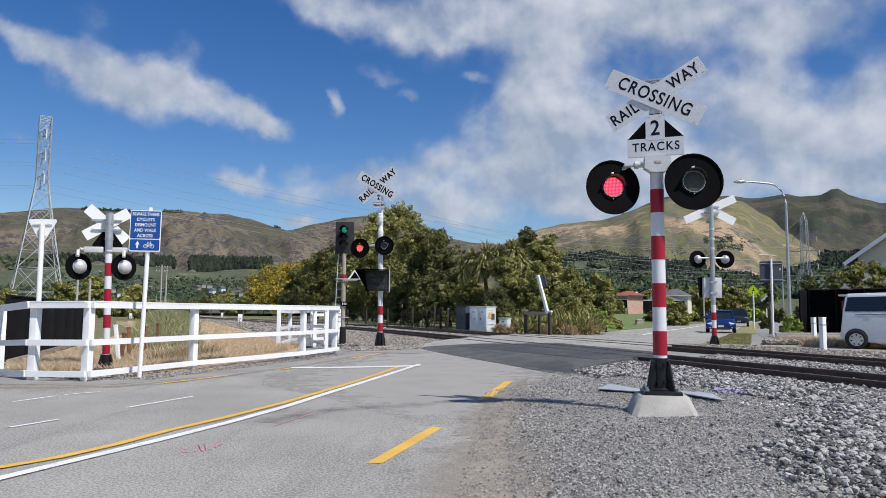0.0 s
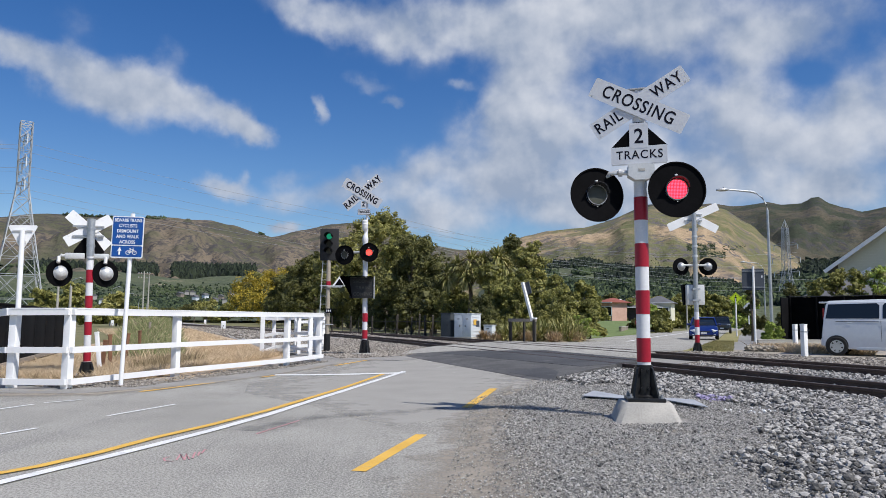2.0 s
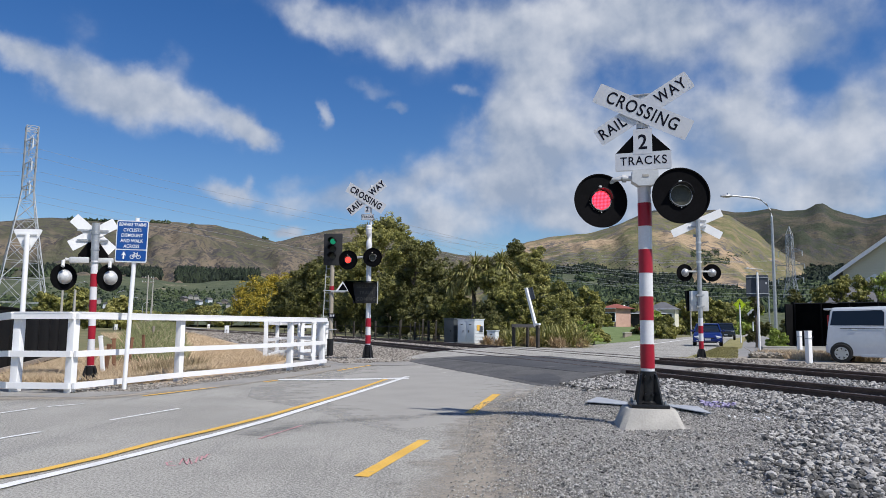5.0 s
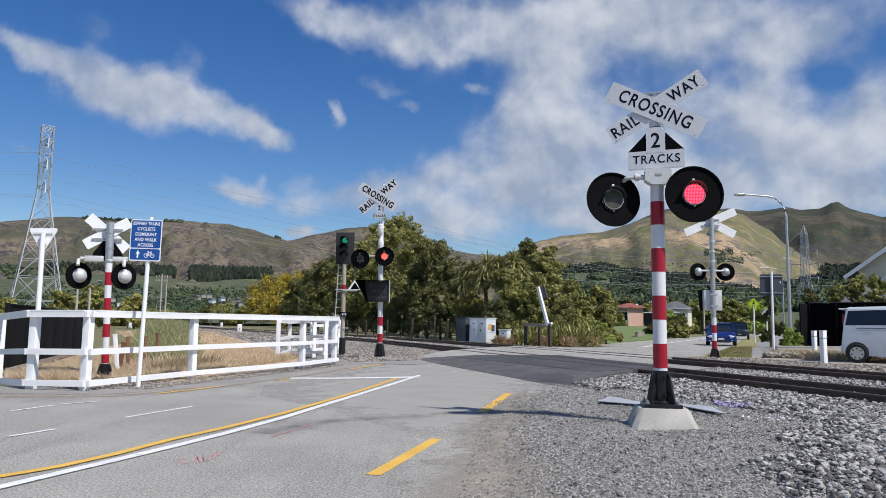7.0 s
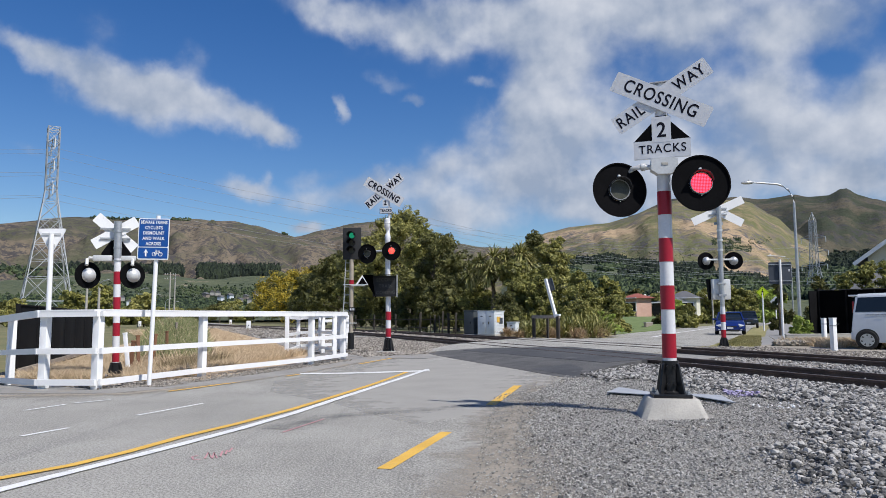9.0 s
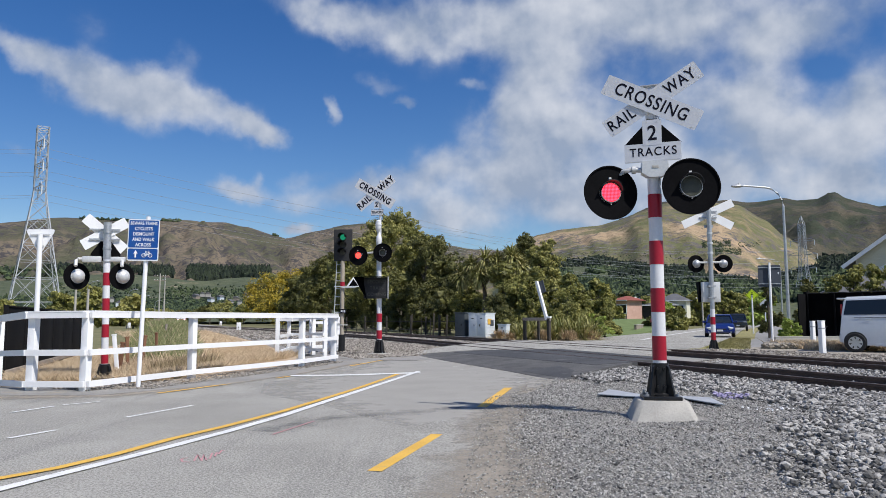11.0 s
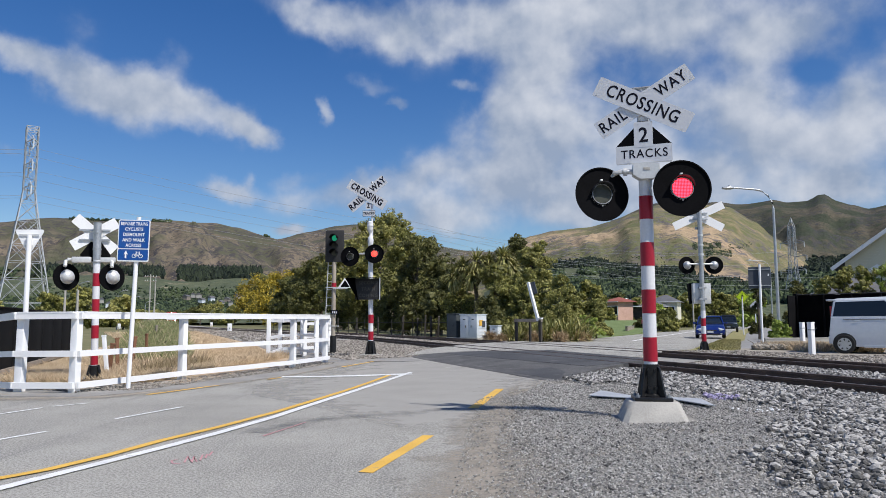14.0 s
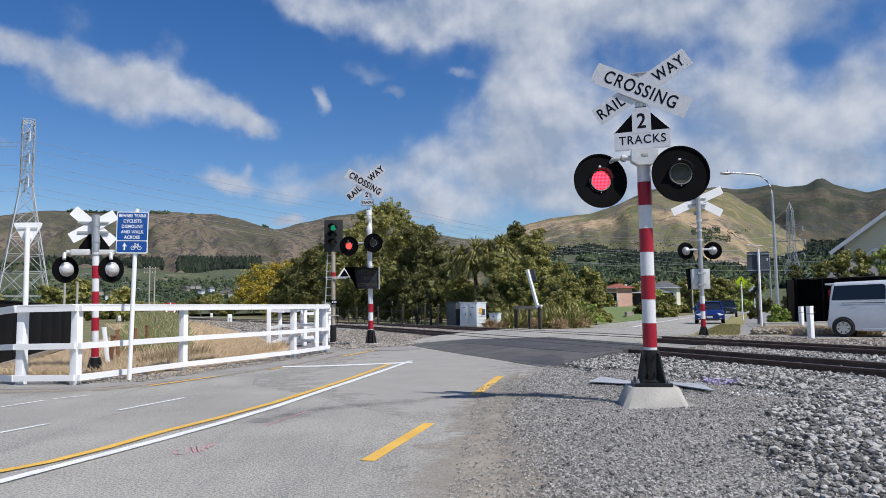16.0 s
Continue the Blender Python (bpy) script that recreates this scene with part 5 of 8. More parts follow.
# ---------------- hills ----------------
class Hill:
    """A hillside seen from the valley: ridge given as (azimuth, elevation) in degrees at a distance, running down to its foot."""

    def __init__(self, ridge, far, near, rough, foot=0.0, power=1.25):
        self.ridge, self.far, self.near, self.rough, self.foot, self.power = ridge, far, near, rough, foot, power

    def top(self, az):
        r = self.ridge
        if az <= r[0][0]:
            return r[0][1]
        for (a, e), (b, f) in zip(r, r[1:]):
            if az <= b:
                k = (az - a) / (b - a)
                k = k * k * (3 - 2 * k) * 0.5 + k * 0.5
                return e + (f - e) * k
        return r[-1][1]

    def at(self, az, k):
        """k: 0 at the foot, 1 on the ridge, beyond it the far side."""
        d = self.near + (self.far - self.near) * k
        h = self.far * math.tan(radians(self.top(az)))
        a = radians(az)
        x, y = d * math.sin(a), d * math.cos(a)
        f = k ** self.power if k <= 1 else 1 - (k - 1) * 1.6
        q = Vector((x * 0.0022, y * 0.0022, 3.1))
        n = noise.fractal(q, 1.0, 2.1, 6)
        gully = noise.fractal(Vector((az * 0.22 + 0.8 * k, k * 1.3, 7.7)), 1.0, 2.0, 5)
        bumps = noise.fractal(q * 9, 1.0, 2.0, 4)
        taper = min(1, k * 4) * min(1.0, max(0.04, (1.0 - k) * 3.0)) if k <= 1 else 0.05
        z = h * f + self.rough * taper * (n * 0.9 - gully * 0.55 + bumps * 0.2) + self.rough * 0.022 * bumps
        return Vector((x, y, EYE + self.foot * (1 - k) + z))

    def build(self, label, material, rows=56, steps=0.22):
        a0, a1 = self.ridge[0][0], self.ridge[-1][0]
        n = int((a1 - a0) / steps)
        verts, faces = [], []
        ks = [i / rows for i in range(rows + 1)] + [1.06, 1.2]
        for i in range(n + 1):
            az = a0 + (a1 - a0) * i / n
            verts += [self.at(az, k) for k in ks]
        w = len(ks)
        faces = [(i * w + j, (i + 1) * w + j, (i + 1) * w + j + 1, i * w + j + 1) for i in range(n) for j in range(w - 1)]
        return tagged(new("backdrop", raw("backdrop", verts, faces, material, True)), label, "hill", "hills", "structure")

    def find(self, az, el):
        """The place on the slope at that bearing and elevation."""
        lo, hi = 0.0, 1.0
        for _ in range(18):
            mid = (lo + hi) / 2
            p = self.at(az, mid)
            if math.degrees(math.atan2(p.z - EYE, math.hypot(p.x, p.y))) < el:
                lo = mid
            else:
                hi = mid
        return self.at(az, (lo + hi) / 2)


HILL_L = Hill([(-50, 4.6), (-39.2, 5.5), (-35, 6.2), (-31.8, 6.6), (-29.8, 7.0), (-27.7, 7.32), (-22.9, 7.4), (-19.8, 7.6), (-16.9, 7.5), (-15.3, 7.3), (-13.1, 6.7), (-12.0, 6.43), (-10, 5.9), (-7.4, 4.7), (-4, 3.2)], 1500, 560, 62)
HILL_M = Hill([(-17, 5.2), (-13.1, 6.25), (-12.0, 6.47), (-10.1, 7.07), (-7.5, 7.6), (-5.7, 7.78), (-3.9, 7.3), (-1.15, 6.31), (0.65, 5.97), (2.9, 5.73), (5.1, 5.6), (9.6, 5.3)], 2300, 1100, 80)
HILL_F = Hill([(1.5, 3.4), (3.4, 4.8), (5.1, 5.74), (6.9, 6.6), (7.8, 6.85), (9.6, 7.2), (12.2, 7.4), (13.9, 7.8), (15.6, 8.36), (17.3, 8.9), (18.5, 9.0), (21.7, 8.7), (22.5, 8.5), (24.3, 7.3), (25.6, 6.0), (27.0, 5.0), (28.1, 3.9), (29.6, 2.6), (31, 1.8)], 1250, 420, 26)
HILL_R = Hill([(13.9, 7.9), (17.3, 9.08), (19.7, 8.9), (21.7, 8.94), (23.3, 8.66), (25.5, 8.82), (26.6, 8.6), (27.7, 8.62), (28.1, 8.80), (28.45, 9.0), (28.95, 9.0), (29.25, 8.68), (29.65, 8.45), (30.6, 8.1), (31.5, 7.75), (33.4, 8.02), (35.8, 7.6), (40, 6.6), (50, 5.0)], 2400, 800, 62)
HILL_K = Hill([(-48, 2.0), (-34.6, 2.4), (-31.5, 2.8), (-26.4, 3.35), (-23.8, 3.5), (-21.5, 3.35), (-19.2, 3.1), (-17.9, 3.1), (-16.7, 3.3), (-15.1, 3.4), (-13.4, 3.35), (-11.7, 2.8), (-9.9, 1.8), (-7.3, 0.9)], 680, 330, 7)
HILL_V = Hill([(4.0, 2.4), (5.5, 3.6), (6.9, 4.9), (7.8, 5.25), (9.2, 4.7), (10.9, 4.45), (12.2, 4.75), (13.9, 4.35), (15.5, 4.1), (19.3, 3.85), (21.7, 3.3), (23.8, 3.0), (26.9, 3.5), (28.6, 3.9), (31.3, 4.1), (35.6, 3.9), (50, 3.4)], 620, 230, 9, 0.0, 1.1)
HILL_L.build("dry olive tussock hillside with rock outcrops", HILL_GREY)
HILL_M.build("distant brown saddle of the hills", HILL_GREY, 36)
HILL_F.build("sunlit golden tussock hillside", HILL_DRY)
HILL_R.build("distant hill with a rocky knob, cloud shade in its colour", HILL_CLOUD_SHADE)
HILL_K.build("low green foothill", FOOT_GREEN, 24)
HILL_V.build("low green foothill behind the houses", FOOT_GREEN, 24)

PHI = (1 + 5 ** 0.5) / 2
ICO = np.array([(-1, PHI, 0), (1, PHI, 0), (-1, -PHI, 0), (1, -PHI, 0), (0, -1, PHI), (0, 1, PHI), (0, -1, -PHI), (0, 1, -PHI), (PHI, 0, -1), (PHI, 0, 1), (-PHI, 0, -1), (-PHI, 0, 1)]) / math.sqrt(1 + PHI * PHI)
OCTA = np.array([(1, 0, 0), (0, 1, 0), (-1, 0, 0), (0, -1, 0), (0.15, 0.1, 1), (-0.1, -0.15, -1)], float)
OCTA_F = np.array([(0, 1, 4), (1, 2, 4), (2, 3, 4), (3, 0, 4), (1, 0, 5), (2, 1, 5), (3, 2, 5), (0, 3, 5)])
ICO_F = np.array([(0, 11, 5), (0, 5, 1), (0, 1, 7), (0, 7, 10), (0, 10, 11), (1, 5, 9), (5, 11, 4), (11, 10, 2), (10, 7, 6), (7, 1, 8), (3, 9, 4), (3, 4, 2), (3, 2, 6), (3, 6, 8), (3, 8, 9), (4, 9, 5), (2, 4, 11), (6, 2, 10), (8, 6, 7), (9, 8, 1)])


def lumps(rng, centres, sizes, squash=(1, 1, 1), jag=0.3, base=None):
    """Many angular lumps, turned and dented at random, as corner and face arrays."""
    n = len(centres)
    base, tris = {"octa": (OCTA * 1.15, OCTA_F), None: (ICO, ICO_F)}[base]
    v = np.repeat(base[None], n, 0) * (1 + jag * (rng.random((n, len(base), 1)) - 0.5) * 2)
    q = rng.normal(size=(n, 4))
    q /= np.linalg.norm(q, axis=1)[:, None]
    w, x, y, z = q.T
    R = np.stack([1 - 2 * (y * y + z * z), 2 * (x * y - w * z), 2 * (x * z + w * y), 2 * (x * y + w * z), 1 - 2 * (x * x + z * z), 2 * (y * z - w * x), 2 * (x * z - w * y), 2 * (y * z + w * x), 1 - 2 * (x * x + y * y)], 1).reshape(n, 3, 3)
    v = v * (1 + 0.35 * (rng.random((n, 1, 3)) - 0.5))
    v = np.einsum("nij,nkj->nki", R, v) * np.asarray(squash) * np.asarray(sizes)[:, None, None] + np.asarray(centres)[:, None]
    f = tris[None] + len(base) * np.arange(n)[:, None, None]
    return v.reshape(-1, 3), f.reshape(-1, 3)


def woods(hill, label, patches, material, size, seed, tall=1.4):
    """Tree clumps on a hillside: patches of (bearing, elevation, half width, half height, number)."""
    rng = np.random.default_rng(seed)
    pts, sz = [], []
    for az, el, wa, we, n in patches:
        for _ in range(int(n * 2.3)):
            a, e = az + wa * rng.uniform(-1, 1), el + we * rng.uniform(-1, 1) * (0.5 + 0.5 * rng.random())
            p = hill.find(a, e)
            s = size * rng.uniform(0.35, 0.95)
            pts.append((p.x, p.y, p.z + s * 0.5))
            sz.append(s)
    v, f = lumps(rng, pts, sz, (1, 1, tall), 0.45, "octa")
    tagged(new("trees", bulk("trees", v, f, material)), label, "trees", "", "stuff")


woods(HILL_L, "dark pine plantation on the hillside", [(-16.3, 3.65, 2.9, 0.36, 1500), (-18.4, 3.5, 1.0, 0.5, 420), (-22.3, 3.62, 1.9, 0.26, 520), (-26.5, 3.7, 2.4, 0.2, 220)], PINES, 2.8, 11, 2.4)
woods(HILL_L, "trees scattered along the ridge", [(-25, 7.30, 1.8, 0.03, 40), (-20.7, 7.45, 0.6, 0.03, 24), (-12.95, 6.64, 0.2, 0.03, 7), (-30, 3.3, 4, 0.5, 160)], WOODS, 3.6, 12, 1.1)
woods(HILL_K, "gardens hedges and trees in the valley", [(-25, 1.2, 9, 0.7, 900), (-18.5, 1.0, 4, 0.7, 620), (-31, 1.1, 6, 0.8, 600), (-13, 1.0, 3, 0.7, 260), (-22, 2.3, 7, 0.5, 180), (-17, 2.1, 4, 0.4, 140)], WOODS, 1.35, 13, 1.0)
woods(HILL_V, "dark pine belts along the foothill", [(7.8, 4.95, 1.0, 0.45, 420), (9.6, 4.5, 1.2, 0.3, 300), (12.3, 4.6, 1.3, 0.35, 520), (14.6, 4.2, 1.2, 0.22, 320), (18.0, 3.85, 2.6, 0.26, 620), (21.5, 3.4, 1.2, 0.26, 260), (24.5, 3.15, 1.6, 0.2, 260), (28.5, 3.75, 2.2, 0.3, 420), (8.3, 4.1, 0.8, 0.5, 200), (16.5, 3.4, 3.4, 0.2, 420), (22, 2.9, 3.4, 0.2, 360)], PINES, 1.9, 14, 1.9)
woods(HILL_V, "bush and gardens on the foothill behind the street", [(10.5, 3.2, 1.4, 0.3, 60), (13.0, 3.9, 1.6, 0.22, 160), (9.2, 3.7, 1.0, 0.3, 160), (14.5, 2.9, 3.2, 0.3, 420), (19, 2.8, 3.6, 0.45, 620), (24.5, 2.4, 3.0, 0.4, 520), (30, 2.9, 3.4, 0.6, 620), (11, 2.3, 3.4, 0.5, 420), (18, 1.9, 5, 0.5, 700), (27, 1.8, 5, 0.5, 600), (35, 2.4, 4, 1.0, 300)], WOODS, 1.9, 17, 1.2)
woods(HILL_F, "dark scrub patches on the sunny slope", [(20.9, 5.7, 1.0, 0.3, 420), (21.7, 5.1, 0.9, 0.3, 300), (23.2, 5.6, 0.8, 0.25, 60), (10.5, 5.2, 2.4, 0.25, 60), (16, 4.9, 3.0, 0.4, 60)], WOODS, 0.75, 15, 0.7)
woods(HILL_R, "trees at the foot of the dark hill", [(27, 3.9, 1.6, 0.3, 160), (29.5, 4.3, 1.8, 0.3, 110), (27, 3.8, 2.6, 0.22, 420), (30, 4.1, 2.4, 0.25, 360)], PINES, 3.4, 16, 1.5)


def valley_houses():
    """Far-off roofs and walls among the valley trees."""
    rng = random.Random(5)
    for az, el in [(-18.8 + 0.42 * i + rng.uniform(-0.15, 0.15), 1.35 + rng.uniform(-0.35, 0.5)) for i in range(12)] + [(-26 + 0.5 * i, 1.1 + rng.uniform(-0.2, 0.3)) for i in range(8)]:
        p = HILL_K.find(az, el)
        t = thing("house", pose(p.x, p.y, p.z + 2.2, 0, 0, rng.uniform(-40, 40)), "distant pale house among trees in the valley", "house", "valley houses")
        w = rng.uniform(2.6, 3.6)
        part("wall", box(w, 4.0, 2.4, (0, 0, -0.3)), (CABINET, WOOD_GREY, CONCRETE)[int(rng.random() * 3)], t)
        part("roof", plate([(-w / 2 - 0.4, 0.9), (w / 2 + 0.4, 0.9), (0, 2.2)], 4.6, Matrix.Translation((0, -2.3, 0))), ROOF_GREY, t)


valley_houses()


# ---------------- trees ----------------
def leaf_cards(rng, blobs, count, size, droop=0.0):
    """Leaves in tufts: each mass of the crown carries many small rounded tufts, with a thinner filling behind them."""
    tufts = []
    for b in blobs:
        for _ in range(13):
            d = rng.normal(size=3) + np.array((0, 0, 0.25))
            d /= np.linalg.norm(d)
            s = (b[3] * b[4] * b[5]) ** (1 / 3) * rng.uniform(0.22, 0.46)
            tufts.append((*(np.array(b[:3]) + d * np.array(b[3:6]) * rng.uniform(0.68, 1.02)), s * rng.uniform(0.9, 1.3), s * rng.uniform(0.9, 1.3), s * rng.uniform(0.7, 1.0)))
    inner = int(count * 0.16)
    out_n = count - inner
    tv, bv = np.array(tufts), np.array(blobs)
    wt = (tv[:, 3] * tv[:, 4]) ** 0.9
    wb = (bv[:, 3] * bv[:, 4] * bv[:, 5]) ** 0.75
    b = np.concatenate([tv[rng.choice(len(tv), out_n, p=wt / wt.sum())], bv[rng.choice(len(bv), inner, p=wb / wb.sum())]])
    d = rng.normal(size=(count, 3))
    d /= np.linalg.norm(d, axis=1)[:, None]
    r = np.concatenate([0.62 + 0.42 * rng.random(out_n), 0.85 * rng.random(inner) ** 0.5])
    c = b[:, :3] + d * b[:, 3:6] * r[:, None]
    n = d * 1.0 + rng.normal(size=(count, 3)) * 0.36 + np.array((0, 0, 0.30))
    n /= np.linalg.norm(n, axis=1)[:, None]
    t = np.cross(n, rng.normal(size=(count, 3)))
    t /= np.linalg.norm(t, axis=1)[:, None]
    t[:, 2] -= droop
    u = np.cross(n, t)
    s = (size * rng.uniform(0.55, 1.35, count))[:, None]
    bend = n * s * 0.22
    v = np.stack([c - t * s - bend, c + u * s * 0.55, c + t * s - bend, c - u * s * 0.55], 1)
    f = np.arange(count * 4).reshape(-1, 4)
    return v.reshape(-1, 3), f


def crown_masses(rng, h, w, base, n, deep=0.9):
    """A lopsided crown: masses of unlike size, larger below, thinner and fewer at the top."""
    out = []
    for i in range(n):
        k = (i + 0.5) / n
        z = base + (h - base) * (0.12 + 0.80 * k)
        reach = w * (1.0 - 0.62 * k ** 1.7)
        a = rng.uniform(0, 6.28)
        q = reach * rng.uniform(0.25, 0.72)
        s = w * rng.uniform(0.26, 0.46) * (1 - 0.35 * k)
        out.append((q * math.cos(a), q * math.sin(a) * deep, z, s * rng.uniform(0.9, 1.3), s * rng.uniform(0.8, 1.2), s * rng.uniform(0.6, 0.95)))
    return out


def tree(at, h, w, leaf, label, seed, leaves=5000, size=0.22, base=0.18, masses=16, name="tree", category="tree", group="trees by the railway", trunk=True, extra=()):
    rng = np.random.default_rng(seed)
    x, y = at
    t = thing(name, pose(x, y, land(x, y) - 0.05), label, category, group)
    bl = crown_masses(rng, h, w, h * base, masses) + list(extra)
    if trunk:
        bm = pipe([(0, 0, -0.2), (0.05 * w, 0, h * 0.3), (-0.04 * w, 0.05 * w, h * 0.62), (0, 0, h * 0.86)], [0.028 * h, 0.022 * h, 0.014 * h, 0.005 * h], 8)
        for b in bl[::2]:
            z0 = min(b[2] * 0.75, h * 0.6)
            pipe([(0, 0, z0), (b[0] * 0.5, b[1] * 0.5, (z0 + b[2]) / 2 + 0.1), (b[0], b[1], b[2])], [0.010 * h, 0.006 * h, 0.002 * h], 5, bm)
        part("trunk", bm, BARK, t)
    # dark lumps added inside the crown, so gaps between tufts read as shade
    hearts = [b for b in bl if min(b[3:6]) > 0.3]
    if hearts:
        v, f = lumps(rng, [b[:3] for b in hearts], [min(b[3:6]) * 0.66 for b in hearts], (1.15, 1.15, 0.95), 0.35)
        tagged(part("inner_shade", bulk("inner_shade", v, f, LEAF_DARK), LEAF_DARK, t), kind="stuff")
    v, f = leaf_cards(rng, bl, leaves, size)
    part("crown", bulk("crown", v, f, leaf), leaf, t)
    return t


RAIL_TREES = [
    ((-50.0, 230), 16.2, 15.0, LEAF_GOLD, "golden yellow flowering tree", 9000, 0.6), ((-42, 222), 12.5, 9, LEAF, "rounded bright green tree", 5000, 0.6),
    ((-39.5, 205), 13.5, 7.0, LEAF_DARK, "dense dark green tree", 4200, 0.6), ((-33, 170), 12.0, 6.5, LEAF_DARK, "dense dark green tree", 4600, 0.48),
    ((-26, 150), 13.0, 6.0, LEAF_DARK, "tall dark green tree", 5000, 0.42), ((-19.5, 125), 13.4, 5.6, LEAF_DARK, "tall dark green tree", 6000, 0.36),
    ((-14.5, 112), 13.6, 4.8, LEAF, "tall green tree", 6000, 0.33), ((-10.6, 100), 12.6, 5.2, LEAF_OLIVE, "tall olive green tree", 6500, 0.3),
    ((-6.2, 90), 14.9, 5.6, LEAF_OLIVE, "tallest olive green tree with a tufted top", 8000, 0.27), ((-3.0, 80), 12.2, 4.0, LEAF, "leafy green tree", 7000, 0.25),
    ((-1.6, 72), 9.8, 3.8, LEAF_DARK, "dark leafy tree", 7500, 0.22), ((0.6, 65), 7.4, 3.0, LEAF_DARK, "dark leafy tree", 6500, 0.2),
    ((-0.6, 78), 11.4, 0.9, LEAF_DARK, "thin bare-topped young tree", 420, 0.22), ((2.2, 60), 6.4, 2.8, LEAF_DARK, "dark grey green tree", 6000, 0.19),
    ((6.0, 55), 8.2, 2.5, LEAF_DARK, "tall dark green tree", 7000, 0.17), ((7.2, 52), 7.2, 2.3, LEAF_OLIVE, "dark green tree", 6500, 0.17),
    ((4.2, 49), 5.2, 2.1, LEAF, "leafy green shrub", 6500, 0.15), ((5.8, 47), 4.6, 1.9, LEAF, "bright green shrub", 6000, 0.14),
    ((2.0, 53), 4.1, 1.9, LEAF, "rounded olive shrub", 5000, 0.15), ((0.2, 57), 3.6, 1.9, LEAF_DARK, "dark green shrub", 4500, 0.15),
    ((-1.4, 64), 4.4, 2.4, LEAF_DARK, "dark green shrub", 4500, 0.18), ((-4.2, 76), 5.0, 3.0, LEAF_DARK, "dark green shrub", 4500, 0.2),
    ((-8.5, 92), 6.0, 3.6, LEAF_DARK, "dark green shrub", 4500, 0.24), ((-13, 105), 6.5, 4.0, LEAF_DARK, "dark green shrub", 4200, 0.28),
    ((8.3, 46.5), 4.2, 1.6, LEAF, "olive green shrub", 5000, 0.14), ((9.0, 47), 3.0, 1.6, LEAF_OLIVE, "green shrub", 4200, 0.13),
    ((10.4, 46.5), 2.6, 1.3, LEAF, "olive green shrub", 4200, 0.13), ((7.4, 42.6), 2.3, 1.2, LEAF_OLIVE, "low olive shrub", 3600, 0.11),
    ((8.9, 42.0), 1.6, 1.0, LEAF_LIGHT, "low grey green shrub", 3200, 0.1), ((3.4, 45.5), 2.7, 1.5, LEAF_DARK, "low dark shrub", 3600, 0.12)]
TUFTS = [(-2.6, 0, 12.9, 1.2, 1.2, 0.9), (2.3, 0, 13.0, 1.3, 1.2, 0.8), (0.4, 0, 14.0, 1.6, 1.2, 0.8), (-1.0, 0, 13.4, 1.3, 1.2, 0.9), (3.0, 0, 11.9, 0.9, 0.9, 0.6), (1.2, 0, 12.4, 1.6, 1.3, 0.9), (-2.2, 0, 11.6, 1.5, 1.3, 0.9)]
for i, (at, h, w, leaf, label, n, size) in enumerate(RAIL_TREES):
    tree(at, h, w, leaf, label + " beside the railway", 100 + i, int(n * 2.3), size * 0.54, 0.05 if h < 9 else 0.17, 22 if w > 1 else 7,
         extra=TUFTS if "tufted" in label else (), name="shrub" if h < 5.5 else "tree", category="shrub" if h < 5.5 else "tree", group="shrubs by the railway" if h < 5.5 else "trees by the railway")

FAR_TREES = [((-96, 300), 9, 7, LEAF_DARK), ((-88, 290), 9.5, 8, LEAF_OLIVE), ((-78, 285), 8, 6, LEAF), ((-125, 330), 7, 8, LEAF_OLIVE), ((-57, 118), 7.0, 4.2, LEAF), ((-64, 122), 6.0, 4, LEAF), ((-51, 120), 5.5, 3.5, LEAF_OLIVE),
             ((-75, 125), 4.5, 4, LEAF_OLIVE), ((-92, 150), 5, 5, LEAF_DARK), ((-96, 180), 5, 5, LEAF_OLIVE), ((-84, 190), 4.5, 5, LEAF), ((-74, 210), 4, 5, LEAF_DARK), ((-95, 240), 5, 6, LEAF)]
for i, (at, h, w, leaf) in enumerate(FAR_TREES):
    tree(at, h, w, leaf, "leafy green tree in the valley", 200 + i, 5200, 0.34, 0.1, 14, group="valley trees")

STREET_TREES = [((14.4, 66), 5.0, 2.3, LEAF), ((22.0, 76), 1.4, 1.2, LEAF_DARK), ((27.0, 84), 2.6, 2.0, LEAF), ((30.5, 98), 3.4, 2.6, LEAF_LIGHT), ((31, 110), 5.0, 3.0, LEAF_OLIVE), ((36, 120), 5.5, 3.4, LEAF),
                ((33, 130), 6.5, 3.6, LEAF_DARK), ((43, 132), 6.0, 3.6, LEAF_OLIVE), ((48, 150), 7, 4.2, LEAF_OLIVE), ((56, 160), 8, 4.6, LEAF), ((52, 118), 5.5, 3.2, LEAF_LIGHT), ((57, 128), 6.5, 3.6, LEAF_LIGHT),
                ((66, 170), 9, 5.5, LEAF), ((78, 205), 10, 6, LEAF_DARK), ((95, 230), 10, 7, LEAF), ((88, 250), 11, 7, LEAF_OLIVE), ((22, 110), 6.0, 3.4, LEAF_DARK), ((18, 95), 5.0, 3.0, LEAF), ((13, 90), 6.0, 3.2, LEAF_OLIVE)]
for i, (at, h, w, leaf) in enumerate(STREET_TREES):
    tree(at, h, w, leaf, "leafy garden tree along the street", 300 + i, 5200, 0.15 + 0.0012 * at[1], 0.08, 12, group="street trees")
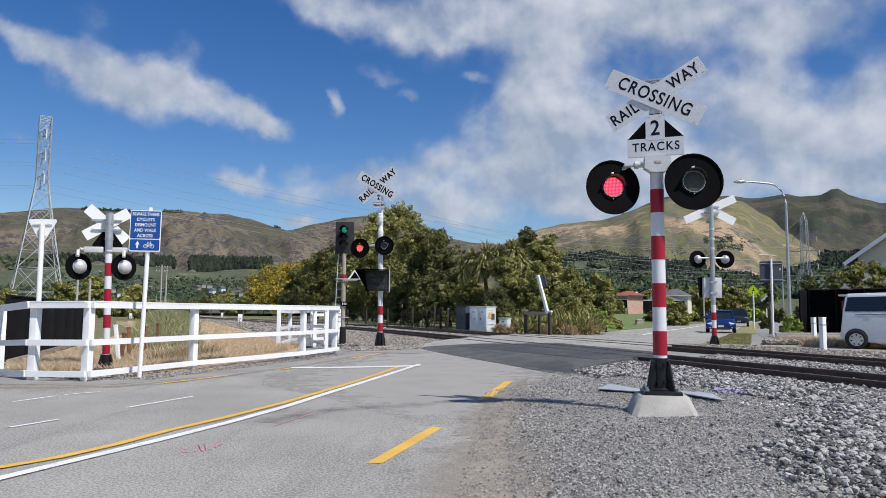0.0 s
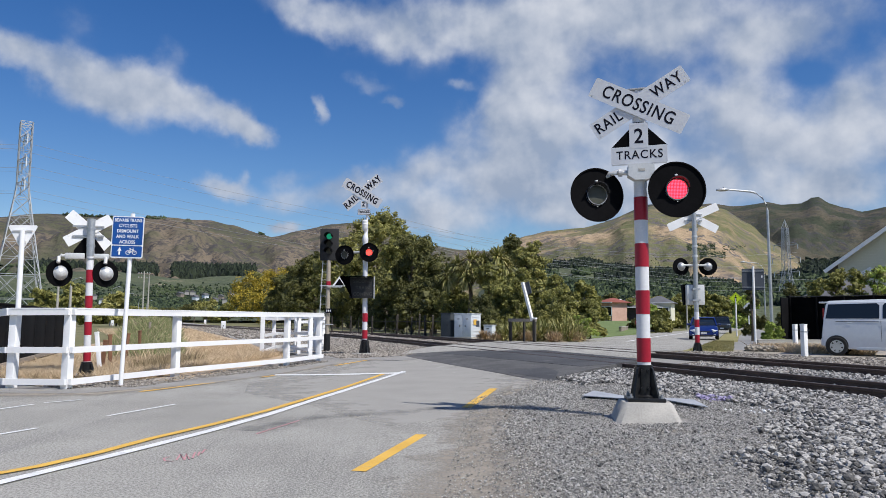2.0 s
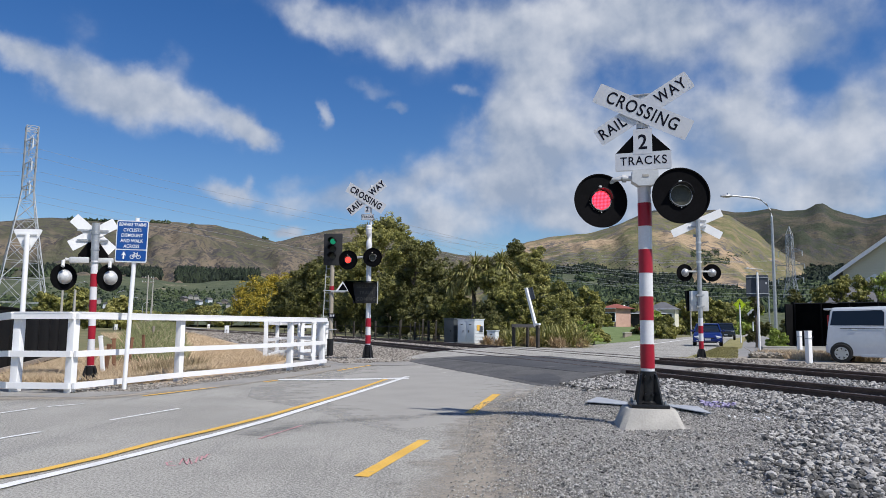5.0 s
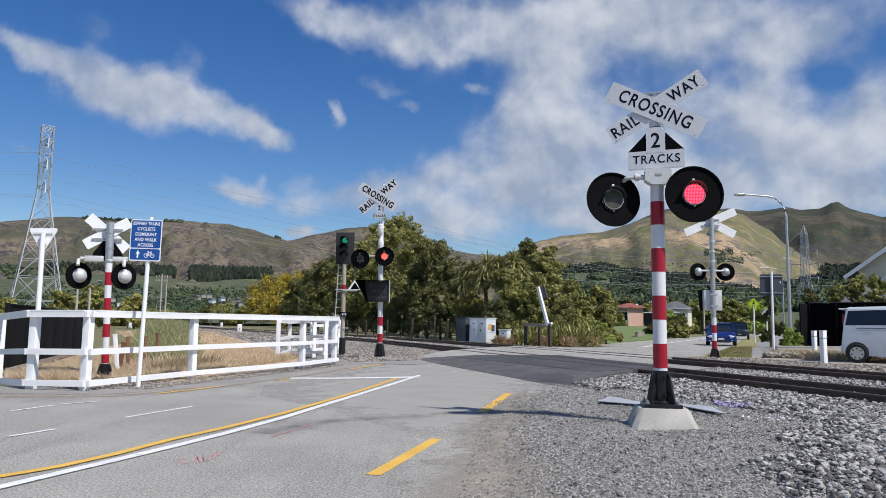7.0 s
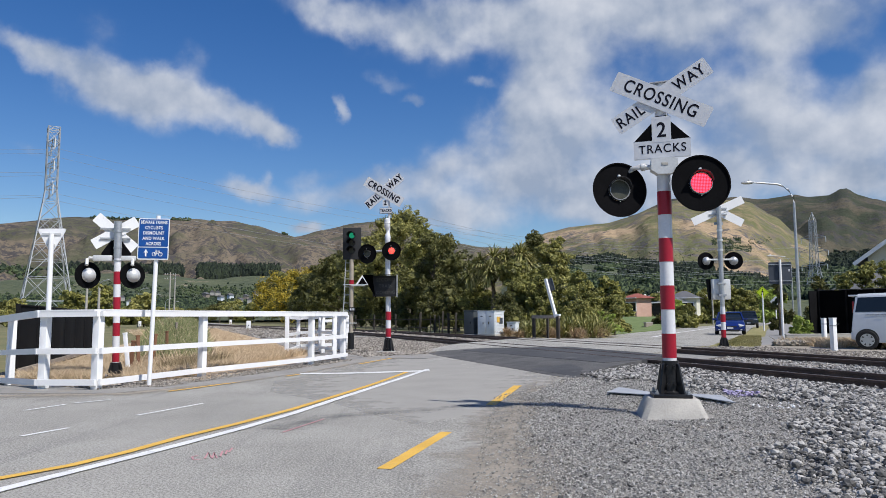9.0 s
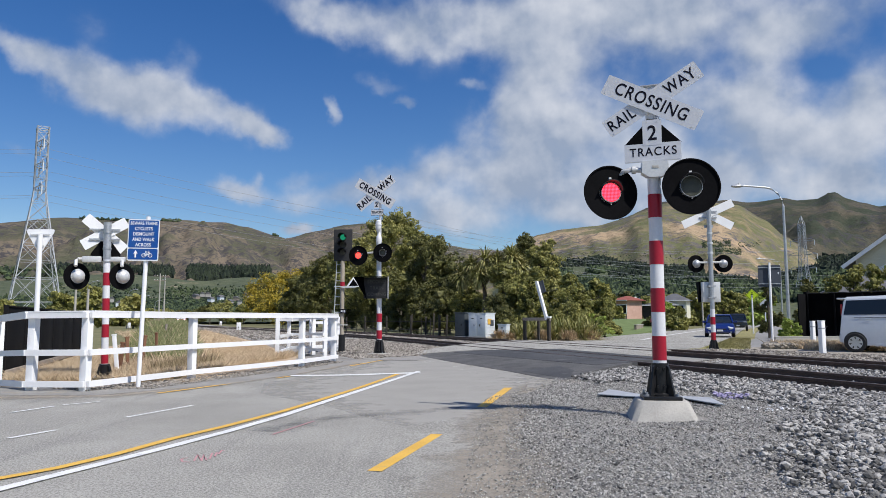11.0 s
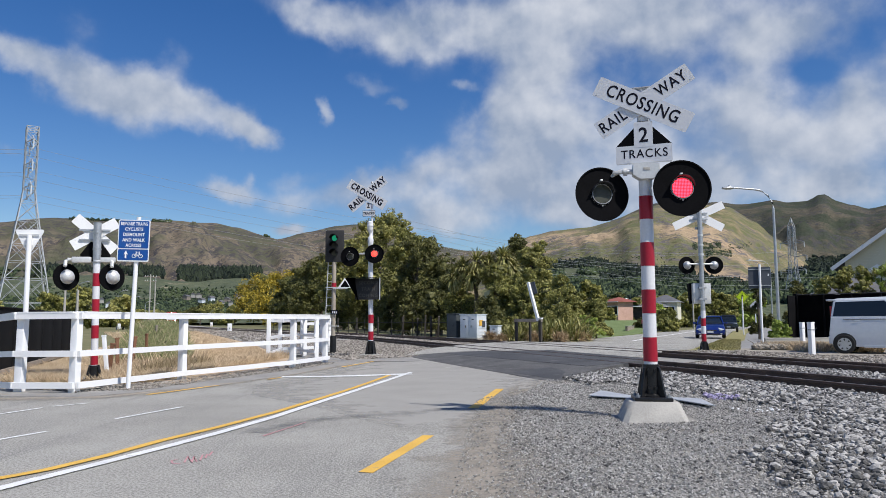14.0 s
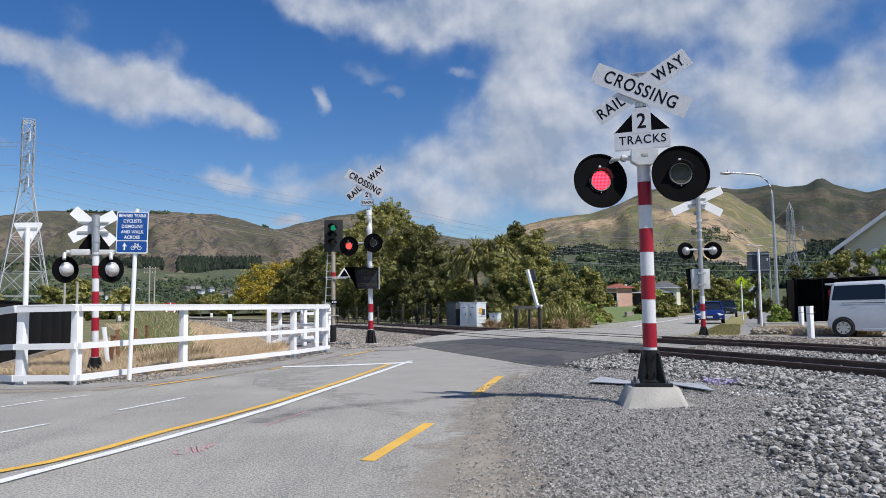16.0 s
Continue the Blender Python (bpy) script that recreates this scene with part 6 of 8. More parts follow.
HEDGE = [((16.2, 33.8), 1.15, 0.6, LEAF_LIGHT), ((20.8, 41.0), 3.7, 1.0, LEAF_DARK), ((22.2, 40.6), 3.9, 1.3, LEAF), ((23.0, 40.2), 4.3, 1.5, LEAF), ((23.9, 39.8), 4.4, 1.5, LEAF), ((24.8, 39.6), 4.5, 1.6, LEAF_LIGHT), ((25.9, 39.4), 4.5, 1.6, LEAF), ((19.6, 43.5), 3.8, 0.9, LEAF_DARK)]
for i, (at, h, w, leaf) in enumerate(HEDGE):
    tree(at, h, w, leaf, "sunlit light green garden shrub behind the fence", 340 + i, 7000, 0.065, 0.02, 14, name="shrub", category="shrub", group="garden shrubs")


def sword_head(rng, centre, r, n, w, up=0.35):
    """A bursting head of long stiff leaves."""
    c = np.asarray(centre, float)
    d = rng.normal(size=(n, 3))
    d[:, 2] = d[:, 2] * 0.75 + up
    d /= np.linalg.norm(d, axis=1)[:, None]
    side = np.cross(d, (0, 0, 1.0))
    side /= np.linalg.norm(side, axis=1)[:, None] + 1e-6
    L = r * rng.uniform(0.7, 1.1, (n, 1))
    mid = c + d * L * 0.6
    tip = c + d * L - np.array((0, 0, 1.0)) * L * 0.22
    v = np.stack([np.repeat(c[None], n, 0) - side * w * 0.4, np.repeat(c[None], n, 0) + side * w * 0.4, mid + side * w, mid - side * w, tip], 1).reshape(-1, 3)
    k = 5 * np.arange(n)[:, None]
    f = np.concatenate([np.array([[0, 1, 2]]) + k, np.array([[0, 2, 3]]) + k, np.array([[3, 2, 4]]) + k])
    return v, f


def cabbage_tree(at, h, heads, seed):
    rng = np.random.default_rng(seed)
    t = thing("cabbage_tree", pose(at[0], at[1], land(*at) - 0.05), "cabbage tree with bursting heads of sword leaves", "tree", "cabbage trees")
    bm = pipe([(0, 0, -0.1), (0.1, 0, h * 0.5), (0.0, 0, h * 0.72)], [0.2, 0.15, 0.12], 8)
    vs, fs, o = [], [], 0
    for x, y, z, r in heads:
        pipe([(0, 0, h * 0.62), (x * 0.6, y * 0.6, h * 0.62 + (z - h * 0.62) * 0.5), (x, y, z)], [0.11, 0.09, 0.07], 7, bm)
        v, f = sword_head(rng, (x, y, z), r * 1.3, 190, 0.04)
        vs.append(v); fs.append(f + o); o += len(v)
        v, f = sword_head(rng, (x, y, z - 0.15), r * 1.2, 90, 0.04, -0.9)
        vs.append(v); fs.append(f + o); o += len(v)
    part("trunk", bm, BARK, t)
    part("crown", bulk("crown", np.concatenate(vs), np.concatenate(fs), BLADE), BLADE, t)


cabbage_tree((2.9, 50.5), 5.6, [(-0.8, 0, 4.9, 0.95), (0.1, -0.4, 5.3, 1.05), (-1.5, 0.2, 4.3, 0.9), (0.8, -0.3, 4.9, 1.0), (-0.3, -0.6, 4.3, 0.9)], 61)
cabbage_tree((4.5, 50.0), 5.9, [(-0.6, 0, 5.2, 0.9), (0.3, -0.2, 5.5, 1.0), (0.9, 0.1, 4.9, 0.85)], 62)


def tuft(at, r, n, material, label, name, seed, w=0.018, up=0.9):
    rng = np.random.default_rng(seed)
    t = thing(name, pose(at[0], at[1], land(*at)), label, "plant", name + "s by the railway")
    v, f = sword_head(rng, (0, 0, 0.0), r, n, w, up)
    v[:, :2] += (rng.random((len(v) // 5, 2)) - 0.5).repeat(5, 0) * r * 0.5
    v[:, 2] = np.maximum(v[:, 2], 0.0)
    part("foliage", bulk("foliage", v, f, material), material, t)


for i, (x, y, r, m, nm) in enumerate([(4.3, 39.0, 1.3, BLADE, "flax_bush"), (5.3, 38.5, 1.2, TUSSOCK, "tussock"), (4.9, 40.5, 1.7, BLADE, "flax_bush"), (6.2, 39.2, 1.6, BLADE, "flax_bush"), (6.6, 38.0, 1.2, TUSSOCK, "tussock"), (7.3, 39.4, 1.7, BLADE, "flax_bush"),
                                      (7.9, 39.3, 1.2, TUSSOCK, "tussock"), (8.1, 40.6, 1.8, BLADE, "flax_bush"), (3.6, 38.6, 0.9, TUSSOCK, "tussock"), (8.5, 40.4, 0.9, TUSSOCK, "tussock"), (5.8, 40.2, 1.5, BLADE, "flax_bush"), (3.2, 41.0, 1.1, TUSSOCK, "tussock"), (7.0, 41.3, 1.9, BLADE, "flax_bush")]):
    tuft((x, y), r * (1.0 if m is BLADE else 0.72), 260 if m is BLADE else 420, m, "spiky olive flax bush with long leaves" if m is BLADE else "reddish straw tussock grass clump", nm, 400 + i, 0.028 if m is BLADE else 0.012, 1.0)


# ---------------- grass and stones ----------------
def mound_z(x, y):
    """The low earth mound in the field, along the line from its near foot to its far end."""
    dx, dy = x + 7.6, y - 20.3
    v = (-0.359 * dx + 0.933 * dy) / 13.5
    w = abs(0.933 * dx + 0.359 * dy)
    return land(x, y) + 0.88 * step(0.0, 0.55, v) * (1 - step(0.85, 1.0, v)) * (1 - step(0.35, 1.45, w))


def blades(name, label, region, count, height, width, material, seed, lean=0.35, ground_z=land):
    """Thin grass blades inside a four-cornered region."""
    rng = np.random.default_rng(seed)
    a, b, c, d = (np.array(p, float) for p in region)
    u, v = rng.random((count, 1)), rng.random((count, 1))
    p = a * (1 - u) * (1 - v) + b * u * (1 - v) + c * u * v + d * (1 - u) * v
    z = np.array([ground_z(x, y) for x, y in p]) + 0.01
    h = height * rng.uniform(0.4, 1.25, count)
    ang = rng.uniform(0, 6.28, count)
    dx, dy = np.cos(ang) * width, np.sin(ang) * width
    lx, ly = rng.normal(size=count) * lean * h, rng.normal(size=count) * lean * h
    base = np.column_stack([p, z])
    v4 = np.stack([base + np.column_stack([-dx, -dy, 0 * z]), base + np.column_stack([dx, dy, 0 * z]), base + np.column_stack([lx + dx * 0.2, ly + dy * 0.2, h]), base + np.column_stack([lx * 0.5 - dx * 0.6, ly * 0.5 - dy * 0.6, h * 0.6])], 1)
    return tagged(new(name, bulk(name, v4.reshape(-1, 3), np.arange(count * 4).reshape(-1, 4), material)), label, "grass", "", "stuff")


blades("dry_grass", "bleached straw-coloured long grass", [(-8.6, 14.4), (-5.25, 14.6), (-4.5, 23.0), (-11.0, 22)], 46000, 0.22, 0.003, STRAW, 501, 0.42)
blades("dry_grass", "bleached straw-coloured grass on the bank", [(-11.0, 22), (-4.9, 23.0), (-9.0, 36.5), (-16, 38)], 26000, 0.17, 0.006, STRAW, 502, 0.42)
loft("grass_mound", [((-9.1, 19.6), (-6.2, 20.7)), ((-13.8, 32.2), (-10.9, 33.3))], 12, mound_z, 0.012, VERGE, label="low earth mound under green grass")
blades("tall_grass", "tall green grass on a low mound", [(-8.9, 20.6), (-7.1, 21.2), (-11.3, 32.6), (-13.4, 31.9)], 52000, 0.40, 0.004, GREEN_BLADE, 503, 0.3, mound_z)
blades("dry_grass", "straw stalks among the green grass", [(-9.2, 19.8), (-6.6, 20.6), (-10.9, 32.6), (-13.6, 32.0)], 7000, 0.40, 0.003, STRAW, 509, 0.35, mound_z)
blades("dry_brush", "brown dry weeds by the barrier", [(-6.5, 16.0), (-5.6, 16.0), (-5.6, 18.6), (-6.6, 18.6)], 3000, 0.36, 0.0025, BRUSH, 504, 0.25)
blades("verge_grass", "rough green and straw verge grass", [(9.6, 26.6), (11.0, 26.0), (17.6, 41.5), (16.6, 42)], 9000, 0.07, 0.008, VERGE, 505, 0.6)
blades("dry_grass", "dry grass tufts at the yard fence", [(12.6, 24.8), (15.0, 24.0), (16.2, 27.6), (13.0, 29.2)], 6000, 0.28, 0.01, STRAW, 506, 0.5)


def stones(name, label, region, count, small, large, material, seed, lift=0.0, keep=None, base="octa"):
    """Loose angular stones lying in a four-cornered region."""
    rng = np.random.default_rng(seed)
    a, b, c, d = (np.array(p, float) for p in region)
    u, v = rng.random((count, 1)), rng.random((count, 1))
    p = a * (1 - u) * (1 - v) + b * u * (1 - v) + c * u * v + d * (1 - u) * v
    if keep:
        p = np.array([q for q in p if keep(q[0], q[1], rng.random())])
    n = len(p)
    s = small + (large - small) * rng.random(n) ** 2.2
    z = np.array([land(x, y) for x, y in p]) + 0.012 + lift * rng.random(n) + s * 0.35
    vv, ff = lumps(rng, np.column_stack([p, z]), s, (1, 1, 0.72), 0.30, base)
    return tagged(new(name, bulk(name, vv, ff, material)), label, "stones", "", "stuff")


def off_block(x, y, r):
    """Clear of the concrete block; thinner towards the road, where fine grit lies open."""
    if abs(x - 2.385) < 0.40 and abs(y - 8.0) < 0.40:
        return False
    s, u = su(x, y)
    edge = x - (0.40 + 0.012 * y + 0.0042 * y * y + (0.0 if y < 10 else 0.16 * (y - 10)))
    edge += 0.11 * math.sin(1.9 * y + 0.6) + 0.07 * math.sin(4.7 * y + 3.0 * x) + 0.04 * math.sin(11.0 * y - 5.0 * x)
    return r < min(1.0, max(0.02, (edge + 0.16) / 0.42)) ** 1.5 and s < -0.5


def coarse(x, y, r):
    """The coarse ballast thins out into the finer gravel."""
    edge = 1.72 + 0.36 * (y - 3.6) + 0.30 * max(0.0, y - 6.3)
    return off_block(x, y, 0.0) and r < (x - edge) / 0.8 + 0.22 * math.sin(3.1 * x + 2.3 * y) + 0.05


stones("gravel", "crushed grey gravel round the mast", [(0.2, 3.2), (3.6, 3.0), (5.2, 9.5), (1.0, 10.6)], 92000, 0.0035, 0.0115, STONE_FINE, 601, 0.006, off_block)
stones("gravel", "larger pebbles lying in the fine gravel", [(0.3, 3.2), (3.4, 3.0), (4.6, 9.0), (1.0, 10.2)], 3200, 0.009, 0.020, STONE, 620, 0.006, off_block)
stones("gravel", "crushed grey gravel beside the road", [(0.9, 9.6), (5.2, 9.4), (4.9, 12.0), (2.1, 13.1)], 18000, 0.006, 0.017, STONE_FINE, 602, 0.01, off_block)
stones("ballast", "coarse grey ballast stones", [(1.4, 3.0), (6.6, 2.4), (6.3, 9.2), (3.2, 9.4)], 30000, 0.012, 0.036, STONE, 603, 0.030, coarse, None)
stones("ballast", "coarse grey ballast shoulder beside the rail", [xy(-2.4, -6), xy(-0.1, -6), xy(-0.1, 11.6), xy(-2.1, 11.8)], 20000, 0.016, 0.042, STONE, 604, 0.03)
stones("ballast", "ballast between the near rails", [xy(0.06, -8), xy(1.0, -8), xy(1.0, 14.2), xy(0.06, 13.8)], 7600, 0.016, 0.038, STONE, 605, 0.01)
stones("ballast", "ballast between the two tracks", [xy(1.14, -10), xy(3.68, -10), xy(3.68, 14.6), xy(1.14, 14.4)], 15000, 0.018, 0.042, STONE, 606, 0.02)
stones("ballast", "ballast round the far track", [xy(3.82, -12), xy(6.2, -12), xy(6.2, 10.6), xy(3.82, 11.1)], 9000, 0.020, 0.045, STONE_B, 607, 0.01)
stones("ballast", "pale ballast shoulder beside the road", [xy(-4.7, 20.6), xy(-0.1, 20.4), xy(-0.1, 40), xy(-5.5, 40)], 17000, 0.02, 0.044, STONE_B, 608, 0.01)
stones("ballast", "ballast on the left tracks", [xy(0.06, 20.8), xy(6.4, 21.2), xy(6.4, 48), xy(0.06, 48)], 11000, 0.022, 0.045, STONE_B, 609, 0.0)
stones("ballast", "far ballast along the tracks", [xy(-5.3, 40), xy(6.4, 48), xy(6.4, 120), xy(-2.7, 120)], 8000, 0.05, 0.10, STONE_B, 610, 0.0)
stones("ballast", "ballast heaped against the asphalt end", [xy(-2.7, 10.3), xy(-0.15, 11.2), xy(-0.15, 13.3), xy(-2.6, 11.45)], 2600, 0.016, 0.040, STONE, 617, 0.05)
stones("ballast", "loose ballast between the far track and the road end", [xy(1.7, 11.4), xy(6.3, 11.0), xy(6.5, 17.5), xy(2.2, 14.6)], 4500, 0.018, 0.042, STONE_B, 619, 0.01)
stones("loose_grit", "loose grit spilt on the road edge", [(0.0, 3.6), (0.75, 3.4), (2.2, 12.6), (0.6, 10.2)], 6500, 0.003, 0.010, STONE_FINE, 611, 0.0)
stones("dirt_heap", "heap of loose dirt and stones by the path", [(11.6, 26.4), (15.2, 25.6), (15.4, 27.4), (12.6, 28.4)], 7000, 0.02, 0.08, DIRT, 612, 0.14)
stones("gravel", "loose stones over the dirt yard", [xy(6.2, 6), xy(11, 6), xy(11, 17), xy(6.4, 17)], 7000, 0.015, 0.045, STONE_B, 618, 0.0)
stones("gravel", "stones spread where the footpath meets the tracks", [xy(5.9, 17.5), xy(9.6, 16.0), xy(9.4, 21.0), xy(6.0, 22.4)], 3000, 0.012, 0.04, STONE_B, 621, 0.0)
stones("gravel", "gravel under the barrier", [(-9.3, 13.9), (-5.6, 11.6), (-4.8, 13.6), (-7.6, 15.0)], 4500, 0.010, 0.030, STONE_B, 613, 0.01)
stones("gravel", "gravel along the foot of the barrier", [(-5.5, 11.9), (-4.75, 12.0), (-2.6, 19.5), (-3.3, 20.4)], 3200, 0.007, 0.022, STONE_B, 614, 0.01)
stones("painted_stones", "ballast stones splashed with white paint", [(3.3, 8.1), (4.4, 7.9), (4.5, 8.25), (3.4, 8.5)], 34, 0.010, 0.024, PAINT_WHITE, 615, 0.03)
stones("painted_stones", "ballast stones sprayed pale purple", [(3.55, 9.3), (3.95, 9.2), (4.0, 9.6), (3.6, 9.7)], 90, 0.014, 0.035, PURPLE, 616, 0.04)
blades("dry_grass", "straw-coloured grass on the far bank", [(-16, 38), (-10.0, 38), (-26, 80), (-36, 80)], 16000, 0.2, 0.016, STRAW, 507, 0.6)
blades("dry_weeds", "sparse dry weeds in the gravel shoulder", [(-9.0, 14.6), (-5.6, 13.2), (-5.0, 16), (-4.9, 17)], 2500, 0.16, 0.004, BRUSH, 508, 0.6)


# ---------------- signs, posts and street things ----------------
fence_run("white_fence", "short white timber chicane barrier beside the track", [(-5.06, 22.4), (-5.5, 26.2), (-3.9, 25.7)], 1.24, [(0.0, 0.97), (0.97,)], post_w=0.12, rails=(1.0, 0.55, 0.12), rail_h=0.09)
fence_run("white_fence", "short white timber barrier facing the chicane", [(-4.5, 24.5), (-3.6, 22.7)], 1.26, [(0.3, 0.93)], post_w=0.12, rails=(1.0, 0.55, 0.10), rail_h=0.09)
fence_run("white_fence", "short white timber barrier by the rail signal", [(-4.6, 25.6), (-3.7, 26.0)], 1.22, [(0.0, 0.5, 1.0)], post_w=0.14, rails=(0.9, 0.5, 0.12), rail_h=0.1)
fence_run("white_fence", "white timber barrier beside the side road", [(-15.4, 20.6), (-9.6, 15.0)], 1.15, [(0.0, 0.33, 0.66)], post_w=0.13, rails=(1.0, 0.5))


def blue_sign():
    t = thing("cyclist_sign", pose(-5.09, 12.25, land(-5.02, 12.25), 0, 0.6, 6), "blue and white cyclist warning sign on a white post", "sign")
    part("post", bar((0, 0.04, -0.1), (0.03, 0.04, 2.9), 0.036, seg=16), PAINT_WHITE, t)
    b = part("panel", plate(rounded(0.515, 0.71, 0.03), 0.006, Matrix.Translation((-0.02, -0.012, 2.49))), PAINT_WHITE, t, "white bordered panel")
    part("blue_field", plate(rounded(0.485, 0.47, 0.02), 0.003, Matrix.Translation((-0.02, -0.016, 2.595))), BLUE, b, "blue field")
    part("blue_field", plate(rounded(0.485, 0.185, 0.02), 0.003, Matrix.Translation((-0.02, -0.016, 2.25))), BLUE, b, "blue field")
    for i, w in enumerate(("BEWARE TRAINS", "CYCLISTS", "DISMOUNT", "AND WALK", "ACROSS")):
        words(w, 0.078, PAINT_WHITE, b, Matrix.Translation((-0.02, -0.019, 2.775 - 0.092 * i)), squeeze=0.72 if i == 0 else 0.84, bold=0.02)
    part("arrow", plate([(-0.15, 2.19), (-0.125, 2.19), (-0.125, 2.26), (-0.10, 2.25), (-0.137, 2.32), (-0.175, 2.25), (-0.15, 2.26)], 0.002, Matrix.Translation((0, -0.0185, 0))), PAINT_WHITE, b)
    for x in (0.0, 0.105):
        part("cycle_wheel", lathe([(0.036, 0), (0.036, 0.003), (0.027, 0.003), (0.027, 0)], 20, Matrix.Translation((x, -0.018, 2.23)) @ Matrix.Rotation(radians(90), 4, "X")), PAINT_WHITE, b)
    bm = beam((0.0, -0.02, 2.23), (0.035, -0.02, 2.285), 0.004, 0.008)
    for p, q in (((0.035, 2.285), (0.085, 2.285)), ((0.085, 2.285), (0.105, 2.23)), ((0.0, 2.23), (0.05, 2.23)), ((0.05, 2.23), (0.085, 2.285)), ((0.05, 2.23), (0.03, 2.30)), ((0.02, 2.30), (0.045, 2.30)), ((0.085, 2.285), (0.08, 2.31))):
        beam((p[0], -0.02, p[1]), (q[0], -0.02, q[1]), 0.004, 0.008, bm)
    part("cycle_frame", bm, PAINT_WHITE, b)


def give_way_back():
    t = thing("give_way_sign", pose(-7.21, 12.94, land(-7.21, 12.94), 0, -0.5, 4), "white back of a triangular sign on a white post", "sign")
    part("post", bar((0, 0, -0.1), (0.0, 0, 2.72), 0.043, seg=16), PAINT_WHITE, t)
    part("panel", plate([(-0.245, 2.80), (-0.22, 2.82), (0.22, 2.82), (0.245, 2.80), (0.235, 2.76), (0.03, 2.40), (-0.03, 2.40), (-0.235, 2.76)], 0.008, Matrix.Translation((-0.02, 0.055, 0))), PAINT_WHITE, t, "pale triangular panel")
    for z in (2.72, 2.52):
        part("bracket", box(0.34 if z > 2.6 else 0.14, 0.02, 0.03, (-0.02, 0.045, z)), ALLOY, t)


def sign_back():
    t = thing("road_sign", pose(13.3, 29.3, land(13.3, 29.3), 0, 0.2, -14), "dark back of a square road sign on a white post", "sign")
    part("post", bar((0, 0, -0.1), (0, 0, 3.38), 0.046, seg=14), PAINT_WHITE, t)
    part("panel", plate(rounded(0.86, 0.88, 0.05), 0.01, Matrix.Translation((0, 0.07, 2.84))), SIGN_DARK, t, "dark grey square panel")
    for z in (3.18, 2.52):
        part("bracket", box(0.84, 0.025, 0.03, (0, 0.055, z)), ZINC, t)
    part("sticker", box(0.05, 0.004, 0.09, (0.34, 0.066, 2.95)), SIGN_FACE, t)


def diamond(at, z, half, face, label, figure):
    t = thing("diamond_sign", pose(at[0], at[1], land(*at), 0, 0, -22), label, "sign", "diamond signs")
    part("post", bar((0, 0.03, -0.1), (0, 0.03, z), 0.06, seg=12), PAINT_WHITE, t)
    p = part("panel", plate([(0, z - half), (half, z), (0, z + half), (-half, z)], 0.01), face, t)
    if figure:
        part("symbol_head", bar((0.04 * half, -0.016, z + 0.44 * half), (0.04 * half, -0.012, z + 0.44 * half), 0.085 * half, seg=14), INK, p)
        part("border", plate([(0, z - half * 0.9), (half * 0.9, z), (0, z + half * 0.9), (-half * 0.9, z)], 0.004, Matrix.Translation((0, -0.005, 0))), INK, p)
        part("field", plate([(0, z - half * 0.84), (half * 0.84, z), (0, z + half * 0.84), (-half * 0.84, z)], 0.004, Matrix.Translation((0, -0.010, 0))), face, p)
        for a, b in (((-0.02, -0.02), (0.03, 0.30)), ((-0.02, -0.02), (-0.17, -0.38)), ((0.0, 0.0), (0.14, -0.38)), ((0.02, 0.22), (0.20, 0.04)), ((0.02, 0.22), (-0.16, 0.06))):
            part("symbol_bar", beam((a[0] * half, -0.016, z + a[1] * half), (b[0] * half, -0.016, z + b[1] * half), 0.006, 0.10 * half), INK, p)


blue_sign()
give_way_back()
sign_back()
diamond((25.7, 60.0), 3.16, 0.52, YELLOW_GREEN, "fluorescent yellow diamond warning sign on a white post", True)
diamond((33.0, 74.0), 2.7, 0.58, SIGN_BACK, "grey back of a diamond road sign", False)


def street_lamp(at, h, reach, label, arm_dir, r=0.085):
    t = thing("street_lamp", pose(at[0], at[1], land(*at), 0, 0, arm_dir), label, "street lamp", "street lamps")
    pts = [(0, 0, -0.2), (0, 0, h * 0.5), (0, 0, h - 0.9)] + [(-0.9 + 0.9 * math.cos(radians(a)), 0, h - 0.9 + 0.9 * math.sin(radians(a))) for a in (20, 45, 70, 85)] + [(-reach, 0, h + 0.08)]
    part("pole", pipe(pts, [r, r * 0.85, r * 0.62] + [r * 0.55] * 4 + [r * 0.42], 10), ZINC, t, "grey galvanised pole with bent arm")
    l = part("lamp_head", lathe([(0.0, -0.28), (0.07, -0.26), (0.13, -0.1), (0.13, 0.15), (0.06, 0.30), (0.0, 0.32)], 16, Matrix.Translation((-reach - 0.2, 0, h + 0.06)) @ Matrix.Rotation(radians(88), 4, "Y") @ Matrix.Diagonal((0.6, 1, 1, 1))), ZINC, t, "grey lamp head")
    part("sensor", bar((-reach - 0.1, 0, h + 0.12), (-reach - 0.1, 0, h + 0.2), 0.05, seg=10), SIGN_FACE, l)


street_lamp((16.25, 34.0), 7.35, 2.0, "tall grey street lamp with a curved arm", 2)
street_lamp((35.2, 75.0), 7.4, 2.2, "grey street lamp further down the street", 10)
for i, (x, y) in enumerate([(-46.5, 95), (-52, 120), (-62, 150), (-72, 182), (-80, 208)]):
    street_lamp((x, y), 6.4, 1.1, "distant grey street lamp on the side road", 180, 0.10)


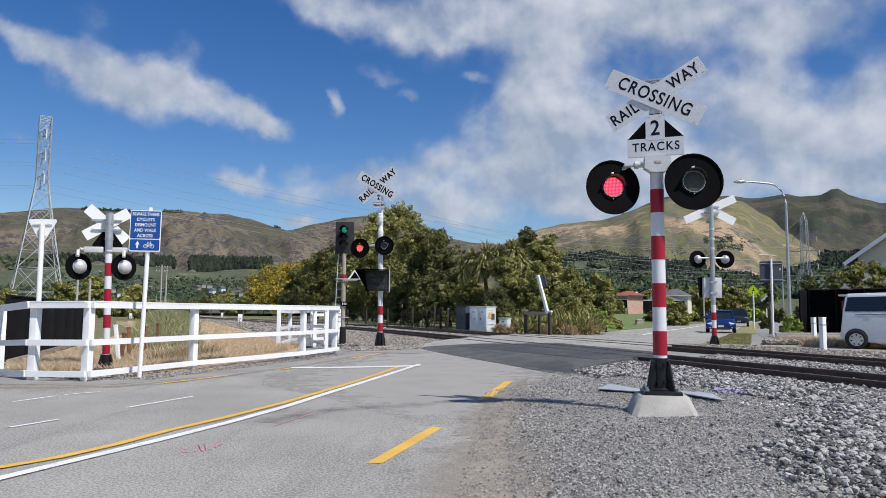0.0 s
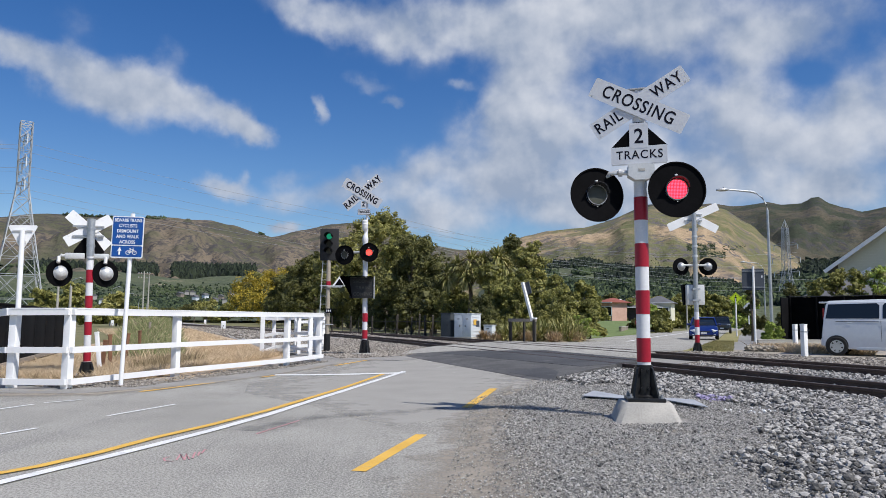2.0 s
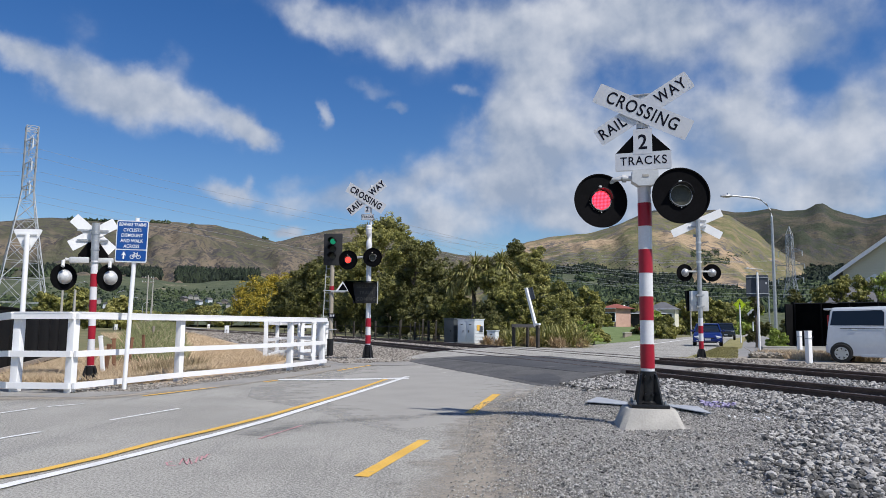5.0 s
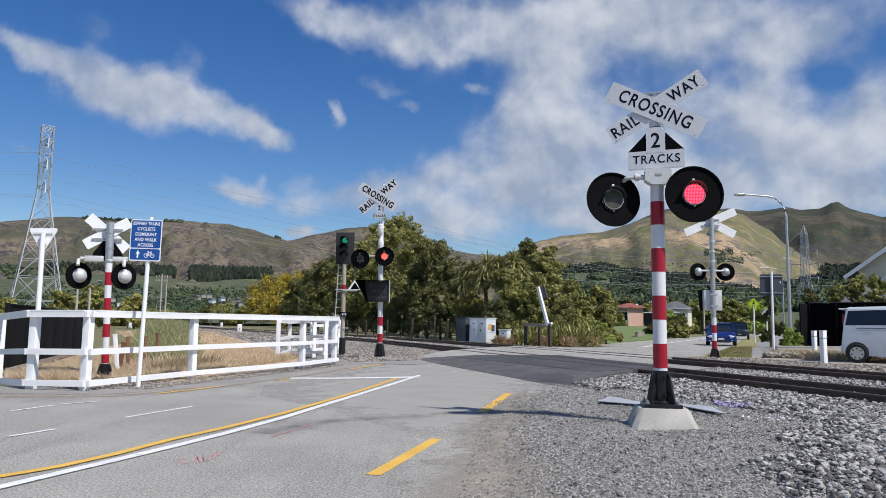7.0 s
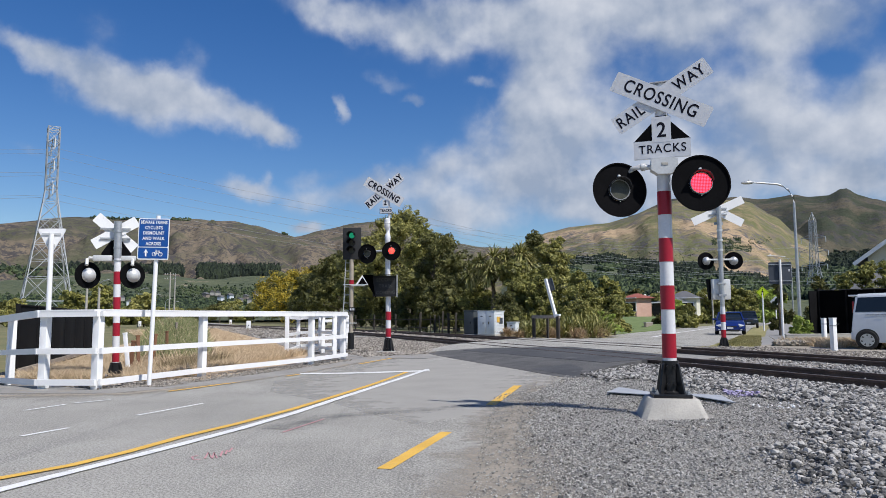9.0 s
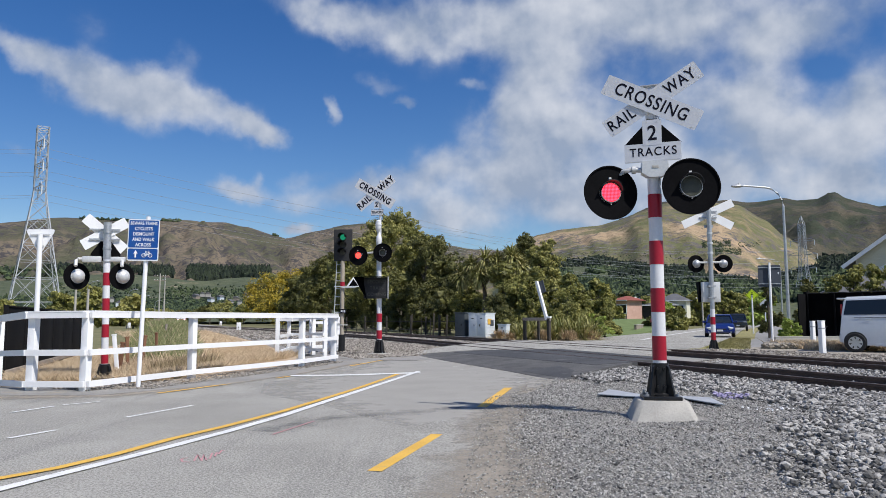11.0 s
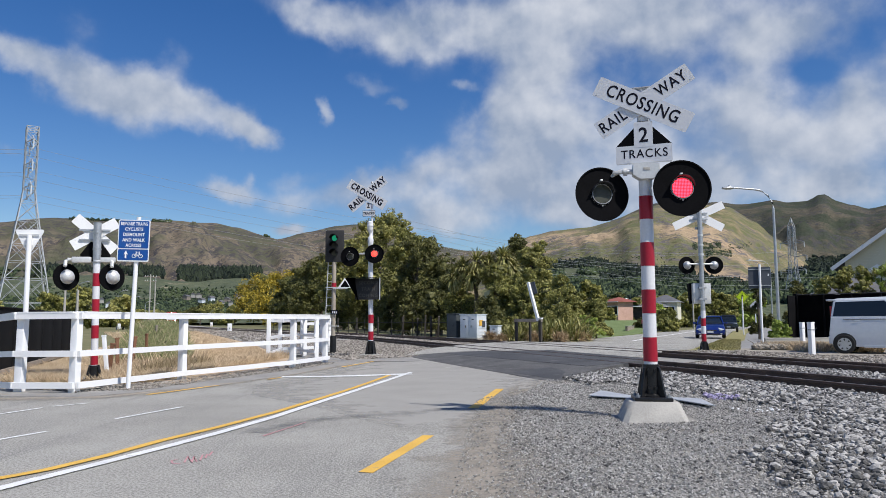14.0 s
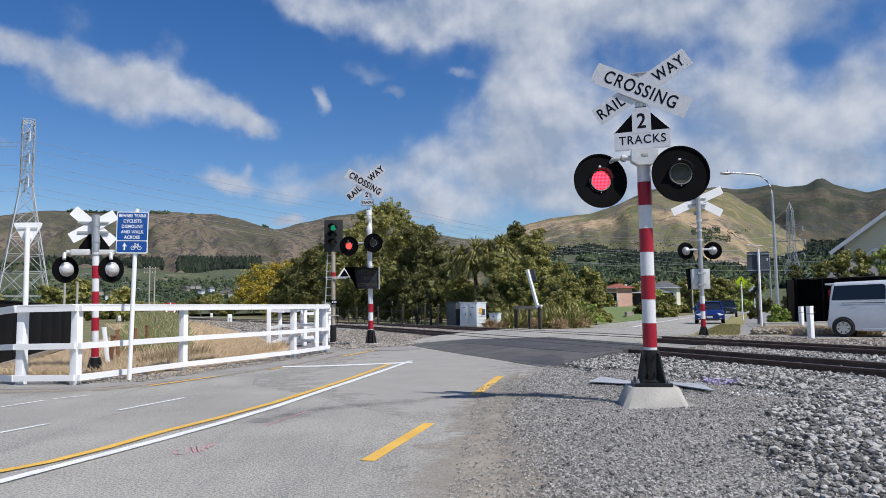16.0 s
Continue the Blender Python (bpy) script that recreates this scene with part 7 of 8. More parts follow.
def utility_pole(at, h, label, twin=False, arms=1):
    t = thing("utility_pole", pose(at[0], at[1], land(*at), 0, 0, 12), label, "utility pole", "utility poles")
    part("pole", bar((0, 0, -0.3), (0, 0, h), 0.17, 0.12, seg=10), CONCRETE, t)
    if twin:
        part("pole", bar((0.9, 0.5, -0.3), (0.9, 0.5, h * 0.96), 0.17, 0.12, seg=10), CONCRETE, t)
    for k in range(arms):
        a = part("cross_arm", box(2.4, 0.12, 0.12, (0, 0.1, h - 0.5 - 0.9 * k)), WOOD_GREY, t)
        for x in (-1.05, -0.55, 0.55, 1.05):
            part("insulator", bar((x, 0.1, h - 0.44 - 0.9 * k), (x, 0.1, h - 0.24 - 0.9 * k), 0.06, seg=8), CABINET, a)


for at, h, twin, arms in [((-58.5, 150), 11.0, True, 2), ((-44.5, 88), 5.6, False, 0), ((-42.0, 86), 5.0, False, 0), ((48, 165), 7.5, False, 1), ((66, 178), 9.0, False, 1), ((70, 182), 9.0, False, 1), ((46, 128), 5.5, False, 1)]:
    utility_pole(at, h, "pale concrete utility pole", twin, arms)


# ---------------- lattice towers and lines ----------------
def tower(at, h, base, waist, waist_at, top, label, turn, peak=0.0, arms=()):
    """A four-legged lattice tower: legs that close to a waist, X bracing in every panel."""
    t = thing("lattice_tower", pose(at[0], at[1], 0.3, 0, 0, turn), label, "lattice tower", "lattice towers")

    def half(z):
        if z < waist_at:
            return (base + (waist - base) * z / waist_at) / 2
        return (waist + (top - waist) * (z - waist_at) / (h - waist_at)) / 2
    levels = [0.0]
    while levels[-1] < h - 0.5:
        levels.append(min(h, levels[-1] + max(1.9, half(levels[-1]) * (1.9 if levels[-1] < waist_at else 2.3))))
    corner = ((-1, -1), (1, -1), (1, 1), (-1, 1))
    for cx, cy in corner:
        part("leg", pipe([(cx * half(z), cy * half(z), z) for z in levels], 0.13, 4), TOWER, t)
    for k in range(4):
        (ax, ay), (bx, by) = corner[k], corner[(k + 1) % 4]
        bm = bmesh.new()
        for i, (a, b) in enumerate(zip(levels, levels[1:])):
            ha, hb = half(a), half(b)
            beam((ax * ha, ay * ha, a), (bx * hb, by * hb, b), 0.095, 0.095, bm)
            beam((bx * ha, by * ha, a), (ax * hb, ay * hb, b), 0.095, 0.095, bm)
            beam((ax * hb, ay * hb, b), (bx * hb, by * hb, b), 0.095, 0.095, bm)
            if b - a > 5:
                m, hm = (a + b) / 2, half((a + b) / 2)
                beam((ax * hm, ay * hm, m), (bx * hm, by * hm, m), 0.08, 0.08, bm)
                beam((ax * hm, ay * hm, m), ((ax + bx) / 2 * hb, (ay + by) / 2 * hb, b), 0.07, 0.07, bm)
                beam((bx * hm, by * hm, m), ((ax + bx) / 2 * hb, (ay + by) / 2 * hb, b), 0.07, 0.07, bm)
        tagged(part("bracing", bm, TOWER, t), kind="stuff")
    for z, reach in arms:
        for s in (-1, 1):
            bm = beam((0, s * half(z), z), (0, s * reach, z + 0.3), 0.16, 0.16)
            beam((0, s * half(z + 1.6), z + 1.6), (0, s * reach, z + 0.3), 0.14, 0.14, bm)
            beam((half(z), s * half(z), z), (0, s * reach, z + 0.3), 0.12, 0.12, bm)
            beam((-half(z), s * half(z), z), (0, s * reach, z + 0.3), 0.12, 0.12, bm)
            a = part("cross_arm", bm, TOWER, t)
            part("insulator", bar((0, s * reach, z + 0.2), (0, s * reach, z - 1.8), 0.14, seg=8), CABINET, a)
    if peak:
        bm = bmesh.new()
        for cx, cy in corner:
            beam((cx * half(h), cy * half(h), h), (0, 0, h + peak), 0.16, 0.16, bm)
        part("peak", bm, TOWER, t)


tower((-88.4, 157.0), 43.8, 10.8, 2.3, 29.0, 2.3, "tall galvanised steel lattice tower", 34, 0.0, ((30.0, 4.2), (35.0, 4.6), (40.0, 4.2)))
tower((146, 291), 40.0, 8.6, 2.6, 22.0, 2.0, "distant steel lattice tower", 40, 3.6, ((22.0, 5.0), (27.5, 5.6), (33.0, 4.8)))


def wire(a, b, sag, label, r=0.05):
    n = 24
    pts = []
    for i in range(n + 1):
        k = i / n
        p = Vector(a).lerp(Vector(b), k)
        p.z -= sag * 4 * k * (1 - k)
        pts.append(p)
    tagged(new("power_line", mesh("power_line", pipe(pts, r, 5), ZINC, 0)), label, "power line", "power lines")


for z, dx in ((28.6, -3.6), (33.6, -4.0), (38.6, -3.6), (28.6, 3.6), (33.6, 4.0), (38.6, 3.6)):
    wire((-88.6 + dx * 0.9, 157 - dx * 0.5, z), (146 + dx * 0.7, 291 - dx * 1.0, z * 0.82 - 1.5), 9.0, "thin dark overhead power line", 0.028)
    wire((-88.6 + dx * 0.9, 157 - dx * 0.5, z), (-300, 60 - dx, z), 6.0, "thin dark overhead power line", 0.028)
for k, (z0, z1) in enumerate(((11.0, 9.5), (10.2, 8.9), (9.4, 8.0), (8.2, 7.4))):
    wire((-6, 100 + k * 0.4, z0 + 5.0), (46, 128 + k, z1 + 0.2), 1.0, "thin pale overhead service line", 0.016)
    wire((46, 128 + k, z1), (120, 150 + k, z1 + 3), 1.0, "thin pale overhead service line", 0.016)


# ---------------- cabinets, barrier frame, bollards ----------------
def cabinet(at, w, d, h, turn, material, label, doors):
    t = thing("signal_cabinet", pose(at[0], at[1], land(*at), 0, 0, turn), label, "cabinet", "trackside cabinets")
    part("plinth", box(w + 0.1, d + 0.1, 0.12, (0, 0, 0.03), 0.01), CONCRETE, t)
    part("body", box(w, d, h, (0, 0, h / 2 + 0.08), 0.015), material, t)
    part("lid", box(w + 0.08, d + 0.08, 0.05, (0, 0, h + 0.10), 0.012), material, t)
    for k in range(doors):
        x = -w / 2 + w * (k + 0.5) / doors
        q = part("door", box(w / doors - 0.03, 0.02, h - 0.12, (x, -d / 2 - 0.012, h / 2 + 0.08), 0.006), material, t)
        part("handle", box(0.03, 0.04, 0.14, (x + 0.18 * (1 if k == 0 else -1) * (w / doors), -d / 2 - 0.035, h * 0.55), 0.006), CAST, q)
        part("vent", box(0.16, 0.008, 0.05, (x, -d / 2 - 0.024, h * 0.85)), CABINET_DARK, q)
    return t


c = cabinet((2.42, 44.2), 1.25, 1.0, 1.38, -38, CABINET, "pale grey steel signal cabinet beside the track", 2)
for k in range(6):
    part("side_rib", box(0.02, 0.86, 0.05, (0.635, 0, 0.25 + 0.21 * k)), SIGN_FACE, c)
part("notice", box(0.012, 0.40, 0.34, (0.650, -0.10, 0.98)), LINE_YELLOW, c, "yellow and black notice")
part("notice", box(0.012, 0.34, 0.36, (0.652, 0.15, 0.90)), SIGN_DARK, c, "black notice")
cabinet((1.35, 45.0), 0.75, 0.8, 1.42, -38, CABINET_DARK, "dark green grey steel cabinet beside the track", 1)
cabinet((3.72, 43.6), 0.55, 0.5, 0.72, -30, CABINET, "small pale cabinet beside the track", 1)


def barrier_frame():
    t = thing("timber_frame", pose(4.1, 36.0, land(4.1, 36.0) - 0.17, 0, 0, -42), "dark timber frame with a leaning white post", "timber frame")
    part("post", box(0.13, 0.13, 1.25, (0, 0, 0.6), 0.01), WOOD_DARK, t)
    part("post", box(0.14, 0.14, 1.3, (1.42, 0, 0.62), 0.01), WOOD_DARK, t)
    part("post", box(0.10, 0.10, 1.2, (0.75, 0.1, 0.6), 0.01), WOOD_DARK, t)
    part("top_beam", box(1.62, 0.11, 0.15, (0.72, -0.01, 1.27), 0.01), WOOD_GREY, t)
    part("leaning_post", beam((1.32, -0.02, 1.25), (0.76, -0.02, 3.12), 0.15, 0.12), PAINT_WHITE, t, "white leaning post")
    part("cap_block", box(0.2, 0.16, 0.08, (1.45, -0.02, 1.36), 0.01), PAINT_WHITE, t)
    part("weight_board", beam((1.08, 0.06, 2.55), (0.90, 0.06, 3.12), 0.04, 0.34), SIGN_DARK, t, "dark board")


barrier_frame()


def bollard(at, h, label):
    t = thing("bollard", pose(at[0], at[1], land(*at), 0, 0, 20), label, "bollard", "white bollards")
    part("post", box(0.15, 0.15, h + 0.1, (0, 0, h / 2 - 0.05), 0.015), PAINT_WHITE, t)
    part("cap", box(0.165, 0.165, 0.04, (0, 0, h), 0.012), PAINT_WHITE, t)
    part("strap", box(0.16, 0.16, 0.035, (0, 0, h - 0.22)), ZINC, t)
    part("eye", bar((0.06, -0.07, h - 0.2), (0.12, -0.11, h - 0.16), 0.014, seg=8), CAST, t)


bollard((11.62, 22.25), 1.0, "square white wooden bollard with a metal strap")
bollard((15.2, 29.8), 1.0, "square white wooden bollard near the fence")


def marker(at, h, label):
    t = thing("marker_post", pose(at[0], at[1], land(*at), 0, 0, 10), label, "marker post", "marker posts")
    part("post", bar((0, 0, -0.1), (-0.05, 0, h * 0.55), 0.05, seg=8), WOOD_GREY, t)
    part("board", box(0.36, 0.08, h * 0.66, (0, 0, h * 0.70), 0.02), PAINT_WHITE, t)
    part("dot", bar((0.0, -0.045, h * 0.62), (0.0, -0.052, h * 0.62), 0.05, seg=12), SIGN_DARK, t)


marker((-16.9, 60.5), 0.95, "small white trackside marker board")
marker((-40, 93), 1.0, "small white post in the valley")
marker((-35.6, 117), 1.0, "small white trackside post")


def old_posts():
    for i, (x, y, h, m, lean) in enumerate([(-7.6, 17.2, 0.75, RUST, 7), (-7.9, 18.4, 0.85, RUST, -3), (-8.3, 20.2, 0.85, RUST, 4), (-8.6, 22.0, 0.9, RUST, -2), (-9.3, 24.5, 1.15, WOOD_GREY, 3), (-9.9, 27, 1.1, WOOD_GREY, -4), (-7.35, 16.6, 0.95, PAINT_WHITE, 9)]):
        t = thing("fence_post", pose(x, y, land(x, y), lean * 0.4, lean, 30 * i), "old rusty steel fence post in dry grass" if m is RUST else "old leaning fence post in dry grass", "fence post", "old fence posts")
        part("stake", box(0.085 if m is RUST else 0.08, 0.07, h + 0.2, (0, 0, h / 2 - 0.1), 0.01), m, t)
        part("cap", box(0.11 if m is RUST else 0.09, 0.08, 0.04, (0, 0, h + 0.01), 0.008), m, t)
    t = thing("tree_guard", pose(-12.9, 33, land(-12.9, 33)), "grey weathered old post stump", "post")
    part("stump", bar((0, 0, -0.1), (0.06, 0, 1.6), 0.13, 0.11, seg=10), WOOD_GREY, t)
    part("collar", bar((0.03, 0, 0.9), (0.04, 0, 1.0), 0.14, 0.14, seg=10), RUST, t)


old_posts()


def paling_row():
    """The dark paling fence behind the tracks, in bays."""
    me = mesh("paling", box(0.10, 0.03, 1.25, (0, 0, 0.62)), WOOD_DARK)
    mp = mesh("post", box(0.14, 0.14, 1.5, (0, 0, 0.7), 0.01), WOOD_DARK)
    for b in range(10):
        u0 = 44 + 6 * b
        x, y = xy(8.0, u0)
        x1, y1 = xy(8.0, u0 + 6)
        t = thing("paling_fence", pose(x, y, land(x, y), 0, 0, math.degrees(math.atan2(y1 - y, x1 - x))), "dark weathered paling fence behind the tracks", "fence", "paling fence bays")
        part("rail", box(6.0, 0.04, 0.05, (3.0, 0.03, 1.0)), WOOD_DARK, t)
        part("rail", box(6.0, 0.04, 0.05, (3.0, 0.03, 0.35)), WOOD_DARK, t)
        part("post", mp, WOOD_DARK, t)
        for k in (4, 9) if b % 2 else (6,):
            part("paling", me, WOOD_DARK, t).location = (0.3 + 0.38 * k, 0, 0)
    for x, y, h in [(-0.6, 50.0, 1.5), (0.3, 48.0, 1.4), (-1.2, 53.0, 1.3), (-2.4, 57, 1.5), (1.0, 46.6, 1.2)]:
        t = thing("fence_post", pose(x, y, land(x, y), 0, 2, 0), "dark weathered post behind the tracks", "fence post", "dark posts")
        part("stake", box(0.11, 0.11, h, (0, 0, h / 2), 0.01), WOOD_DARK, t)
        part("cap", box(0.13, 0.13, 0.04, (0, 0, h), 0.01), WOOD_GREY, t)


paling_row()


# ---------------- dark fences ----------------
def black_panel_fence():
    a, b = Vector((-9.72, 16.19)), Vector((-14.5, 29.7))
    d = (b - a).normalized()
    ang = math.degrees(math.atan2(d.y, d.x))
    L = (b - a).length
    t = thing("black_fence", pose(a.x, a.y, 0.0, 0, 0, ang), "black solid panel fence along a path", "fence")
    n = 7
    for k in range(n):
        part("panel", box(L / n - 0.02, 0.05, 1.56, (L * (k + 0.5) / n, 0, 0.66), 0.004), BLACK_FENCE, t)
        part("post", box(0.08, 0.09, 1.62, (L * k / n, 0, 0.68), 0.006), BLACK_FENCE, t)
    part("cap", box(L, 0.09, 0.04, (L / 2, 0, 1.46), 0.006), BLACK_FENCE, t)
    part("kerb_board", box(L, 0.06, 0.12, (L / 2, -0.06, -0.02), 0.006), WOOD_GREY, t)


black_panel_fence()
loft("pavement", [((-8.3, 13.6), (-7.5, 13.4)), ((-10.8, 20.4), (-9.6, 20.0)), ((-14.2, 29.6), (-13.2, 29.2))], 3, land, 0.034, PATH, label="grey path along the black fence")


def cloth_fence():
    a, b = Vector((18.7, 37.0)), Vector((23.8, 31.2))
    d = (b - a).normalized()
    L = (b - a).length
    t = thing("shade_cloth_fence", pose(a.x, a.y, 0.1, 0, 0, math.degrees(math.atan2(d.y, d.x))), "tall black shade cloth fence of a yard", "fence")
    n = 6
    for k in range(n):
        bm = bmesh.new()
        m = 7
        g = [[bm.verts.new((L * (k + i / m) / n, 0.012 * math.sin(i * 1.7 + j * 0.9 + k), 2.40 * j / m + (0.015 * math.sin(i + k) if j == m else 0))) for j in range(m + 1)] for i in range(m + 1)]
        for i in range(m):
            for j in range(m):
                bm.faces.new((g[i][j], g[i + 1][j], g[i + 1][j + 1], g[i][j + 1]))
        bmesh.ops.solidify(bm, geom=bm.faces, thickness=0.012)
        part("cloth", bm, SHADE_CLOTH, t)
        part("post", bar((L * k / n, -0.06, -0.1), (L * k / n, -0.06, 2.38), 0.05, seg=10), SHADE_CLOTH, t)
    part("post", box(0.16, 0.16, 2.55, (-0.1, 0, 1.22), 0.01), BLACK, t)
    bm = box(0.9, 0.06, 2.4, (-0.1, -0.5, 1.18), 0.01, Matrix.Rotation(radians(90), 4, "Z"))
    part("end_panel", bm, SHADE_CLOTH, t)
    part("top_rail", bar((0, -0.03, 2.42), (L, -0.03, 2.42), 0.025, seg=8), TRIM, t)
    w = thing("retaining_wall", pose(15.9, 31.4, land(15.9, 31.4), 0, 0, 12), "low grey concrete retaining edge", "low wall")
    part("block", box(3.6, 0.25, 0.34, (0, 0, 0.14), 0.02), CONCRETE, w)
    part("cap", box(3.64, 0.29, 0.05, (0, 0, 0.33), 0.01), CONCRETE, w)


cloth_fence()


# ---------------- houses ----------------
def gable_house():
    """Cream weatherboard house behind the cloth fence, its gable end to the crossing."""
    t = thing("house", pose(27.6, 48.0, 1.3, 0, 0, -38), "cream weatherboard house with a pale barge board", "house")
    W, eave, ridge = 11.0, 3.9, 7.9
    part("wall", plate([(0, 0), (W, 0), (W, eave), (W / 2, ridge), (0, eave)], 9.0), WEATHERBOARD, t, "cream weatherboard wall")
    me = mesh("weatherboard", box(W, 0.022, 0.17, (0, 0, 0), 0, Matrix.Rotation(radians(7), 4, "X")), WEATHERBOARD)
    for k in range(41):
        z = 0.1 + 0.185 * k
        span = W if z < eave else W * (ridge - z) / (ridge - eave)
        if span > 0.4:
            b = part("weatherboard", me, WEATHERBOARD, t)
            b.location, b.scale = (W / 2, -0.014, z), ((span - 0.06) / W, 1, 1)
    for s in (-1, 1):
        x0 = W / 2 - s * (W / 2 + 0.75)
        z0 = eave - 0.75 * (ridge - eave) / (W / 2)
        v = Vector((W / 2 - x0, 0, ridge - z0))
        part("barge_board", beam((x0, -0.62, z0), (W / 2, -0.62, ridge), 0.04, 0.24), PAINT_WHITE, t, "white barge board")
        bm = bmesh.new()
        n = Vector((-v.z * (1 if v.x > 0 else -1), 0, abs(v.x))).normalized() * 0.09
        q = [Vector((x0, -0.6, z0)), Vector((W / 2, -0.6, ridge)), Vector((W / 2, 9.4, ridge)), Vector((x0, 9.4, z0))]
        lo, hi = [bm.verts.new(p) for p in q], [bm.verts.new(p + n) for p in q]
        bm.faces.new(lo[::-1]); bm.faces.new(hi)
        for i in range(4):
            bm.faces.new((lo[i], lo[(i + 1) % 4], hi[(i + 1) % 4], hi[i]))
        part("roof", bm, ROOF_GREY, t, "grey roof")
    w = part("window", box(1.5, 0.08, 1.2, (3.6, -0.03, 2.7), 0.01), PAINT_WHITE, t, "white window frame")
    for x in (3.24, 3.96):
        part("pane", box(0.62, 0.03, 1.02, (x, -0.075, 2.7)), WINDOW, w)
    part("vent_hood", plate([(1.1, 3.15), (2.6, 3.15), (1.85, 3.62)], 0.05, Matrix.Translation((0, -0.06, 0))), PAINT_WHITE, t)


gable_house()


def bungalow(at, turn, w, d, h, wall, roof, label, lift=0.0):
    t = thing("house", pose(at[0], at[1], land(*at) + lift, 0, 0, turn), label, "house", "street houses")
    part("wall", box(w, d, h, (0, 0, h / 2)), wall, t)
    o = 0.5
    bm = bmesh.new()
    a = [bm.verts.new((x * (w / 2 + o), y * (d / 2 + o), h - 0.05)) for x, y in ((-1, -1), (1, -1), (1, 1), (-1, 1))]
    r = [bm.verts.new((x * max(0.3, w / 2 - d / 2), 0, h + d * 0.22)) for x in (-1, 1)]
    bm.faces.new((a[0], a[1], r[1], r[0])); bm.faces.new((a[1], a[2], r[1])); bm.faces.new((a[2], a[3], r[0], r[1])); bm.faces.new((a[3], a[0], r[0])); bm.faces.new(a[::-1])
    part("roof", bm, roof, t)
    part("gutter", box(w + 2 * o, 0.1, 0.12, (0, -d / 2 - o, h - 0.06)), PAINT_WHITE, t)
    n = max(2, int(w / 3))
    for k in range(n):
        x = -w / 2 + w * (k + 0.5) / n
        q = part("window", box(1.3, 0.1, 1.3, (x, -d / 2, h * 0.55), 0.01), PAINT_WHITE, t)
        part("pane", box(1.1, 0.04, 1.1, (x, -d / 2 - 0.05, h * 0.55)), WINDOW, q)


bungalow((25.6, 100.0), -60, 2.6, 2.8, 2.7, BRICK, ROOF_RED, "pink brick bungalow with a red roof", 1.2)
# dark timber tone on this low house: grey walls with their shade in the colour
bungalow((32.0, 112.0), -20, 8.0, 6.0, 2.3, WOOD_DARK, ROOF_GREY, "low house with a grey roof behind gardens", 1.2)
bungalow((36.0, 112.0), -25, 4.0, 5.0, 3.0, WEATHERBOARD, ROOF_GREY, "small white gabled house down the street", 1.2)
bungalow((10.6, 62.0), -20, 3.0, 4.0, 2.9, CABINET, ROOF_GREY, "house with a blue grey roof behind shrubs")
bungalow((27.5, 47.0), -16, 5, 6, 2.6, CABINET, ROOF_GREY, "grey shed behind the yard fence")


def front_fences():
    for i, (x, y) in enumerate([(19.5, 72.0), (22.5, 79.0), (25.5, 86.5)]):
        t = thing("garden_wall", pose(x, y, land(x, y), 0, 0, 66), "low weathered garden wall along the street", "garden wall", "garden walls")
        part("wall", box(4.2, 0.22, 0.7, (0, 0, 0.3), 0.01), WOOD_GREY, t)
        part("coping", box(4.3, 0.28, 0.07, (0, 0, 0.68), 0.01), CONCRETE, t)
    me = mesh("paling", box(0.28, 0.06, 1.3, (0, 0, 0.6)), WOOD_GREY)
    t = thing("paling_fence", pose(26.0, 88.0, land(26, 88), 0, 0, 66), "grey timber paling fence along the street", "fence")
    part("rail", box(13, 0.06, 0.1, (6.4, 0.06, 0.9)), WOOD_GREY, t)
    for k in range(22):
        part("paling", me, WOOD_GREY, t).location = (0.6 * k, 0, 0.06 * math.sin(k * 2.1))
    t = thing("letter_box", pose(21.2, 73.0, land(21.2, 73)), "red letter box on a post", "letter box")
    part("post", box(0.12, 0.12, 1.0, (0, 0, 0.5)), WOOD_GREY, t)
    part("box", box(0.45, 0.4, 0.35, (0, 0, 1.1), 0.03), BAND_RED, t)
    t = thing("satellite_dish", pose(31.0, 116, 4.6, 20, 0, 30), "white satellite dish on the roof", "satellite dish")
    part("dish", lathe([(0.0, 0.0), (0.25, -0.05), (0.42, -0.16)], 20, Matrix.Rotation(radians(90), 4, "X")), PAINT_WHITE, t)
    part("stalk", bar((0, 0.1, -0.9), (0, 0.05, 0), 0.035, seg=8), ZINC, t)


front_fences()


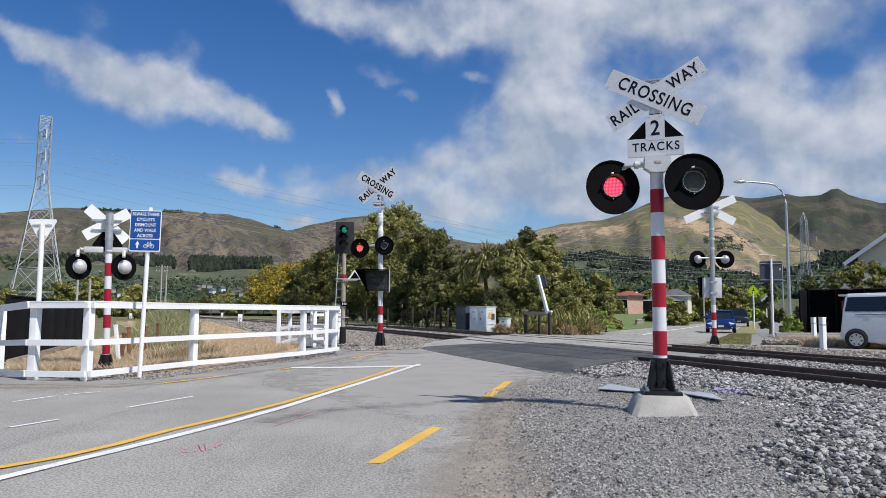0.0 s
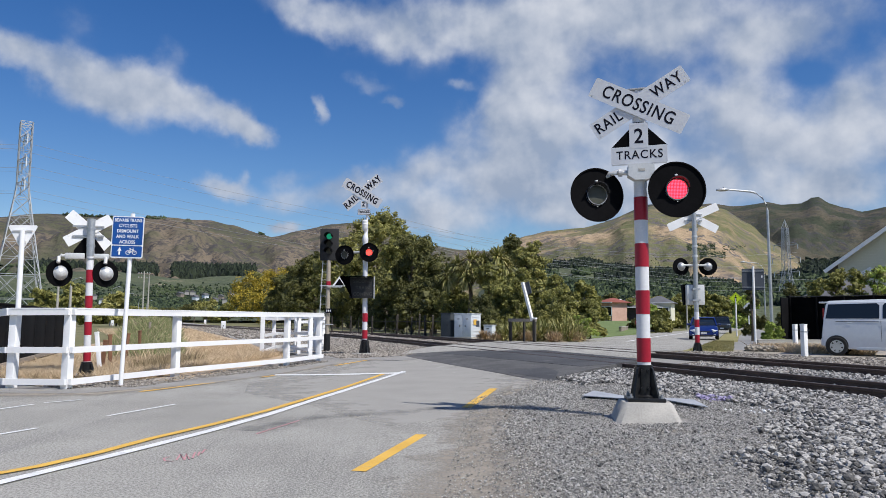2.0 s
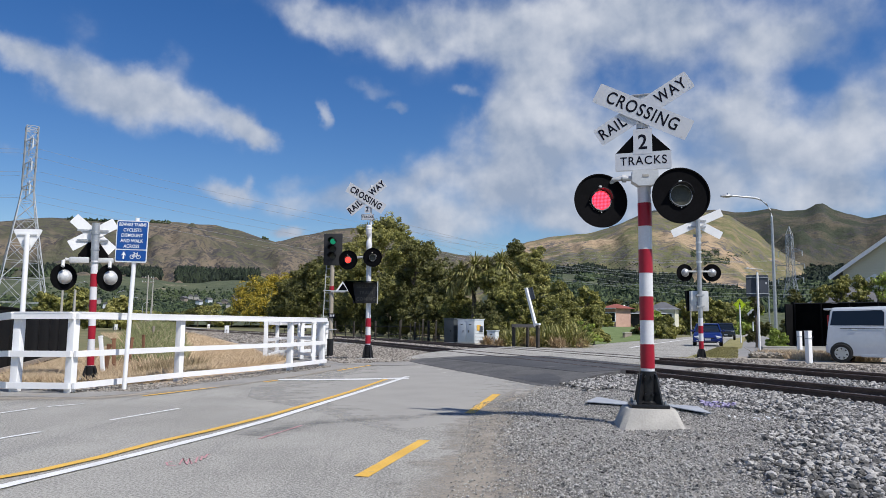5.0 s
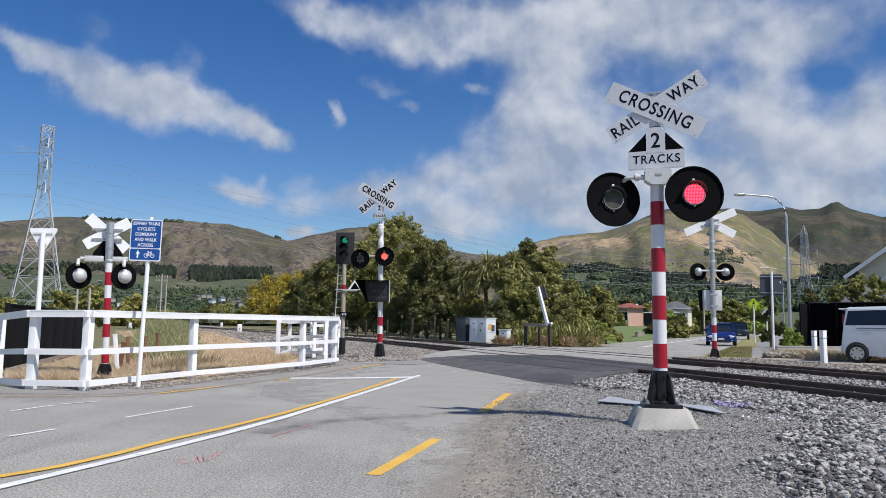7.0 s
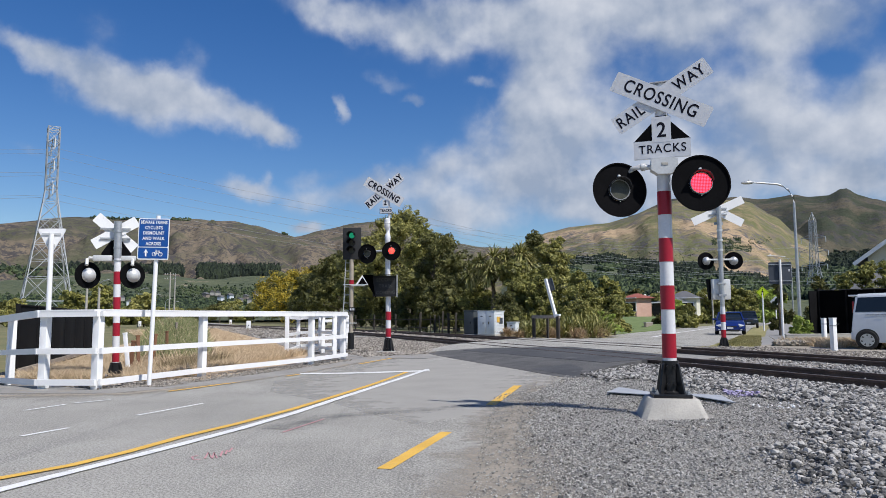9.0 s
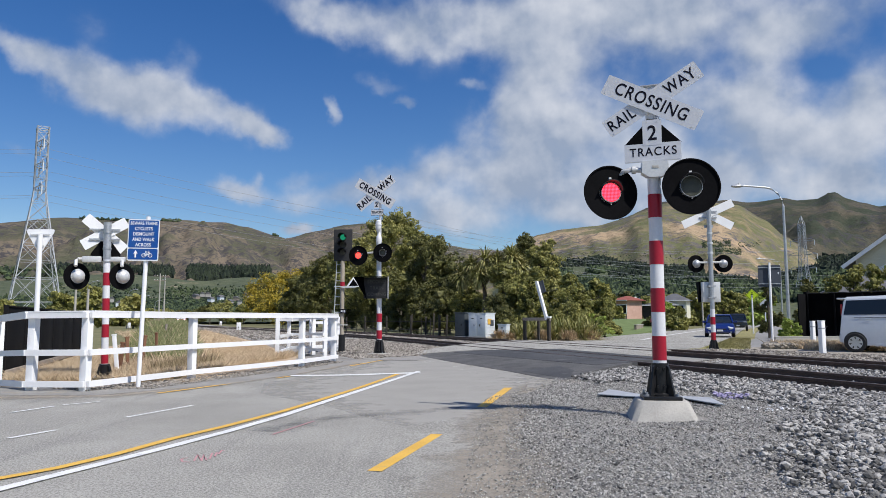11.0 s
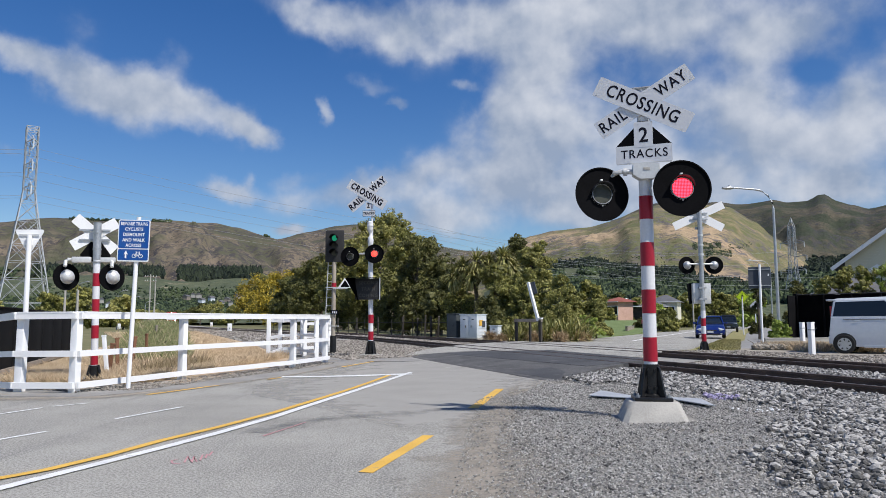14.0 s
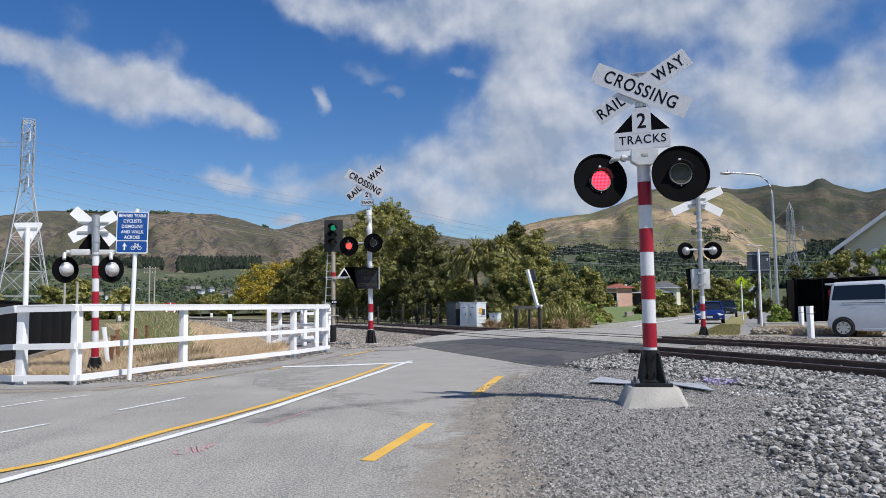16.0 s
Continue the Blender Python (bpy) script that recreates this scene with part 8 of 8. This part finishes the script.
# ---------------- vehicles ----------------
def wheel(parent, x, y, r, w, spokes=6):
    m = Matrix.Translation((x, y, r)) @ Matrix.Rotation(radians(90), 4, "Y")
    t = part("wheel", lathe([(r * 0.62, -w / 2), (r * 0.93, -w / 2), (r, -w * 0.36), (r, w * 0.36), (r * 0.93, w / 2), (r * 0.62, w / 2), (r * 0.62, -w / 2)], 28), TYRE, parent, "black tyre")
    t.matrix_basis = m
    s = 1 if x > 0 else -1
    rim = part("rim", lathe([(r * 0.64, s * w * 0.50), (r * 0.60, s * w * 0.42), (r * 0.56, s * w * 0.28), (0.0, s * w * 0.24)], 28), TRIM, t)
    bm = lathe([(r * 0.66, s * w * 0.49), (r * 0.66, s * w * 0.52), (r * 0.58, s * w * 0.52), (r * 0.58, s * w * 0.45)], 28)
    for k in range(spokes):
        a = 2 * math.pi * k / spokes
        d = Vector((math.cos(a), math.sin(a), 0))
        beam(d * r * 0.08 + Vector((0, 0, s * w * 0.46)), d * r * 0.60 + Vector((0, 0, s * w * 0.48)), 0.09 * r / 0.31, 0.03, bm)
    lathe([(r * 0.16, s * w * 0.40), (r * 0.16, s * w * 0.52), (0, s * w * 0.53)], 16, None, bm)
    part("wheel_face", bm, RIM, t, "silver alloy wheel")


def hull(profile, half, top_half, z0, z1, bm=None, bevel=0.05):
    """A car body from its side outline (y forward, z), narrowing from half width at z0 to top_half at z1."""
    bm = bm or bmesh.new()

    def hw(z):
        k = min(1, max(0, (z - z0) / (z1 - z0)))
        return half + (top_half - half) * k
    L = [bm.verts.new((-hw(z), y, z)) for y, z in profile]
    R = [bm.verts.new((hw(z), y, z)) for y, z in profile]
    n = len(profile)
    bm.faces.new(L)
    bm.faces.new(R[::-1])
    for i in range(n):
        bm.faces.new((L[(i + 1) % n], L[i], R[i], R[(i + 1) % n]))
    bmesh.ops.recalc_face_normals(bm, faces=bm.faces)
    if bevel:
        bmesh.ops.bevel(bm, geom=[e for e in bm.edges if (e.verts[0].co.x > 0) == (e.verts[1].co.x > 0)], offset=bevel, segments=3, affect="EDGES", profile=0.6, clamp_overlap=True)
    return bm


def car(at, turn, paint_mat, label, length=4.2, width=1.72, height=1.46, suv=False, lights=True):
    """A hatchback or off-roader, nose to -y in its own space (so turn 0 faces the camera)."""
    t = thing("car", pose(at[0], at[1], land(*at) + 0.01, 0, 0, turn), label, "car", "cars on the street")
    f, b, h = -length / 2, length / 2, height
    belt = h * (0.62 if not suv else 0.60)
    bonnet = h * (0.56 if not suv else 0.58)
    g = 0.20 if not suv else 0.34
    nose = bonnet * (0.66 if not suv else 0.80)
    body = [(f + 0.12, g + 0.04), (f, g + 0.2), (f + 0.02, nose), (f + 0.16 if suv else f + 0.30, bonnet * 0.92), (f + length * 0.26, belt), (b - 0.35, belt + 0.04), (b - 0.05, belt), (b, g + 0.35), (b - 0.05, g + 0.05)]
    hw = width / 2
    part("body", hull(body, hw, hw * 0.93, g + 0.4, belt, None, 0.06), paint_mat, t)
    cab = [(f + length * 0.25, belt - 0.02), (f + length * 0.42, h - 0.07), (b - 0.75 if not suv else b - 0.3, h - 0.07), (b - 0.12, belt + 0.02)]
    glass_part = part("window_glass", hull(cab, hw * 0.925, hw * 0.74, belt, h, None, 0.03), WINDOW, t, "dark window glass")
    roof = [(f + length * 0.405, h - 0.085), (f + length * 0.43, h - 0.03), (0.1, h), (b - 0.7 if not suv else b - 0.28, h - 0.03), (b - 0.62 if not suv else b - 0.22, h - 0.09)]
    part("roof", hull(roof, hw * 0.78, hw * 0.72, h - 0.09, h, None, 0.02), paint_mat, t)
    for s in (-1, 1):
        bm = beam((s * hw * 0.91, f + length * 0.25, belt), (s * hw * 0.745, f + length * 0.415, h - 0.06), 0.07, 0.06)
        part("pillar", bm, paint_mat, t)
        part("pillar", beam((s * hw * 0.925, 0.25, belt), (s * hw * 0.75, 0.22, h - 0.06), 0.09, 0.04), paint_mat, t)
        part("door_mirror", box(0.20, 0.10, 0.14, (s * (hw + 0.08), f + length * 0.30, belt + 0.06), 0.03), paint_mat, t)
        lamp = part("headlight", box(0.34, 0.34 if not suv else 0.16, 0.14 if not suv else 0.2, (s * hw * 0.73, f + 0.16, nose + 0.03), 0.055, Matrix.Rotation(radians(s * 24 if not suv else 0), 4, "Z") @ Matrix.Rotation(radians(20 if not suv else 0), 4, "X")), HEADLIGHT, t, "clear headlight")
        part("indicator", box(0.12, 0.05, 0.05, (s * hw * 0.74, f + 0.0, g + 0.12), 0.015), HEADLIGHT, lamp)
        part("arch", lathe([(0.36, -0.02), (0.36, 0.02), (0.0, 0.02)], 24, Matrix.Translation((s * (hw - 0.016), f + 0.78, 0.32)) @ Matrix.Rotation(radians(90), 4, "Y")), TRIM, t)
        for y in (f + 0.78, b - 0.75):
            wheel(t, s * (hw - 0.07), y, 0.31 if not suv else 0.36, 0.2)
    part("bumper", box(width * 0.96, 0.14, 0.20, (0, f + 0.05, g + 0.16), 0.05), paint_mat if not suv else TRIM, t)
    gr = part("grille", box(width * 0.42, 0.05, 0.08 if not suv else 0.16, (0, f + 0.005, nose - 0.04), 0.02), TRIM, t, "black grille")
    part("number_plate", box(0.36, 0.02, 0.12, (0, f - 0.035, g + 0.22)), SIGN_FACE, t, "plain white plate")
    part("intake", box(width * 0.6, 0.04, 0.10, (0, f - 0.01, g + 0.05), 0.02), TRIM, t)
    if suv:
        part("bull_bar", pipe([(-hw * 0.8, f - 0.06, g + 0.1), (-hw * 0.8, f - 0.12, bonnet * 0.85), (hw * 0.8, f - 0.12, bonnet * 0.85), (hw * 0.8, f - 0.06, g + 0.1)], 0.035, 8), CAST, t)
        part("roof_rack", box(width * 0.7, 1.4, 0.06, (0, 0.5, h + 0.03), 0.02), TRIM, t)
    part("wiper", beam((-0.4, f + length * 0.262, belt + 0.03), (0.1, f + length * 0.275, belt + 0.06), 0.02, 0.02), TRIM, glass_part)
    return t


car((18.2, 47.6), -21, CAR_BLUE, "bright blue hatchback waiting in the lane", 4.1, 1.75, 1.46)
car((32.0, 78.5), -22, CAR_DARK, "dark green off-roader waiting behind the blue car", 4.5, 1.85, 1.80, True)
car((98, 226), -22, CAR_RED, "red car far down the street", 4.2, 1.75, 1.5)
car((92, 232), -22, CAR_WHITE, "pale car far down the street", 4.3, 1.75, 1.6)


def van():
    """White people-carrier parked across the yard, its tail towards the street."""
    t = thing("van", pose(15.12, 22.95, land(14.5, 23.6) + 0.01, 0, 0, -125), "white people carrier van parked on the gravel yard", "van")
    # own space: nose to +y, side that shows is -x ... turned so that the nose points right
    hw, L, h = 0.84, 4.3, 1.80
    body = [(-2.13, 0.34), (-2.17, 0.62), (-2.10, 1.18), (1.25, 1.16), (1.95, 0.98), (2.12, 0.74), (2.15, 0.32), (2.05, 0.22), (-2.02, 0.22)]
    part("body", hull(body, hw, hw * 0.97, 0.5, 1.18, None, 0.05), CAR_WHITE, t, "white painted body")
    upper = [(-2.11, 1.16), (-2.02, 1.67), (-1.90, 1.74), (0.55, 1.77), (0.95, 1.66), (1.62, 1.15)]
    part("cabin", hull(upper, hw * 0.965, hw * 0.84, 1.16, 1.77, None, 0.04), CAR_WHITE, t)
    part("roof", hull([(-2.08, 1.71), (-1.92, 1.78), (-0.4, 1.82), (0.6, 1.79), (0.75, 1.73)], hw * 0.80, hw * 0.74, 1.71, 1.82, None, 0.03), CAR_WHITE, t)
    part("roof_spoiler", box(1.36, 0.24, 0.05, (0, -2.11, 1.725), 0.02), CAR_WHITE, t)
    for s in (-1, 1):
        for pts, nm in (([(-2.04, 1.20), (-1.95, 1.66), (-0.58, 1.69), (-0.51, 1.62), (-0.53, 1.20)], "side_window"), ([(-0.44, 1.20), (-0.42, 1.62), (-0.36, 1.69), (0.45, 1.68), (0.98, 1.20)], "side_window")):
            bm = bmesh.new()
            vs = []
            for y, z in pts:
                k = (z - 1.16) / 0.61
                vs.append(bm.verts.new((s * (hw * 0.965 + (hw * 0.84 - hw * 0.965) * k + 0.006), y, z)))
            bm.faces.new(vs if s > 0 else vs[::-1])
            r = bmesh.ops.extrude_face_region(bm, geom=bm.faces[:])
            for v in [g for g in r["geom"] if isinstance(g, bmesh.types.BMVert)]:
                v.co.x -= s * 0.02
            bmesh.ops.recalc_face_normals(bm, faces=bm.faces)
            part(nm, bm, WINDOW, t, "dark tinted side window", 0)
        part("tail_light", box(0.03, 0.06, 0.36, (s * hw * 0.80, -2.10, 1.36), 0.01), TAIL, t, "red tail light")
        part("door_handle", box(0.03, 0.16, 0.035, (s * (hw - 0.005), -0.23, 1.03), 0.01), CAR_WHITE, t)
        part("fuel_flap", box(0.01, 0.17, 0.03, (s * (hw - 0.002), -1.36, 1.06), 0.004), CABINET, t)
        part("sill", box(0.05, 2.4, 0.10, (s * (hw - 0.02), 0.0, 0.25), 0.02), CAR_WHITE, t)
        for y in (-0.49, 0.62):
            part("door_gap", box(0.004, 0.010, 0.78, (s * (hw * 0.992), y, 0.74)), TRIM, t)
        part("slide_rail", box(0.006, 1.2, 0.018, (s * (hw * 0.985), -1.15, 1.10)), TRIM, t)
        for y in (-1.74, 1.20):
            wheel(t, s * (hw - 0.07), y, 0.305, 0.19, 7)
            part("wheel_arch", lathe([(0.33, -0.03), (0.33, 0.02), (0.0, 0.02)], 28, Matrix.Translation((s * (hw - 0.016), y, 0.33)) @ Matrix.Rotation(radians(90 * s), 4, "Y")), TRIM, t)
    part("rear_bumper", box(1.62, 0.16, 0.26, (0, -2.12, 0.44), 0.06), CAR_WHITE, t)
    part("rear_window", box(1.30, 0.02, 0.48, (0, -2.075, 1.49), 0.005, Matrix.Rotation(radians(-9), 4, "X")), WINDOW, t)


van()


def street_van():
    t = thing("van", pose(104, 224, land(104, 224), 0, 0, 90), "teal delivery van driving on a far street", "van")
    part("body", hull([(-2.4, 0.4), (-2.4, 2.2), (1.2, 2.3), (1.9, 1.3), (2.4, 1.1), (2.4, 0.4)], 0.95, 0.85, 0.5, 2.3, None, 0.06), TEAL, t)
    part("windscreen", box(1.5, 0.9, 0.05, (0, 1.6, 1.82), 0.01, Matrix.Rotation(radians(-55), 4, "X")), WINDOW, t)
    for s in (-1, 1):
        for y in (-1.5, 1.5):
            wheel(t, s * 0.86, y, 0.34, 0.2)
        part("side_window", box(0.03, 0.8, 0.5, (s * 0.89, 0.9, 1.7), 0.01), WINDOW, t)
    return t


TEAL = mat("teal vehicle paint", (0.02, 0.24, 0.20), (0.03, 0.30, 0.25), 0.35, scale=1, fine=10, bump=0, coat=0.6)
STREET_VAN = street_van()


# ---------------- the train, far up the line ----------------
def train():
    t = thing("locomotive", pose(*xy(GAUGE / 2, 290), rail_top(290)), "distant red and black diesel locomotive with lit headlights", "locomotive")
    part("frame", box(2.6, 15.0, 0.9, (0, 7.5, 0.95), 0.05), CAST, t)
    part("cab", hull([(0.0, 1.3), (0.0, 2.3), (0.5, 3.55), (3.0, 3.65), (3.0, 1.3)], 1.32, 1.22, 1.4, 3.6, None, 0.08), CAR_RED, t, "red driving cab")
    part("hood", box(2.3, 12.0, 2.1, (0, 9.0, 2.45), 0.08), CAR_RED, t)
    for x in (-0.62, 0.62):
        part("windscreen", box(0.95, 0.06, 0.75, (x, 0.22, 2.88), 0.02, Matrix.Rotation(radians(-22), 4, "X")), WINDOW, t)
        part("headlight", bar((x * 1.45, -0.06, 1.45), (x * 1.45, 0.02, 1.45), 0.19, seg=14), TRAIN_LAMP, t, "lit white headlight")
    part("headlight", bar((0, 0.30, 3.45), (0, 0.42, 3.45), 0.16, seg=14), TRAIN_LAMP, t, "lit white headlight")
    part("nose_band", box(2.5, 0.04, 0.22, (0, -0.03, 1.75), 0.01), SIGN_FACE, t)
    part("coupler", box(0.4, 0.5, 0.35, (0, -0.3, 0.85), 0.05), CAST, t)
    for y in (2.5, 4.2, 11.0, 12.8):
        for x in (-0.53, 0.53):
            part("wheel", bar((x - 0.07, y, 0.48), (x + 0.07, y, 0.48), 0.48, seg=20), RAIL, t)
    for k in range(3):
        part("wagon", box(2.5, 13.5, 2.3, (0, 23 + 14.5 * k, 2.3), 0.05), (CABINET_DARK, BRICK, CABINET)[k], t, "container wagon")
    return t


TRAIN_LAMP = lit("train headlight", (1.0, 0.92, 0.85), 3.0)
TRAIN = train()


# ---------------- what moves ----------------
def flash_rows(side):
    """The arrays of a pair show by turns: right from 0.29 s for 0.35 s, left for the rest of each 0.715 s."""
    shown, hidden = pose(0, -0.024, 0), pose(0, 0.012, 0)
    edges = [(0.0, False)]
    k = 0
    while True:
        a, b = 0.29 + 0.715 * k, 0.64 + 0.715 * k
        if a >= 16:
            break
        edges += [(a, True), (b, False)]
        k += 1
    rows = []
    for i, (t0, right) in enumerate(edges):
        t1 = edges[i + 1][0] if i + 1 < len(edges) else 16.04
        on = right == (side == "right")
        first = math.ceil(t0 * FPS - 0.01) / FPS
        last = (math.ceil(t1 * FPS - 0.01) - 1) / FPS
        rows.append((first, shown if on else hidden))
        rows.append((min(last, 16.0), shown if on else hidden))
    return [r for r in rows if r[0] <= 16.0]


def motions():
    for led, side in LEDS:
        walk(led, flash_rows(side))
    rows = []
    for k in range(17):
        u = 292 - 6.6 * k
        x, y = xy(GAUGE / 2, u)
        x2, y2 = xy(GAUGE / 2, u + 8)
        rows.append((float(k), pose(x, y, rail_top(u), 0, 0, math.degrees(math.atan2(y2 - y, x2 - x)) - 90)))
    walk(TRAIN, rows)
    walk(STREET_VAN, [(float(k), pose(106 - 5.0 * k, 226 + 1.2 * k, land(106 - 5.0 * k, 226), 0, 0, 76.5)) for k in (0, 4, 8, 12, 16)])


motions()
